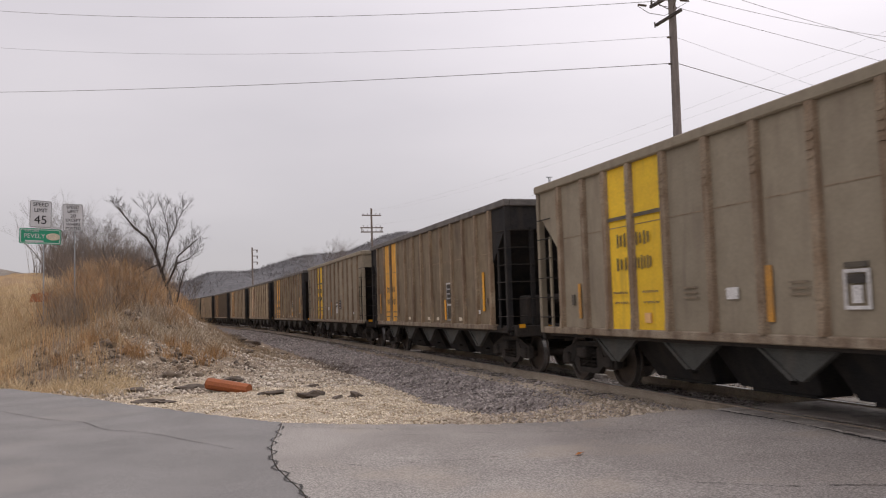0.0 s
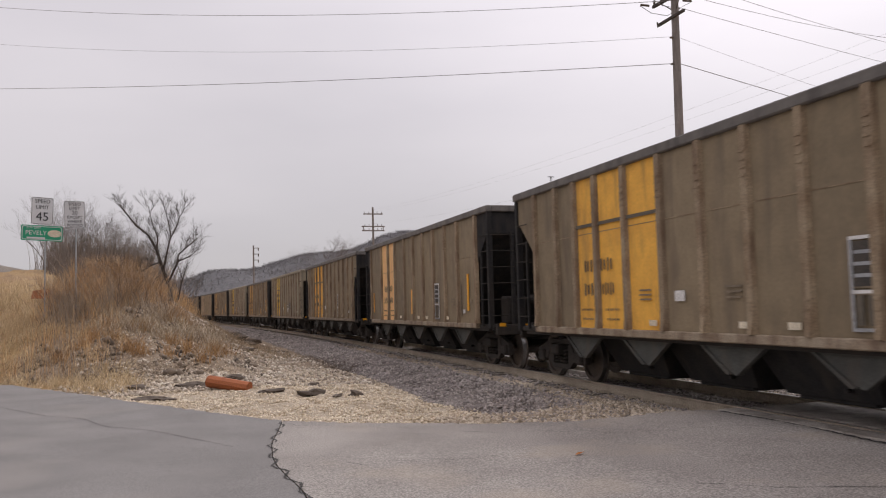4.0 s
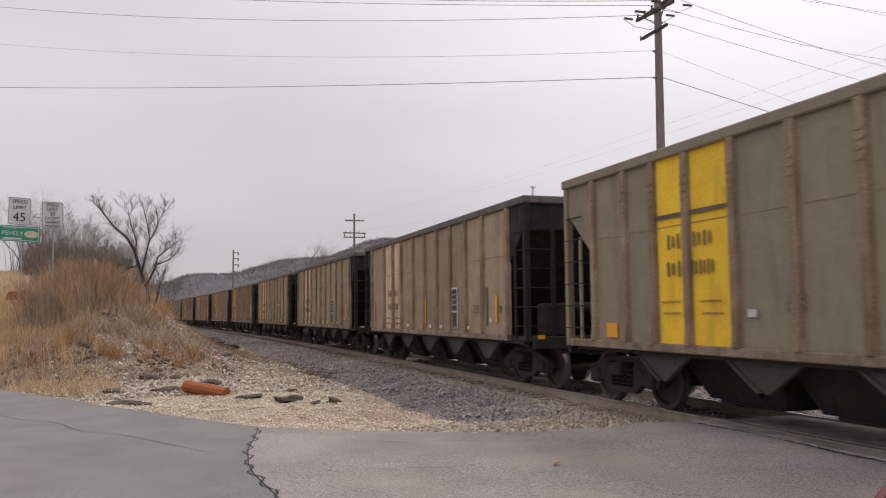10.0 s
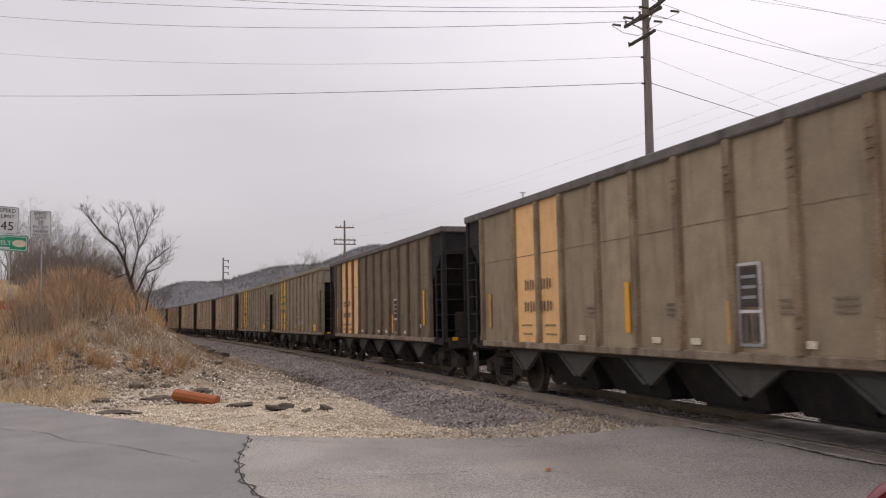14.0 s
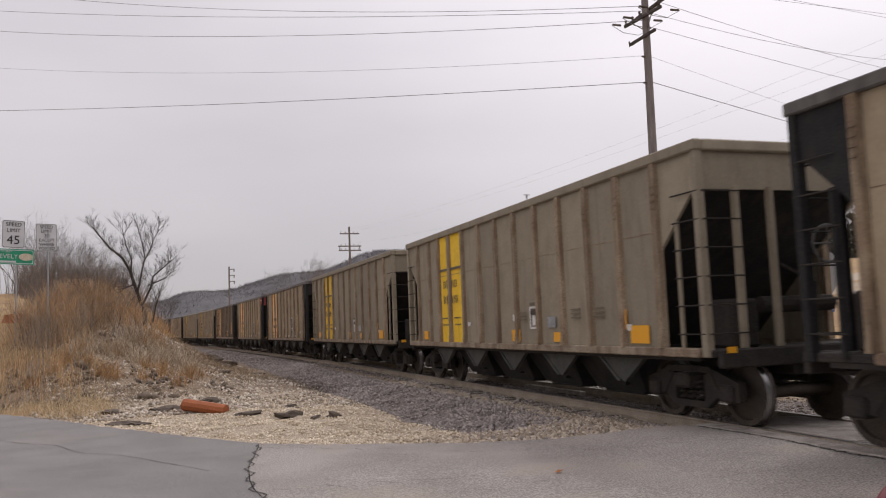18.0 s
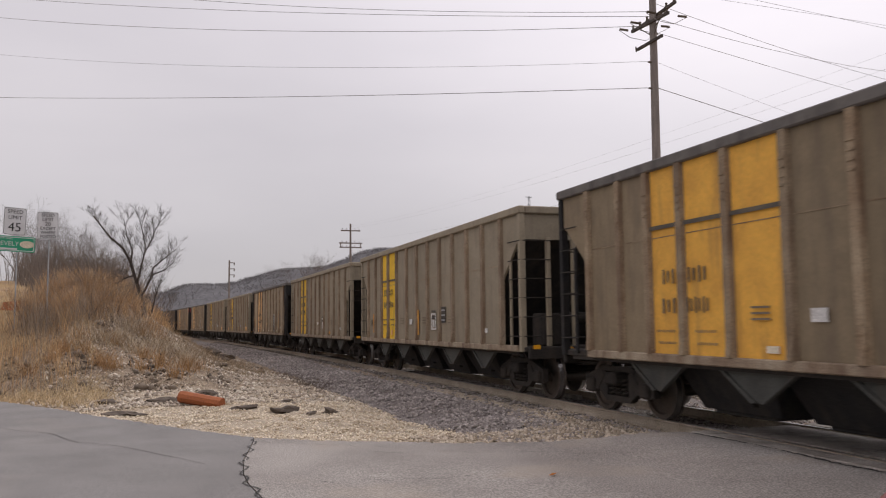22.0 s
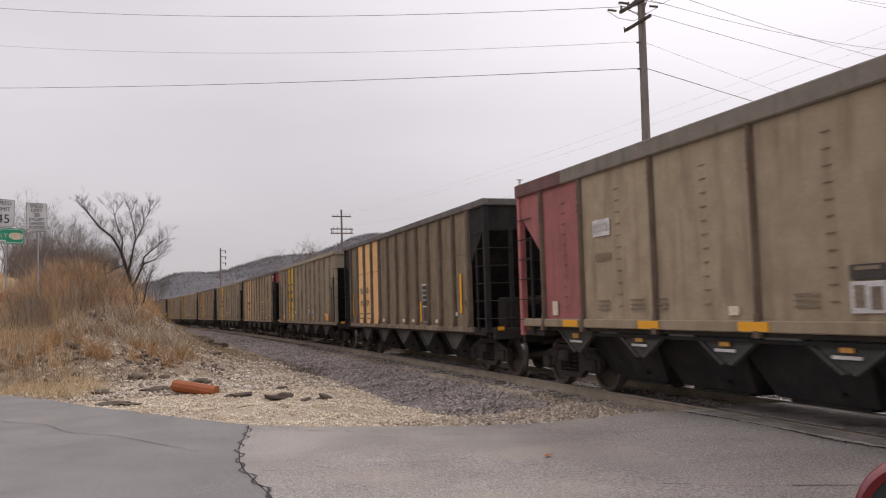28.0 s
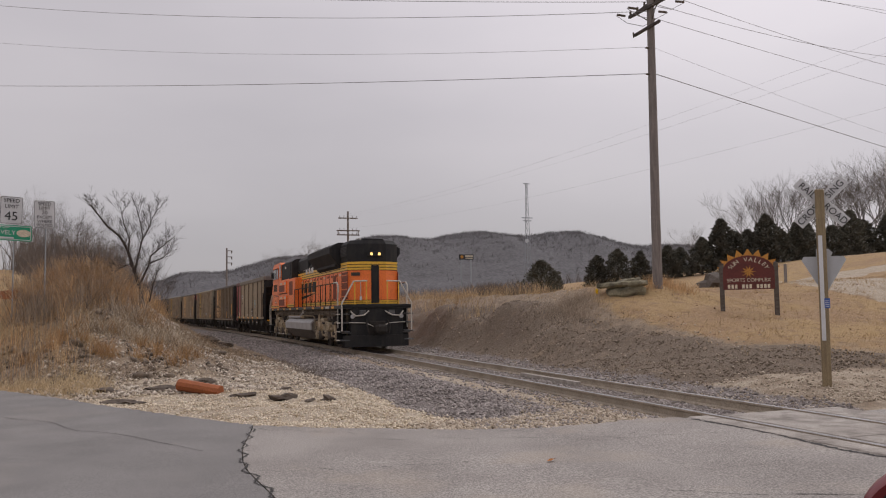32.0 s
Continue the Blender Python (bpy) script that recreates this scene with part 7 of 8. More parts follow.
# ---------- scattered stones ----------
def scatter_stones(name, xs, ys, sizes, material, label, seed, lift=0.25):
    """Many small rough stones as one stuff object."""
    r = np.random.default_rng(seed)
    n = len(xs)
    base = np.array([(1, 0, 0), (-1, 0, 0), (0, 1, 0), (0, -1, 0), (0, 0, 1), (0, 0, -1)], float)
    v = base[None] * (1 + 0.35 * r.uniform(-1, 1, (n, 6, 1))) * np.stack([r.uniform(0.7, 1.3, n), r.uniform(0.6, 1.1, n), r.uniform(0.45, 0.85, n)], -1)[:, None]
    v += r.normal(0, 0.14, v.shape)
    a, b = r.uniform(0, 6.28, n), r.normal(0, 0.5, n)
    ca_, sa_, cb_, sb_ = np.cos(a), np.sin(a), np.cos(b), np.sin(b)
    x, y, z = v[..., 0], v[..., 1], v[..., 2]
    y2, z2 = y * cb_[:, None] - z * sb_[:, None], y * sb_[:, None] + z * cb_[:, None]
    x3, y3 = x * ca_[:, None] - y2 * sa_[:, None], x * sa_[:, None] + y2 * ca_[:, None]
    s_ = np.asarray(sizes)[:, None]
    zs_ = rough_z(np.asarray(xs), np.asarray(ys))
    pts = np.stack([x3 * s_ + np.asarray(xs)[:, None], y3 * s_ + np.asarray(ys)[:, None], z2 * s_ + (zs_ + lift * np.asarray(sizes))[:, None]], -1).reshape(-1, 3)
    tri = np.array([(0, 2, 4), (2, 1, 4), (1, 3, 4), (3, 0, 4), (2, 0, 5), (1, 2, 5), (3, 1, 5), (0, 3, 5)])
    fs = (tri[None] + 6 * np.arange(n)[:, None, None]).reshape(-1, 3)
    me = bpy.data.meshes.new(name)
    me.vertices.add(len(pts))
    me.vertices.foreach_set("co", pts.ravel())
    me.loops.add(fs.size)
    me.loops.foreach_set("vertex_index", fs.ravel())
    me.polygons.add(len(fs))
    me.polygons.foreach_set("loop_start", np.arange(0, fs.size, 3))
    me.update(calc_edges=True)
    me.validate()
    me.materials.append(material)
    return tagged(new(name, me), label, "stones", kind="stuff")


def island_stone(name, a, b, c):
    mt = blades(name, a, b, c)
    return mt


M_BAL_ST = island_stone("ballast_pieces", (0.195, 0.17, 0.155), (0.315, 0.276, 0.253), (0.47, 0.418, 0.38))
M_PALE_ST = island_stone("pale_gravel_pieces", (0.46, 0.36, 0.24), (0.68, 0.57, 0.42), (0.84, 0.75, 0.6))
M_BANK_ST = island_stone("bank_pieces", (0.27, 0.215, 0.155), (0.44, 0.36, 0.265), (0.63, 0.54, 0.425))
M_DARK_ST = island_stone("dark_grit_pieces", (0.145, 0.112, 0.08), (0.22, 0.17, 0.122), (0.32, 0.252, 0.184))
M_LITTER = island_stone("leaf_litter", (0.16, 0.085, 0.05), (0.24, 0.13, 0.075), (0.32, 0.2, 0.11))
M_RUBBLE = island_stone("rubble_pieces", (0.24, 0.195, 0.15), (0.46, 0.385, 0.30), (0.76, 0.68, 0.57))
M_CHUNK = island_stone("dark_rubble_chunks", (0.085, 0.066, 0.05), (0.17, 0.132, 0.097), (0.33, 0.265, 0.20))
r0 = np.random.default_rng(21)


def spread(n, x0, x1, y0, y1, keep, power=1.6):
    f = r0.uniform(0, 1, n) ** power
    y = y0 + (y1 - y0) * f
    x = r0.uniform(x0, x1, n)
    k = keep(x, y) > r0.uniform(0, 1, n)
    return x[k], y[k]


def edge_y(x):
    return np.interp(x, [p[0] for p in EDGE], [p[1] for p in EDGE])


bx, by = spread(52000, 3.6, 12.6, 10.4, 46, lambda x, y: (np.abs(x - track_mid(y)) > np.where(r0.uniform(0, 1, len(x)) < 0.12, 1.0, 1.85)) * (1 - smooth01((np.abs(x - track_mid(y)) - np.where(x < track_mid(y), 3.6, 1.6)) / np.where(x < track_mid(y), 0.45, 1.3))) * (y > edge_y(x) + 0.25))
scatter_stones("ballast_stones", bx, by, r0.uniform(0.018, 0.042, len(bx)) * (1 + by / 60), M_BAL_ST, "loose grey ballast stones beside the rails", 1)
bx, by = spread(12000, 3.0, 11.5, 40, 84, lambda x, y: (np.abs(x - track_mid(y)) > 1.5) * (x - track_mid(y) > -3.7) * (x - track_mid(y) < 2.2), 1.3)
scatter_stones("ballast_stones", bx, by, r0.uniform(0.04, 0.085, len(bx)), M_BAL_ST, "coarse ballast along the far line", 12)
bx, by = spread(7000, 7.3, 9.9, 10.8, 40, lambda x, y: np.abs(np.abs(x - track_mid(y)) - 0.755) > 0.16)
scatter_stones("ballast_stones", bx, by, r0.uniform(0.025, 0.05, len(bx)), M_BAL_ST, "grey ballast stones between the ties", 2, lift=0.1)
bx, by = spread(46000, -3.5, 6.9, 10.2, 26, lambda x, y: (y > edge_y(x) + 0.05) * (1 - smooth01((x - track_mid(y) + 4.0 + 0.2 * np.sin(y * 0.9)) / 0.35)) * (1 - 0.8 * smooth01((y - 20) / 4)) * (1 - smooth01((-x - 1.2) / 2)), 1.3)
scatter_stones("gravel_stones", bx, by, r0.uniform(0.013, 0.036, len(bx)), M_PALE_ST, "pale limestone gravel by the road", 3, lift=0.2)
bx, by = spread(4200, 3.8, 7.6, 10.4, 13.0, lambda x, y: (y > edge_y(x) - 0.25 * r0.uniform(0, 1, len(x))) * (x - track_mid(y) < -1.3), 1.0)
scatter_stones("gravel_stones", bx, by, r0.uniform(0.02, 0.055, len(bx)), M_BANK_ST, "coarse pale stones at the pavement's broken edge", 4, lift=0.4)
bx, by = spread(5200, 5.2, 8.0, 10.6, 17.5, lambda x, y: (y > edge_y(x) + 0.1) * (x - track_mid(y) < -0.85) * (x - track_mid(y) > -3.2 + 0.25 * (y - 11)) * (1 - smooth01((y - 13.0) / 4.0)), 1.2)
scatter_stones("bank_stones", bx, by, r0.uniform(0.014, 0.036, len(bx)), M_BANK_ST, "tan stones mixed into the ballast by the crossing", 11, lift=0.3)
bx, by = spread(15000, -4.4, 4.6, 20, 36, lambda x, y: (1 - smooth01((x - track_mid(y) + 4.6) / 0.9)) * (1 - smooth01((-x - 2.2) / 1.6)) * (0.25 + 0.75 * (np.sin(1.7 * x + 0.9 * y) * np.sin(1.1 * y - 0.6 * x) > -0.2)))
scatter_stones("rubble_stones", bx, by, r0.uniform(0.015, 0.075, len(bx)) * r0.uniform(0.4, 1.2, len(bx)), M_RUBBLE, "broken rubble and rocks on the bank", 5, lift=0.3)
def dark_bank(x, y):
    return smooth01((y - (15.2 - 0.35 * (x - 11)) + 0.3) / 0.9) * (1 - smooth01((x - track_mid(y) - 5.0 - 0.9 * np.maximum(18 - y, 0)) / 0.8)) * (x - track_mid(y) > 1.9)


bx, by = spread(15000, 10.6, 17.5, 13.5, 36, lambda x, y: dark_bank(x, y), 1.5)
scatter_stones("dark_grit", bx, by, r0.uniform(0.014, 0.04, len(bx)), M_DARK_ST, "dark broken grit on the cut bank", 7, lift=0.2)
bx, by = spread(900, -4.6, 2.0, 23.5, 33, lambda x, y: (1 - smooth01((x - track_mid(y) + 6.2) / 1.2)) * (np.sin(1.3 * x - 0.8 * y + 1) * np.sin(0.9 * y + 1.6 * x) > 0.05) * 1.0)
scatter_stones("rubble_stones", bx, by, r0.uniform(0.04, 0.17, len(bx)) * r0.uniform(0.5, 1.1, len(bx)), M_CHUNK, "dark chunks of broken fill on the slope", 8, lift=0.3)
bx, by = spread(700, 13.5, 34, 16, 40, lambda x, y: smooth01((x - track_mid(y) - 5.5) / 1.5) * (np.sin(0.9 * x + 1.7 * y) * np.sin(1.9 * x - 0.7 * y) > 0.1), 1.2)
scatter_stones("leaf_litter", bx, by, r0.uniform(0.015, 0.045, len(bx)), M_LITTER, "reddish fallen leaves caught in the grass", 9, lift=0.1)
bx, by = spread(9000, 10.2, 18.0, 11.2, 34, lambda x, y: (1 - smooth01((x - track_mid(y) - 4.2) / 3.0)) * (0.25 + 0.75 * (1 - dark_bank(x, y))) * (x > 10.2))
scatter_stones("bank_stones", bx, by, r0.uniform(0.015, 0.04, len(bx)), M_BANK_ST, "small stones on the far bank", 6, lift=0.2)


# ---------- stems, grass, brush ----------
def stems(name, x, y, height, lean, radius, material, label, seed, z=None, category="grass", bend=0.5, rad=(1.0, 0.75, 0.12)):
    """Many thin bent three-sided stems as one stuff object."""
    r = np.random.default_rng(seed)
    n = len(x)
    z0 = rough_z(x, y) - 0.03 if z is None else z
    a = r.uniform(0, 2 * np.pi, n)
    dx, dy = np.cos(a) * lean, np.sin(a) * lean
    lv = np.array([0.0, 0.55, 1.0])
    pts = np.empty((n, 9, 3))
    for i in range(3):
        f = lv[i]
        cx, cy, cz = x + dx * height * f ** (1 + bend), y + dy * height * f ** (1 + bend), z0 + height * f
        for k in range(3):
            t = a + 2 * np.pi * k / 3
            pts[:, 3 * i + k] = np.stack([cx + np.cos(t) * radius * rad[i], cy + np.sin(t) * radius * rad[i], cz], -1)
    tris = []
    for i in range(2):
        for k in range(3):
            p, q, s_, t = 3 * i + k, 3 * i + (k + 1) % 3, 3 * i + 3 + (k + 1) % 3, 3 * i + 3 + k
            tris.append((p, q, s_, t))
    fs = (np.array(tris)[None] + 9 * np.arange(n)[:, None, None]).reshape(-1, 4)
    me = bpy.data.meshes.new(name)
    me.vertices.add(n * 9)
    me.vertices.foreach_set("co", pts.ravel())
    me.loops.add(fs.size)
    me.loops.foreach_set("vertex_index", fs.ravel())
    me.polygons.add(len(fs))
    me.polygons.foreach_set("loop_start", np.arange(0, fs.size, 4))
    me.update(calc_edges=True)
    me.materials.append(material)
    return tagged(new(name, me), label, category, kind="stuff")


SIGHT = 0.150


def clumped(n, x0, x1, y0, y1, clumps, spread_r, keep=None):
    cx, cy = r0.uniform(x0, x1, clumps), r0.uniform(y0, y1, clumps)
    if keep is not None:
        ok = keep(cx, cy) > r0.uniform(0, 1, clumps)
        cx, cy = cx[ok], cy[ok]
    i = r0.integers(0, len(cx), n)
    return cx[i] + r0.normal(0, spread_r, n), cy[i] + r0.normal(0, spread_r, n)


bx, by = clumped(3600, -5.8, 0.2, 30.6, 36.5, 70, 0.34, lambda x, y: (y > 30.8 + 0.9 * np.maximum(x + 1.0, 0)) * (x > -SIGHT * y + 0.1) * (x < -0.7))
stems("brush", bx, by, (0.3 + 1.15 * r0.uniform(0, 1, len(bx)) ** 2.4) * (0.75 + 0.45 * np.sin(2.6 * bx + 1.9 * by) * np.sin(1.4 * bx - 2.2 * by)), r0.uniform(0.05, 1.0, len(bx)), r0.uniform(0.005, 0.011, len(bx)), M_BRUSH, "tall dry brown brush on the fill", 31, category="brush")
bx, by = clumped(1500, -4.8, -0.8, 30, 36, 60, 0.40, lambda x, y: (y > 30.4 + 1.2 * np.maximum(x + 0.6, 0)) * 1.0)
stems("brush", bx, by, 0.4 + 1.3 * r0.uniform(0, 1, len(bx)) ** 2, r0.uniform(0.15, 0.9, len(bx)), r0.uniform(0.004, 0.008, len(bx)), M_BRUSHTWIG, "fine grey-brown twigs of leafless scrub", 32, category="brush")
bx, by = clumped(600, -8.0, -5.4, 29.5, 38.0, 60, 0.22)
stems("dry_grass", bx, by, r0.uniform(0.25, 0.95, len(bx)), r0.uniform(0.1, 0.8, len(bx)), r0.uniform(0.005, 0.010, len(bx)), M_STRAW, "tall straw grass on the shoulder of the fill", 57)
bx, by = clumped(12000, -9, -1.4, 19.5, 33, 560, 0.20, lambda x, y: (y > 19.6 + 0.62 * np.maximum(-x - 1.6, 0) + 1.0) * (1 - 0.88 * smooth01((y - 23.2) / 1.5) * smooth01((x + 5.8) / 1.5)))
stems("dry_grass", bx, by, r0.uniform(0.08, 0.40, len(bx)), r0.uniform(0.3, 1.3, len(bx)), r0.uniform(0.004, 0.008, len(bx)), M_STRAW, "straw-coloured dry grass on the fill", 33)
bx, by = clumped(2600, -5.2, 1.6, 23.5, 32.5, 160, 0.35, lambda x, y: (x - track_mid(y) < -6.6) * 1.0)
stems("dead_sticks", bx, by, r0.uniform(0.05, 0.40, len(bx)), r0.uniform(0.8, 3.0, len(bx)), r0.uniform(0.004, 0.010, len(bx)), blades("stick_colours", (0.13, 0.10, 0.08), (0.25, 0.18, 0.12), (0.42, 0.31, 0.2)), "tangled dead sticks on the rubble slope", 46, category="sticks")
bx, by = clumped(500, -6.2, -2.4, 23.5, 29.5, 50, 0.28)
stems("brush", bx, by, r0.uniform(0.4, 1.1, len(bx)), r0.uniform(0.05, 0.3, len(bx)), r0.uniform(0.004, 0.008, len(bx)), M_BRUSH, "thin brown weed stalks at the fill's foot", 34, category="weeds")
bx, by = clumped(1900, -2.9, 0.9, 28.2, 31.8, 30, 0.16)
stems("weed_heads", bx, by, r0.uniform(0.2, 0.55, len(bx)), r0.uniform(0.3, 1.2, len(bx)), r0.uniform(0.006, 0.016, len(bx)), M_WEED, "pale feathery weed heads on the bank", 35, category="weeds")
bx, by = clumped(1300, -3.6, 1.2, 25.5, 33.0, 24, 0.15)
stems("brush", bx, by, r0.uniform(0.2, 0.6, len(bx)), r0.uniform(0.3, 0.9, len(bx)), r0.uniform(0.005, 0.010, len(bx)), blades("rust_brush_stems", (0.40, 0.23, 0.10), (0.52, 0.32, 0.15), (0.32, 0.18, 0.08)), "rust-coloured grass tufts on the bank", 36, category="weeds")
# far side of the line: field grass, rank weeds along the bank
bx, by = clumped(16000, 13.0, 40, 14, 58, 3200, 0.25, lambda x, y: smooth01((x - track_mid(y) - 4.8) / 2) * (y < 43))
stems("field_grass", bx, by, r0.uniform(0.04, 0.16, len(bx)), r0.uniform(0.3, 1.2, len(bx)), r0.uniform(0.006, 0.012, len(bx)), M_FIELD, "short dormant grass of the field", 37)
bx, by = clumped(3000, 11.6, 20, 33, 58, 170, 0.34, lambda x, y: (x - track_mid(y) > 4.3 + 0.03 * (y - 30)) * 1.0)
stems("dry_grass", bx, by, r0.uniform(0.2, 0.75, len(bx)), r0.uniform(0.15, 0.8, len(bx)), r0.uniform(0.006, 0.013, len(bx)), blades("rank_weeds", (0.50, 0.36, 0.20), (0.60, 0.45, 0.27), (0.36, 0.25, 0.145)), "rank brown weeds along the far bank", 38)
bx, by = clumped(1100, 13.5, 15.0, 25.4, 27.6, 12, 0.33)
stems("shrub", bx, by, r0.uniform(0.2, 0.5, len(bx)), r0.uniform(0.2, 0.9, len(bx)), r0.uniform(0.003, 0.006, len(bx)), M_BRUSHTWIG, "low leafless grey shrub on the bank", 39, category="shrub")
bx, by = clumped(700, 16.6, 18.8, 25.6, 27.4, 12, 0.3)
stems("dry_grass", bx, by, r0.uniform(0.15, 0.5, len(bx)), r0.uniform(0.2, 0.8, len(bx)), r0.uniform(0.004, 0.008, len(bx)), M_BRUSH, "dead weeds round the pole's foot", 40)
for cx_, cy_, hh_ in ((17.2, 41.7, 0.9), (16.6, 36.0, 0.6)):
    bx, by = cx_ + r0.normal(0, 0.35, 900), cy_ + r0.normal(0, 0.35, 900)
    stems("shrub", bx, by, r0.uniform(0.4, 1.0, 900) * hh_, r0.uniform(0.2, 1.0, 900), r0.uniform(0.006, 0.012, 900), M_TWIG, "dark leafless bush above the bank", 41, category="shrub")


# leafless thicket beside the upper road
bx, by = clumped(5200, -3.4, -0.2, 38, 43, 75, 0.35, lambda x, y: (x - track_mid(y) < -8.2) * 1.0)
stems("dry_grass", bx, by, r0.uniform(0.2, 0.7, len(bx)), r0.uniform(0.2, 0.9, len(bx)), r0.uniform(0.005, 0.010, len(bx)), M_BRUSH, "brown grass behind the forked tree", 48)
bx, by = clumped(5500, 0.4, 5.2, 29.5, 54, 260, 0.30, lambda x, y: (x - track_mid(y) < -4.6 - 0.05 * (y - 30)) * (x - track_mid(y) > -10) * 1.0)
stems("dry_grass", bx, by, r0.uniform(0.05, 0.34, len(bx)), r0.uniform(0.4, 1.6, len(bx)), r0.uniform(0.005, 0.010, len(bx)), blades("flank_grass", (0.25, 0.185, 0.12), (0.36, 0.27, 0.17), (0.47, 0.35, 0.22)), "low brown grass on the fill's flank", 49)
bx, by = clumped(1500, 4.2, 5.2, 25.0, 33.5, 30, 0.2)
stems("dry_grass", bx, by, r0.uniform(0.04, 0.16, len(bx)), r0.uniform(0.4, 1.6, len(bx)), r0.uniform(0.005, 0.010, len(bx)), M_TWIG, "dark matted weeds at the ballast's edge", 50)
bx, by = spread(2600, 0.6, 5.0, 29, 50, lambda x, y: (x - track_mid(y) < -4.6) * (x - track_mid(y) > -9) * 0.8, 1.2)
scatter_stones("rubble_stones", bx, by, r0.uniform(0.02, 0.10, len(bx)), M_RUBBLE, "broken stones on the fill's flank", 10, lift=0.25)
bx, by = clumped(400, -4.5, -2.4, 30.4, 32.0, 26, 0.25)
stems("brush", bx, by, r0.uniform(0.6, 1.6, len(bx)), r0.uniform(0.05, 0.5, len(bx)), r0.uniform(0.003, 0.007, len(bx)), M_BRUSHTWIG, "tall wispy brush before the road signs", 55, category="brush")
bx, by = clumped(1500, -6.8, -0.8, 34.0, 39.0, 60, 0.45, lambda x, y: (x > -SIGHT * y + 0.5) * 1.0)
stems("thicket", bx, by, r0.uniform(0.5, 1.5, len(bx)) * (0.8 + 0.25 * np.sin(1.7 * bx + 0.6)), r0.uniform(0.05, 0.75, len(bx)), r0.uniform(0.003, 0.008, len(bx)), M_TWIG, "grey leafless scrub round the road signs", 47, category="thicket")
bx, by = clumped(5200, -9.5, -1.2, 44, 56, 110, 0.6, lambda x, y: (x - track_mid(y) < -8.5) * (x > -SIGHT * y + 0.6))
stems("thicket", bx, by, r0.uniform(0.8, 2.7, len(bx)), r0.uniform(0.05, 0.6, len(bx)), r0.uniform(0.006, 0.016, len(bx)), M_TWIG, "leafless grey thicket beside the upper road", 44, category="thicket")
bx, by = clumped(220, -4.5, -0.6, 30.4, 34.5, 40, 0.3)
stems("brush", bx, by, r0.uniform(0.3, 1.5, len(bx)), r0.uniform(0.1, 0.9, len(bx)), r0.uniform(0.004, 0.010, len(bx)), M_BARK, "dark woody stems among the brush", 56, category="brush")
bx, by = clumped(2500, -4.2, -1.3, 36, 42, 50, 0.4)
stems("thicket", bx, by, r0.uniform(0.4, 1.2, len(bx)), r0.uniform(0.1, 0.6, len(bx)), r0.uniform(0.004, 0.010, len(bx)), M_BRUSH, "brown scrub round the forked tree", 45, category="thicket")


# ---------- bare trees ----------
def branch(limbs, twigs, p, d, length, r, depth, q, spread_a=0.55, up=0.25):
    """Grows one limb and its children."""
    pts, rad = [Vector(p)], [r]
    d = Vector(d).normalized()
    steps = 4 if depth > 1 else 3
    for i in range(steps):
        d = (d + Vector((q.uniform(-1, 1), q.uniform(-1, 1), q.uniform(-0.6, 1) + up)) * 0.16).normalized()
        pts.append(pts[-1] + d * (length / steps))
        rad.append(r * (1 - 0.62 * (i + 1) / steps))
    (limbs if depth > 1 else twigs).sweep(pts, rad, n=6 if depth > 2 else 4 if depth > 1 else 3)
    if depth == 0:
        return
    kids = q.randint(3, 4) if depth > 1 else q.randint(4, 7)
    for k in range(kids):
        f = q.uniform(0.35, 1.0) if k else 1.0
        i = min(int(f * steps), steps - 1)
        at_ = pts[i].lerp(pts[i + 1], f * steps - i) if f < 1 else pts[-1]
        side_ = Vector((q.uniform(-1, 1), q.uniform(-1, 1), q.uniform(-0.5, 0.8)))
        nd = (d + side_ * spread_a * 1.5).normalized()
        branch(limbs, twigs, at_, nd, length * q.uniform(0.55, 0.78), max(r * 0.45, 0.004), depth - 1, q, spread_a, up)


def bare_tree_meshes(seed, height, depth=4, bark=None, twig=None):
    q = random.Random(seed)
    limbs, twigs = Geo(), Geo()
    base = [Vector((0, 0, -0.3)), Vector((0.05, 0, height * 0.12)), Vector((0.0, 0.05, height * 0.24))]
    limbs.sweep(base, [height * 0.026, height * 0.021, height * 0.018], n=8)
    for k in range(5):
        a = 2 * math.pi * k / 5 + q.uniform(-0.4, 0.4)
        branch(limbs, twigs, base[-1], (math.cos(a) * 0.55, math.sin(a) * 0.55, q.uniform(0.7, 1.15)), height * q.uniform(0.29, 0.37), height * 0.0068, depth - 1, q, 0.58, 0.14)
    return limbs.mesh("trunk", bark or M_BARK), twigs.mesh("crown", twig or M_TWIG)


def bare_tree(meshes, m, label, group=""):
    t = thing("bare_tree", label, "tree", m, group)
    part("trunk", meshes[0], M_BARK, t)
    part("crown", meshes[1], M_TWIG, t, "fine leafless twigs")
    return t


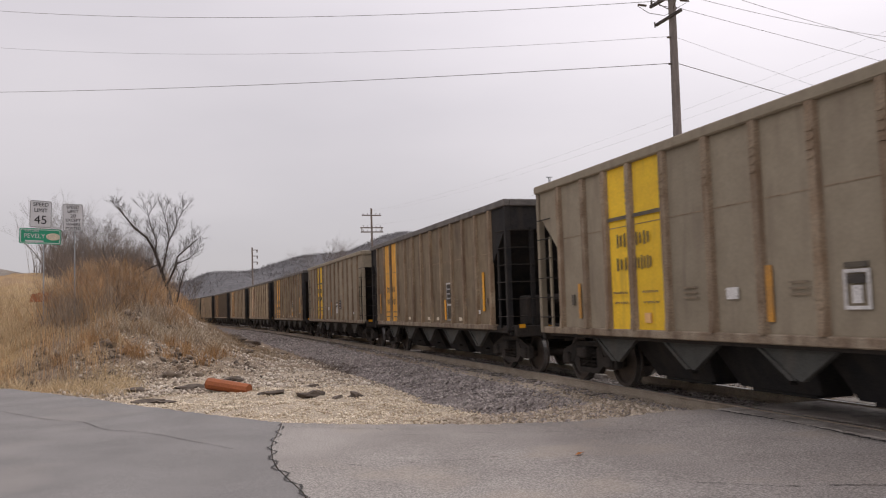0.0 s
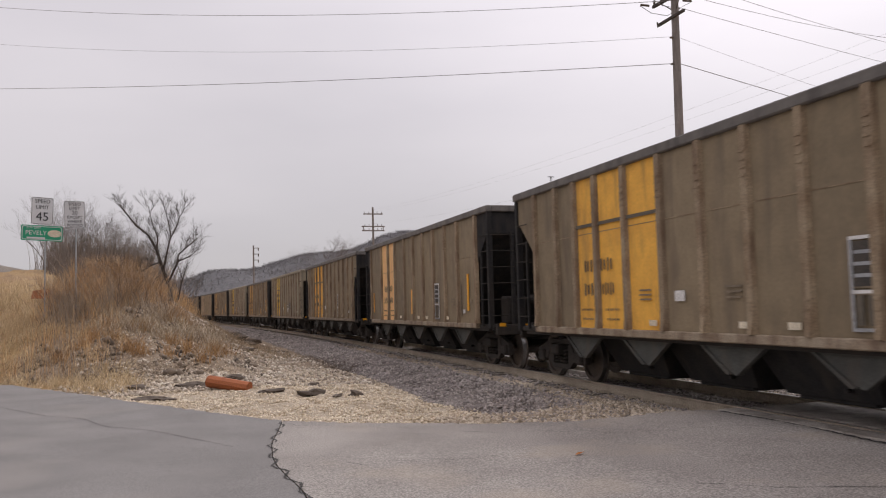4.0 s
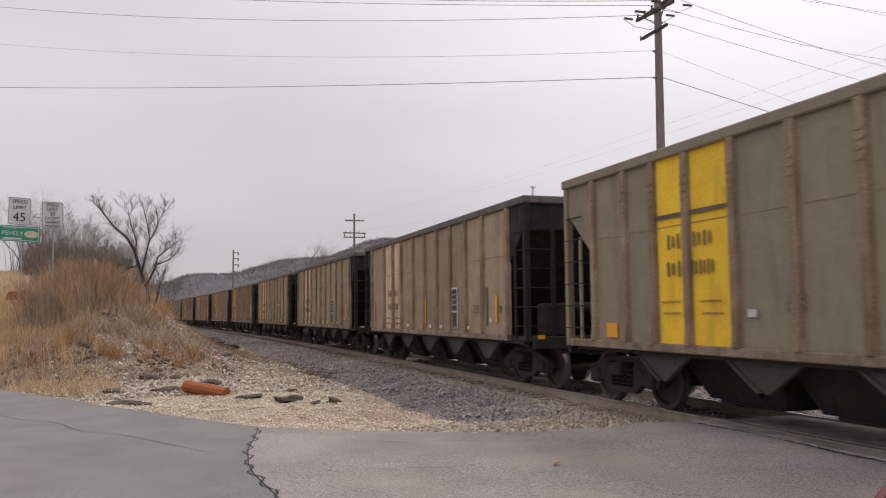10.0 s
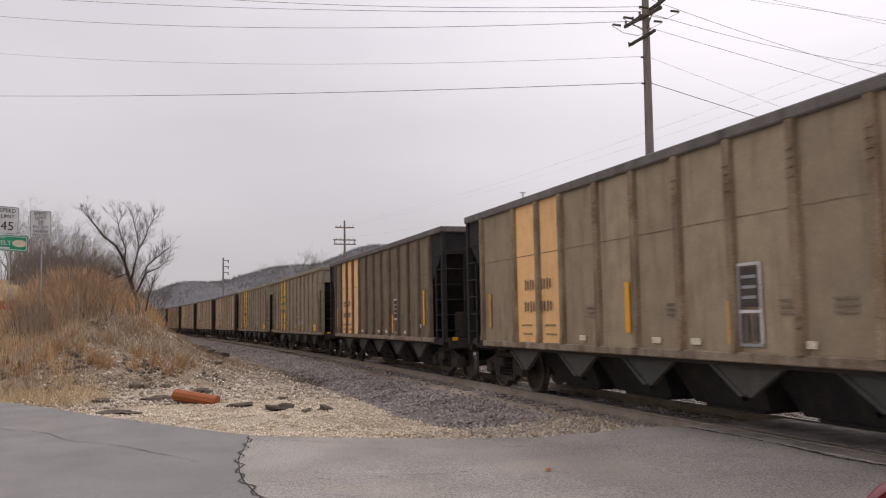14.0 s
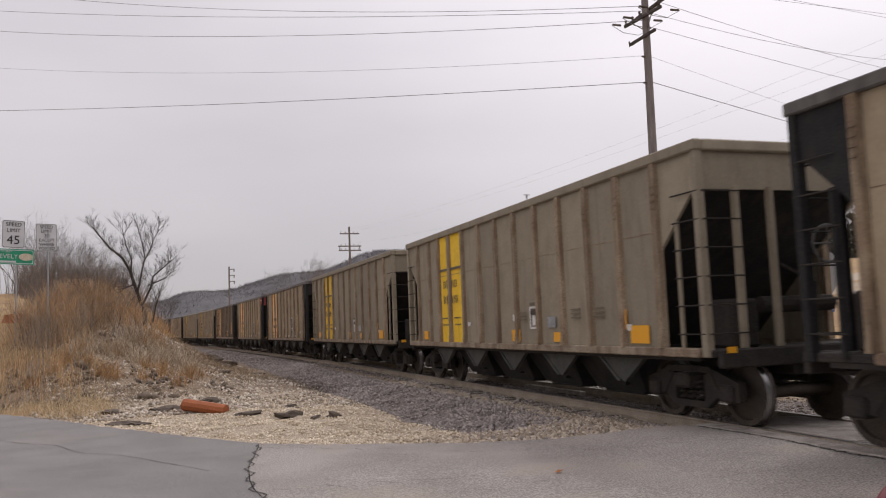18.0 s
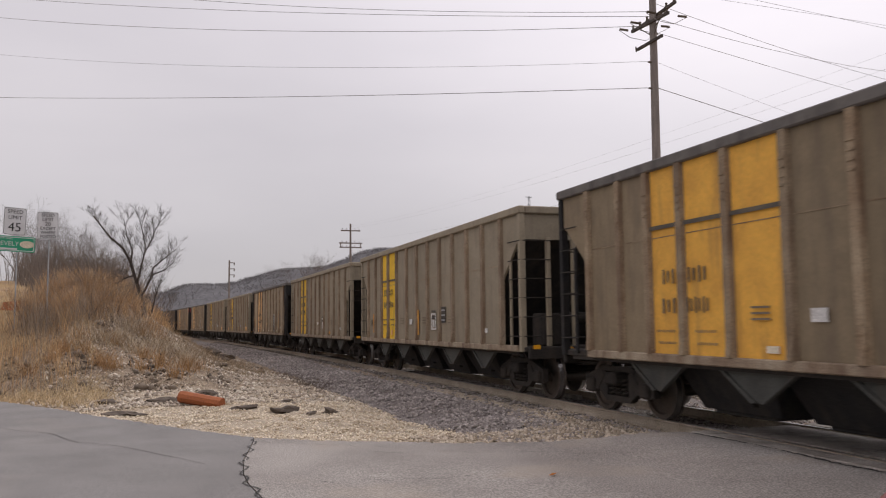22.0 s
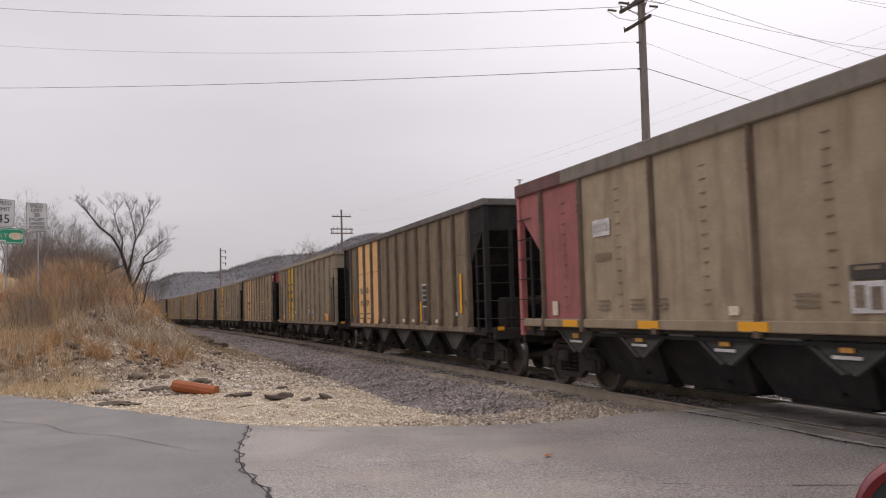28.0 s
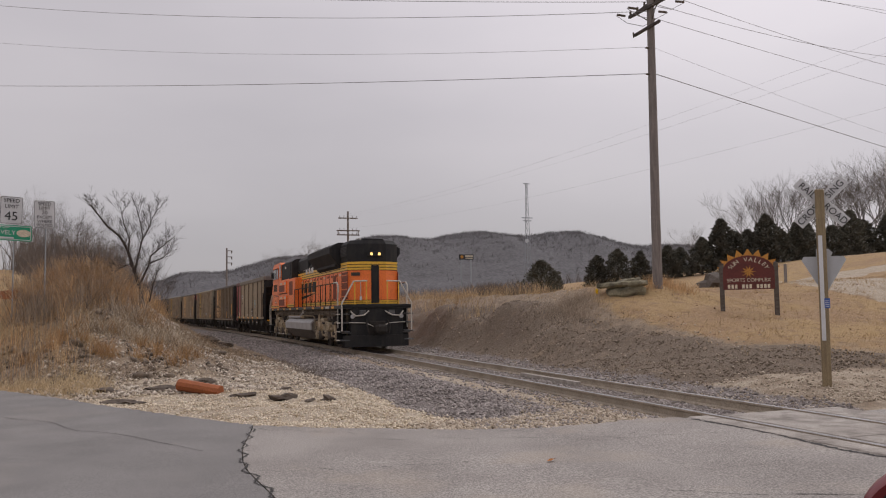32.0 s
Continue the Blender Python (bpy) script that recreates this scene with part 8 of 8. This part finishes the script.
# bark paled and greyed so the haze over these trees sits in the colour
M_BARKHAZED = surface("hazed_grey_bark", (0.175, 0.156, 0.143), (0.13, 0.116, 0.106), rough=0.95, scale=4)
T1, T2, T3 = [bare_tree_meshes(k, 10, 5, bark=M_BARKHAZED, twig=M_TWIG_PALE) for k in (1, 2, 3)]
for k, (x, y, z, sc, ms_) in enumerate(((70.9, 86.3, 5.0, 1.02, T1), (77, 84, 5.6, 1.15, T2), (85, 87, 6.0, 1.25, T3), (90, 85, 6.2, 1.35, T1), (97, 88, 6.5, 1.45, T2), (81, 95, 6.0, 1.2, T3), (66.5, 92, 5.0, 0.7, T3), (104, 90, 7, 1.5, T1), (94, 96, 6.5, 1.4, T3), (88, 99, 6.5, 1.35, T2), (92, 90, 6.4, 1.3, T1), (99, 96, 6.8, 1.5, T3), (101, 85, 6.8, 1.45, T2), (97, 82, 6.5, 1.3, T3), (107, 98, 7, 1.6, T2), (112, 92, 7.2, 1.6, T1))):
    bare_tree(ms_, pose(x, y, z, 0, 0, 47 * k) @ Matrix.Scale(1.12 * sc, 4), "leafless deciduous tree behind dark cedars", "bare trees behind the field")
for k, (x, y, z, sc, ms_) in enumerate(((17.9, 109.8, 2.5, 0.95, T3), (21.2, 113, 2.5, 0.8, T1), (16, 128, 2.5, 0.6, T2))):
    bare_tree(ms_, pose(x, y, z, 0, 0, 80 * k) @ Matrix.Scale(sc, 4), "leafless tree beyond the railway line", "bare trees by the line")
for k, (x, y, sc, ms_) in enumerate(((-7.2, 52, 0.48, T1), (-4.6, 54, 0.46, T2), (-2.9, 56, 0.40, T3), (-6.0, 58, 0.52, T3), (-9.5, 62, 0.5, T2), (0.2, 58, 0.36, T2), (-5.6, 49, 0.40, T1), (-3.8, 48, 0.36, T2), (-2.2, 50, 0.34, T1), (-5.6, 46, 0.33, T2))):
    bare_tree(ms_, pose(x, y, gz(x, y) - 0.2, 0, 0, 63 * k) @ Matrix.Scale(sc, 4), "leafless thicket tree beside the upper road", "thicket on the fill")

def shrub_mesh(seed, height, material):
    """A leafless shrub: several stems from one root, each with fine forks."""
    q = random.Random(seed)
    g = Geo()
    for k in range(7):
        a = 2 * math.pi * k / 7 + q.uniform(-0.4, 0.4)
        o = q.uniform(0.15, 0.75)
        branch(g, g, (0.06 * math.cos(a), 0.06 * math.sin(a), -0.1), (o * math.cos(a), o * math.sin(a), 1.0), height * q.uniform(0.4, 0.62), 0.013, 3, q, 0.5, 0.35)
    return g.mesh("shrub", material)


M_SHRUB = surface("brown_shrub_twigs", (0.52, 0.33, 0.17), (0.38, 0.24, 0.13), rough=0.95, bump=0, rand=0.3)
M_SHRUBGREY = surface("grey_shrub_twigs", (0.26, 0.21, 0.17), (0.19, 0.155, 0.13), rough=0.95, bump=0, rand=0.25)
SHRUBS = [shrub_mesh(201, 1.7, M_SHRUB), shrub_mesh(202, 2.1, M_SHRUB), shrub_mesh(203, 1.8, M_SHRUBGREY), shrub_mesh(204, 2.4, M_SHRUBGREY)]
sq = random.Random(90)
for k in range(34):
    x, y = sq.uniform(-5.0, -1.0), sq.uniform(31.0, 36.5)
    if x < -SIGHT * y + 0.2 or y < 30.8 + 0.9 * max(x + 1.0, 0):
        continue
    grey = y > 34.2 or k % 5 == 0
    solid("shrub", SHRUBS[2 + k % 2] if grey else SHRUBS[k % 2], M_SHRUB, "leafless grey shrub on the fill" if grey else "leafless rust-brown shrub on the fill", "shrub", "shrubs on the fill", m=pose(x, y, gz(x, y) - 0.03, 0, 0, sq.uniform(0, 360)) @ Matrix.Scale(sq.uniform(0.4, 0.75), 4))

# the forked tree on the fill: main limbs in metres from its foot
lone = thing("bare_tree", "forked leafless tree leaning over the fill", "tree", pose(-0.7, 35.0, 1.95, 0, 0, 4) @ Matrix.Scale(0.81, 4))
lq = random.Random(77)
lone_l, lone_t = Geo(), Geo()
TREE_FORKS = (
    (((0.0, 0.0), (-0.05, 0.7), (-0.12, 1.1)), 0.15),
    (((-0.12, 1.0), (-0.45, 2.0), (-0.7, 2.8), (-1.05, 3.4), (-1.6, 3.9), (-2.05, 4.5), (-2.4, 4.95)), 0.10),
    (((-0.65, 2.6), (-0.62, 3.3), (-0.85, 4.0), (-1.05, 4.9)), 0.05),
    (((-0.35, 1.7), (-0.15, 2.7), (0.0, 3.4), (-0.1, 4.1), (-0.3, 4.9)), 0.055),
    (((-0.1, 3.1), (0.25, 3.8), (0.45, 4.4), (0.7, 4.85)), 0.04),
    (((-0.1, 1.1), (0.25, 1.9), (0.4, 2.5), (0.85, 2.9), (1.3, 3.3)), 0.07),
    (((0.3, 2.1), (0.9, 2.35), (1.4, 2.8)), 0.045),
    (((-0.5, 2.1), (-1.0, 1.9), (-1.55, 1.5)), 0.04),
    (((0.35, 0.2), (0.5, 1.0), (0.75, 1.9)), 0.045),
)
for pts2, rad0 in TREE_FORKS:
    p3 = [Vector((x, lq.uniform(-0.25, 0.25) * (i > 0), z)) for i, (x, z) in enumerate(pts2)]
    lone_l.sweep(p3, [0.95 * rad0 * (1 - 0.75 * i / (len(p3) - 1)) for i in range(len(p3))], n=7)
    for i in range(1, len(p3)):
        for k in range(7):
            d = (p3[i] - p3[i - 1]).normalized()
            nd = (d + Vector((lq.uniform(-1, 1), lq.uniform(-0.8, 0.8), lq.uniform(-0.3, 0.9))) * 0.9).normalized()
            branch(lone_l, lone_t, p3[i].lerp(p3[i - 1], lq.uniform(0, 0.8)), nd, lq.uniform(0.35, 0.7), 0.011, 2 if rad0 < 0.14 else 0, lq, 0.6, 0.2)
part("trunk", lone_l.mesh("trunk", M_BARK), M_BARK, lone)
part("crown", lone_t.mesh("crown", M_BARK), M_BARK, lone, "fine leafless twigs")


# ---------- cedars ----------
def cedar_meshes(seed, height, width):
    q = np.random.default_rng(seed)
    n = 2600
    f = q.uniform(0.02, 1, n) ** 0.85
    a = q.uniform(0, 2 * np.pi, n)
    rmax = width * (1 - f ** 1.7) ** 0.75 * (0.60 + 0.24 * np.sin(3 * a + 9 * f + seed) + 0.16 * np.sin(5 * a - 14 * f + 2 * seed))
    rr2 = rmax * q.uniform(0.35, 1.0, n) ** 0.6
    c = np.stack([np.cos(a) * rr2, np.sin(a) * rr2, f * height], -1)
    s_ = q.uniform(0.07, 0.2, n) * height / 4
    v = np.empty((n, 4, 3))
    d1 = np.stack([np.cos(a + q.normal(0, 0.8, n)), np.sin(a + q.normal(0, 0.8, n)), q.uniform(0.2, 1.1, n)], -1)
    d2 = q.normal(0, 1, (n, 3))
    d1 /= np.linalg.norm(d1, axis=1, keepdims=True)
    d2 = np.cross(d1, d2)
    d2 /= np.linalg.norm(d2, axis=1, keepdims=True)
    d3 = np.cross(d1, d2)
    v[:, 0], v[:, 1] = c + d1 * s_[:, None] * 1.4, c + d2 * s_[:, None] * 0.5
    v[:, 2], v[:, 3] = c - d2 * s_[:, None] * 0.35 + d3 * s_[:, None] * 0.4, c - d2 * s_[:, None] * 0.35 - d3 * s_[:, None] * 0.4
    g = Geo()
    g.v = [tuple(p) for p in v.reshape(-1, 3)]
    g.f = [(4 * i + x, 4 * i + y, 4 * i + z) for i in range(n) for x, y, z in ((0, 1, 2), (0, 2, 3), (0, 3, 1), (1, 3, 2))]
    g.m = [0] * len(g.f)
    return Geo().tube((0, 0, -0.3), (0, 0, height * 0.9), height * 0.025, 0.02, n=7).mesh("trunk", M_BARK), g.mesh("crown", M_CEDAR)


C1, C2, C3 = cedar_meshes(1, 4, 1.75), cedar_meshes(2, 3.6, 1.5), cedar_meshes(3, 3.4, 2.0)
CEDARS = [(37.3, 77.1, 1.25, C3), (39.6, 78.5, 0.7, C2), (45.3, 79.5, 1.0, C1), (47.6, 79, 1.1, C3), (50.2, 78.6, 1.0, C2), (52.6, 77, 1.05, C1), (54.3, 77, 0.95, C3), (56.4, 76, 1.2, C2), (58.6, 75.5, 1.3, C1), (60.8, 76, 1.25, C3), (63.4, 77, 1.35, C2), (66.0, 77, 1.5, C1), (68.2, 77, 1.35, C3), (70.6, 77, 1.7, C1), (73.0, 78, 1.6, C2), (75.6, 77, 1.7, C3), (78.5, 77, 1.75, C1), (81.5, 78, 1.8, C3), (84.5, 77, 1.9, C1), (88, 78, 2.0, C2), (92, 79, 2.1, C3)]
for k, (x, y, sc, ms_) in enumerate(CEDARS):
    sc *= 1 - 0.28 * float(smooth01((x - 60) / 14))
    c_ = thing("cedar_tree", "dark green conical cedar at the field's edge", "tree", pose(x, y, gz(x, y) - 0.1, 0, 0, 71 * k) @ Matrix.Diagonal((1.3 * sc, 1.3 * sc, sc * (0.86 + 0.26 * ((k * 0.618) % 1)), 1)), "cedars along the field")
    part("trunk", ms_[0], M_BARK, c_)
    part("crown", ms_[1], M_CEDAR, c_)

# ---------- wooded hills ----------
HILL = ((-60, 30), (-25, 28), (-8, 26), (0, 30), (1.6, 38), (4.2, 42), (6.0, 45), (7.9, 50), (10.2, 55), (13.4, 66), (15.7, 69), (18.1, 69), (21.7, 70), (23.6, 70), (26, 70), (28.3, 68), (30.6, 63), (32.5, 58), (35, 54), (40, 52), (50, 50), (75, 45), (110, 40))


def hill_top(az):
    return np.interp(az, [p[0] for p in HILL], [p[1] for p in HILL]) - 7.0


az = np.concatenate([np.arange(-60, -12, 1.0), np.arange(-12, 62, 0.22), np.arange(62, 110.1, 1.0)])
dist = np.array([260, 330, 400, 480, 560, 640, 700, 760, 900, 1200])
lift = np.array([0.0, 0.02, 0.10, 0.30, 0.58, 0.87, 1.0, 0.98, 0.8, 0.2])
AZ, DI = np.meshgrid(az, np.concatenate([np.arange(260, 400, 20.0), np.arange(400, 740, 5.0), np.arange(740, 1201, 60.0)]))
HZ = 2.0 + hill_top(AZ) * np.interp(DI, dist, lift) + 2.2 * np.sin(AZ * 0.9 + DI * 0.02) * np.interp(DI, dist, lift)
HZ = HZ + np.random.default_rng(61).uniform(-0.3, 0.9, HZ.shape) * np.clip((DI - 380) / 60, 0, 1) * 0.9
hp = np.stack([DI * np.sin(np.radians(AZ)), DI * np.cos(np.radians(AZ)), HZ], -1)
hi_ = np.arange(AZ.size).reshape(AZ.shape)
hq = np.stack([hi_[:-1, :-1], hi_[:-1, 1:], hi_[1:, 1:], hi_[1:, :-1]], -1).reshape(-1, 4)
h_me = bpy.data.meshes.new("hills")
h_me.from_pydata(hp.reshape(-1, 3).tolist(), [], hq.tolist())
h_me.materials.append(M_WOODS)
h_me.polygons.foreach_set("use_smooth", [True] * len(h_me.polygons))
tagged(new("hills", h_me), "wooded hills across the valley, greyed as by haze", "hill", kind="structure")
nt_ = 5000
ha = r0.uniform(-12, 60, nt_)
hd = 390 + 330 * r0.uniform(0, 1, nt_) ** 0.22
hz_ = 2.0 + hill_top(ha) * np.interp(hd, dist, lift) + 2.2 * np.sin(ha * 0.9 + hd * 0.02) * np.interp(hd, dist, lift)
hx, hy = hd * np.sin(np.radians(ha)), hd * np.cos(np.radians(ha))
rep = 6
sx_ = np.repeat(hx, rep) + r0.normal(0, 1.6, nt_ * rep)
sy_ = np.repeat(hy, rep) + r0.normal(0, 1.6, nt_ * rep)
# stems lighter than the hill, making up for light their upright sides lose
M_FARTREES = blades("lightened_far_stems", (0.185, 0.177, 0.178), (0.205, 0.196, 0.196), (0.23, 0.218, 0.217))
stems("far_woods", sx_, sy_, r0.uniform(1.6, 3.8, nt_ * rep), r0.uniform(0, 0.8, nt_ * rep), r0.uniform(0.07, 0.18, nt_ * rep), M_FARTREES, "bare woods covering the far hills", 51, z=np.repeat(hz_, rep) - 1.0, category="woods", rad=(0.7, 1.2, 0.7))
# hedgerows on the valley floor
nh = 1500
ha = r0.uniform(-3, 36, nh)
hd = r0.choice([150.0, 190.0, 240.0, 300.0], nh) + r0.normal(0, 6, nh)
hx, hy = hd * np.sin(np.radians(ha)), hd * np.cos(np.radians(ha))
ok_ = np.abs(hx - track_mid(hy)) > 8
hx, hy = hx[ok_], hy[ok_]
sx_, sy_ = np.repeat(hx, 6) + r0.normal(0, 0.9, len(hx) * 6), np.repeat(hy, 6) + r0.normal(0, 0.9, len(hx) * 6)
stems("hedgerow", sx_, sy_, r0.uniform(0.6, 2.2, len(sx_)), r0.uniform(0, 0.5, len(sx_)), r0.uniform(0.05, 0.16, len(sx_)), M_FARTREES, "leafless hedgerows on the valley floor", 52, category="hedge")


# ---------- what moves ----------
def on_track(s):
    """Pose of a vehicle whose middle is s metres along the track."""
    xa, ya, _ = track_at(s - 6)
    xb, yb, _ = track_at(s + 6)
    return pose((xa + xb) / 2, (ya + yb) / 2, 0, 0, 0, math.degrees(math.atan2(xa - xb, yb - ya)))


def share_keys(obs, rows):
    """Keys the first with walk() and lets the others turn by the same keys."""
    walk(obs[0], rows)
    act, slot = obs[0].animation_data.action, obs[0].animation_data.action_slot
    for o in obs[1:]:
        o.rotation_mode = "QUATERNION"
        ad = o.animation_data_create()
        ad.action = act
        ad.action_slot = slot


def motions():
    steps = [i * 1.0 for i in range(33)]
    for c, k in CARS:
        walk(c, [(t, on_track(car_centre(t, k))) for t in steps])
    if LOCO:
        walk(LOCO[0], [(t, on_track(car_centre(t, 23) - CAR_PITCH / 2 - 11.3)) for t in steps])
    wheels = [o for c, _ in CARS for o in c.children_recursive if o.name.startswith("wheelset")]
    turns = lambda r: [(i / FPS, Matrix.Rotation(-(train_lead(i / FPS) - train_lead(0)) / r, 4, "X")) for i in range(0, 32 * FPS + 1)]
    share_keys(wheels, turns(WHEEL_R))
    if LOCO:
        share_keys([o for o in LOCO[0].children_recursive if o.name.startswith("drive_wheelset")], turns(LOCO_R))
    for ob, rows in MOVERS:
        walk(ob, rows)


motions()
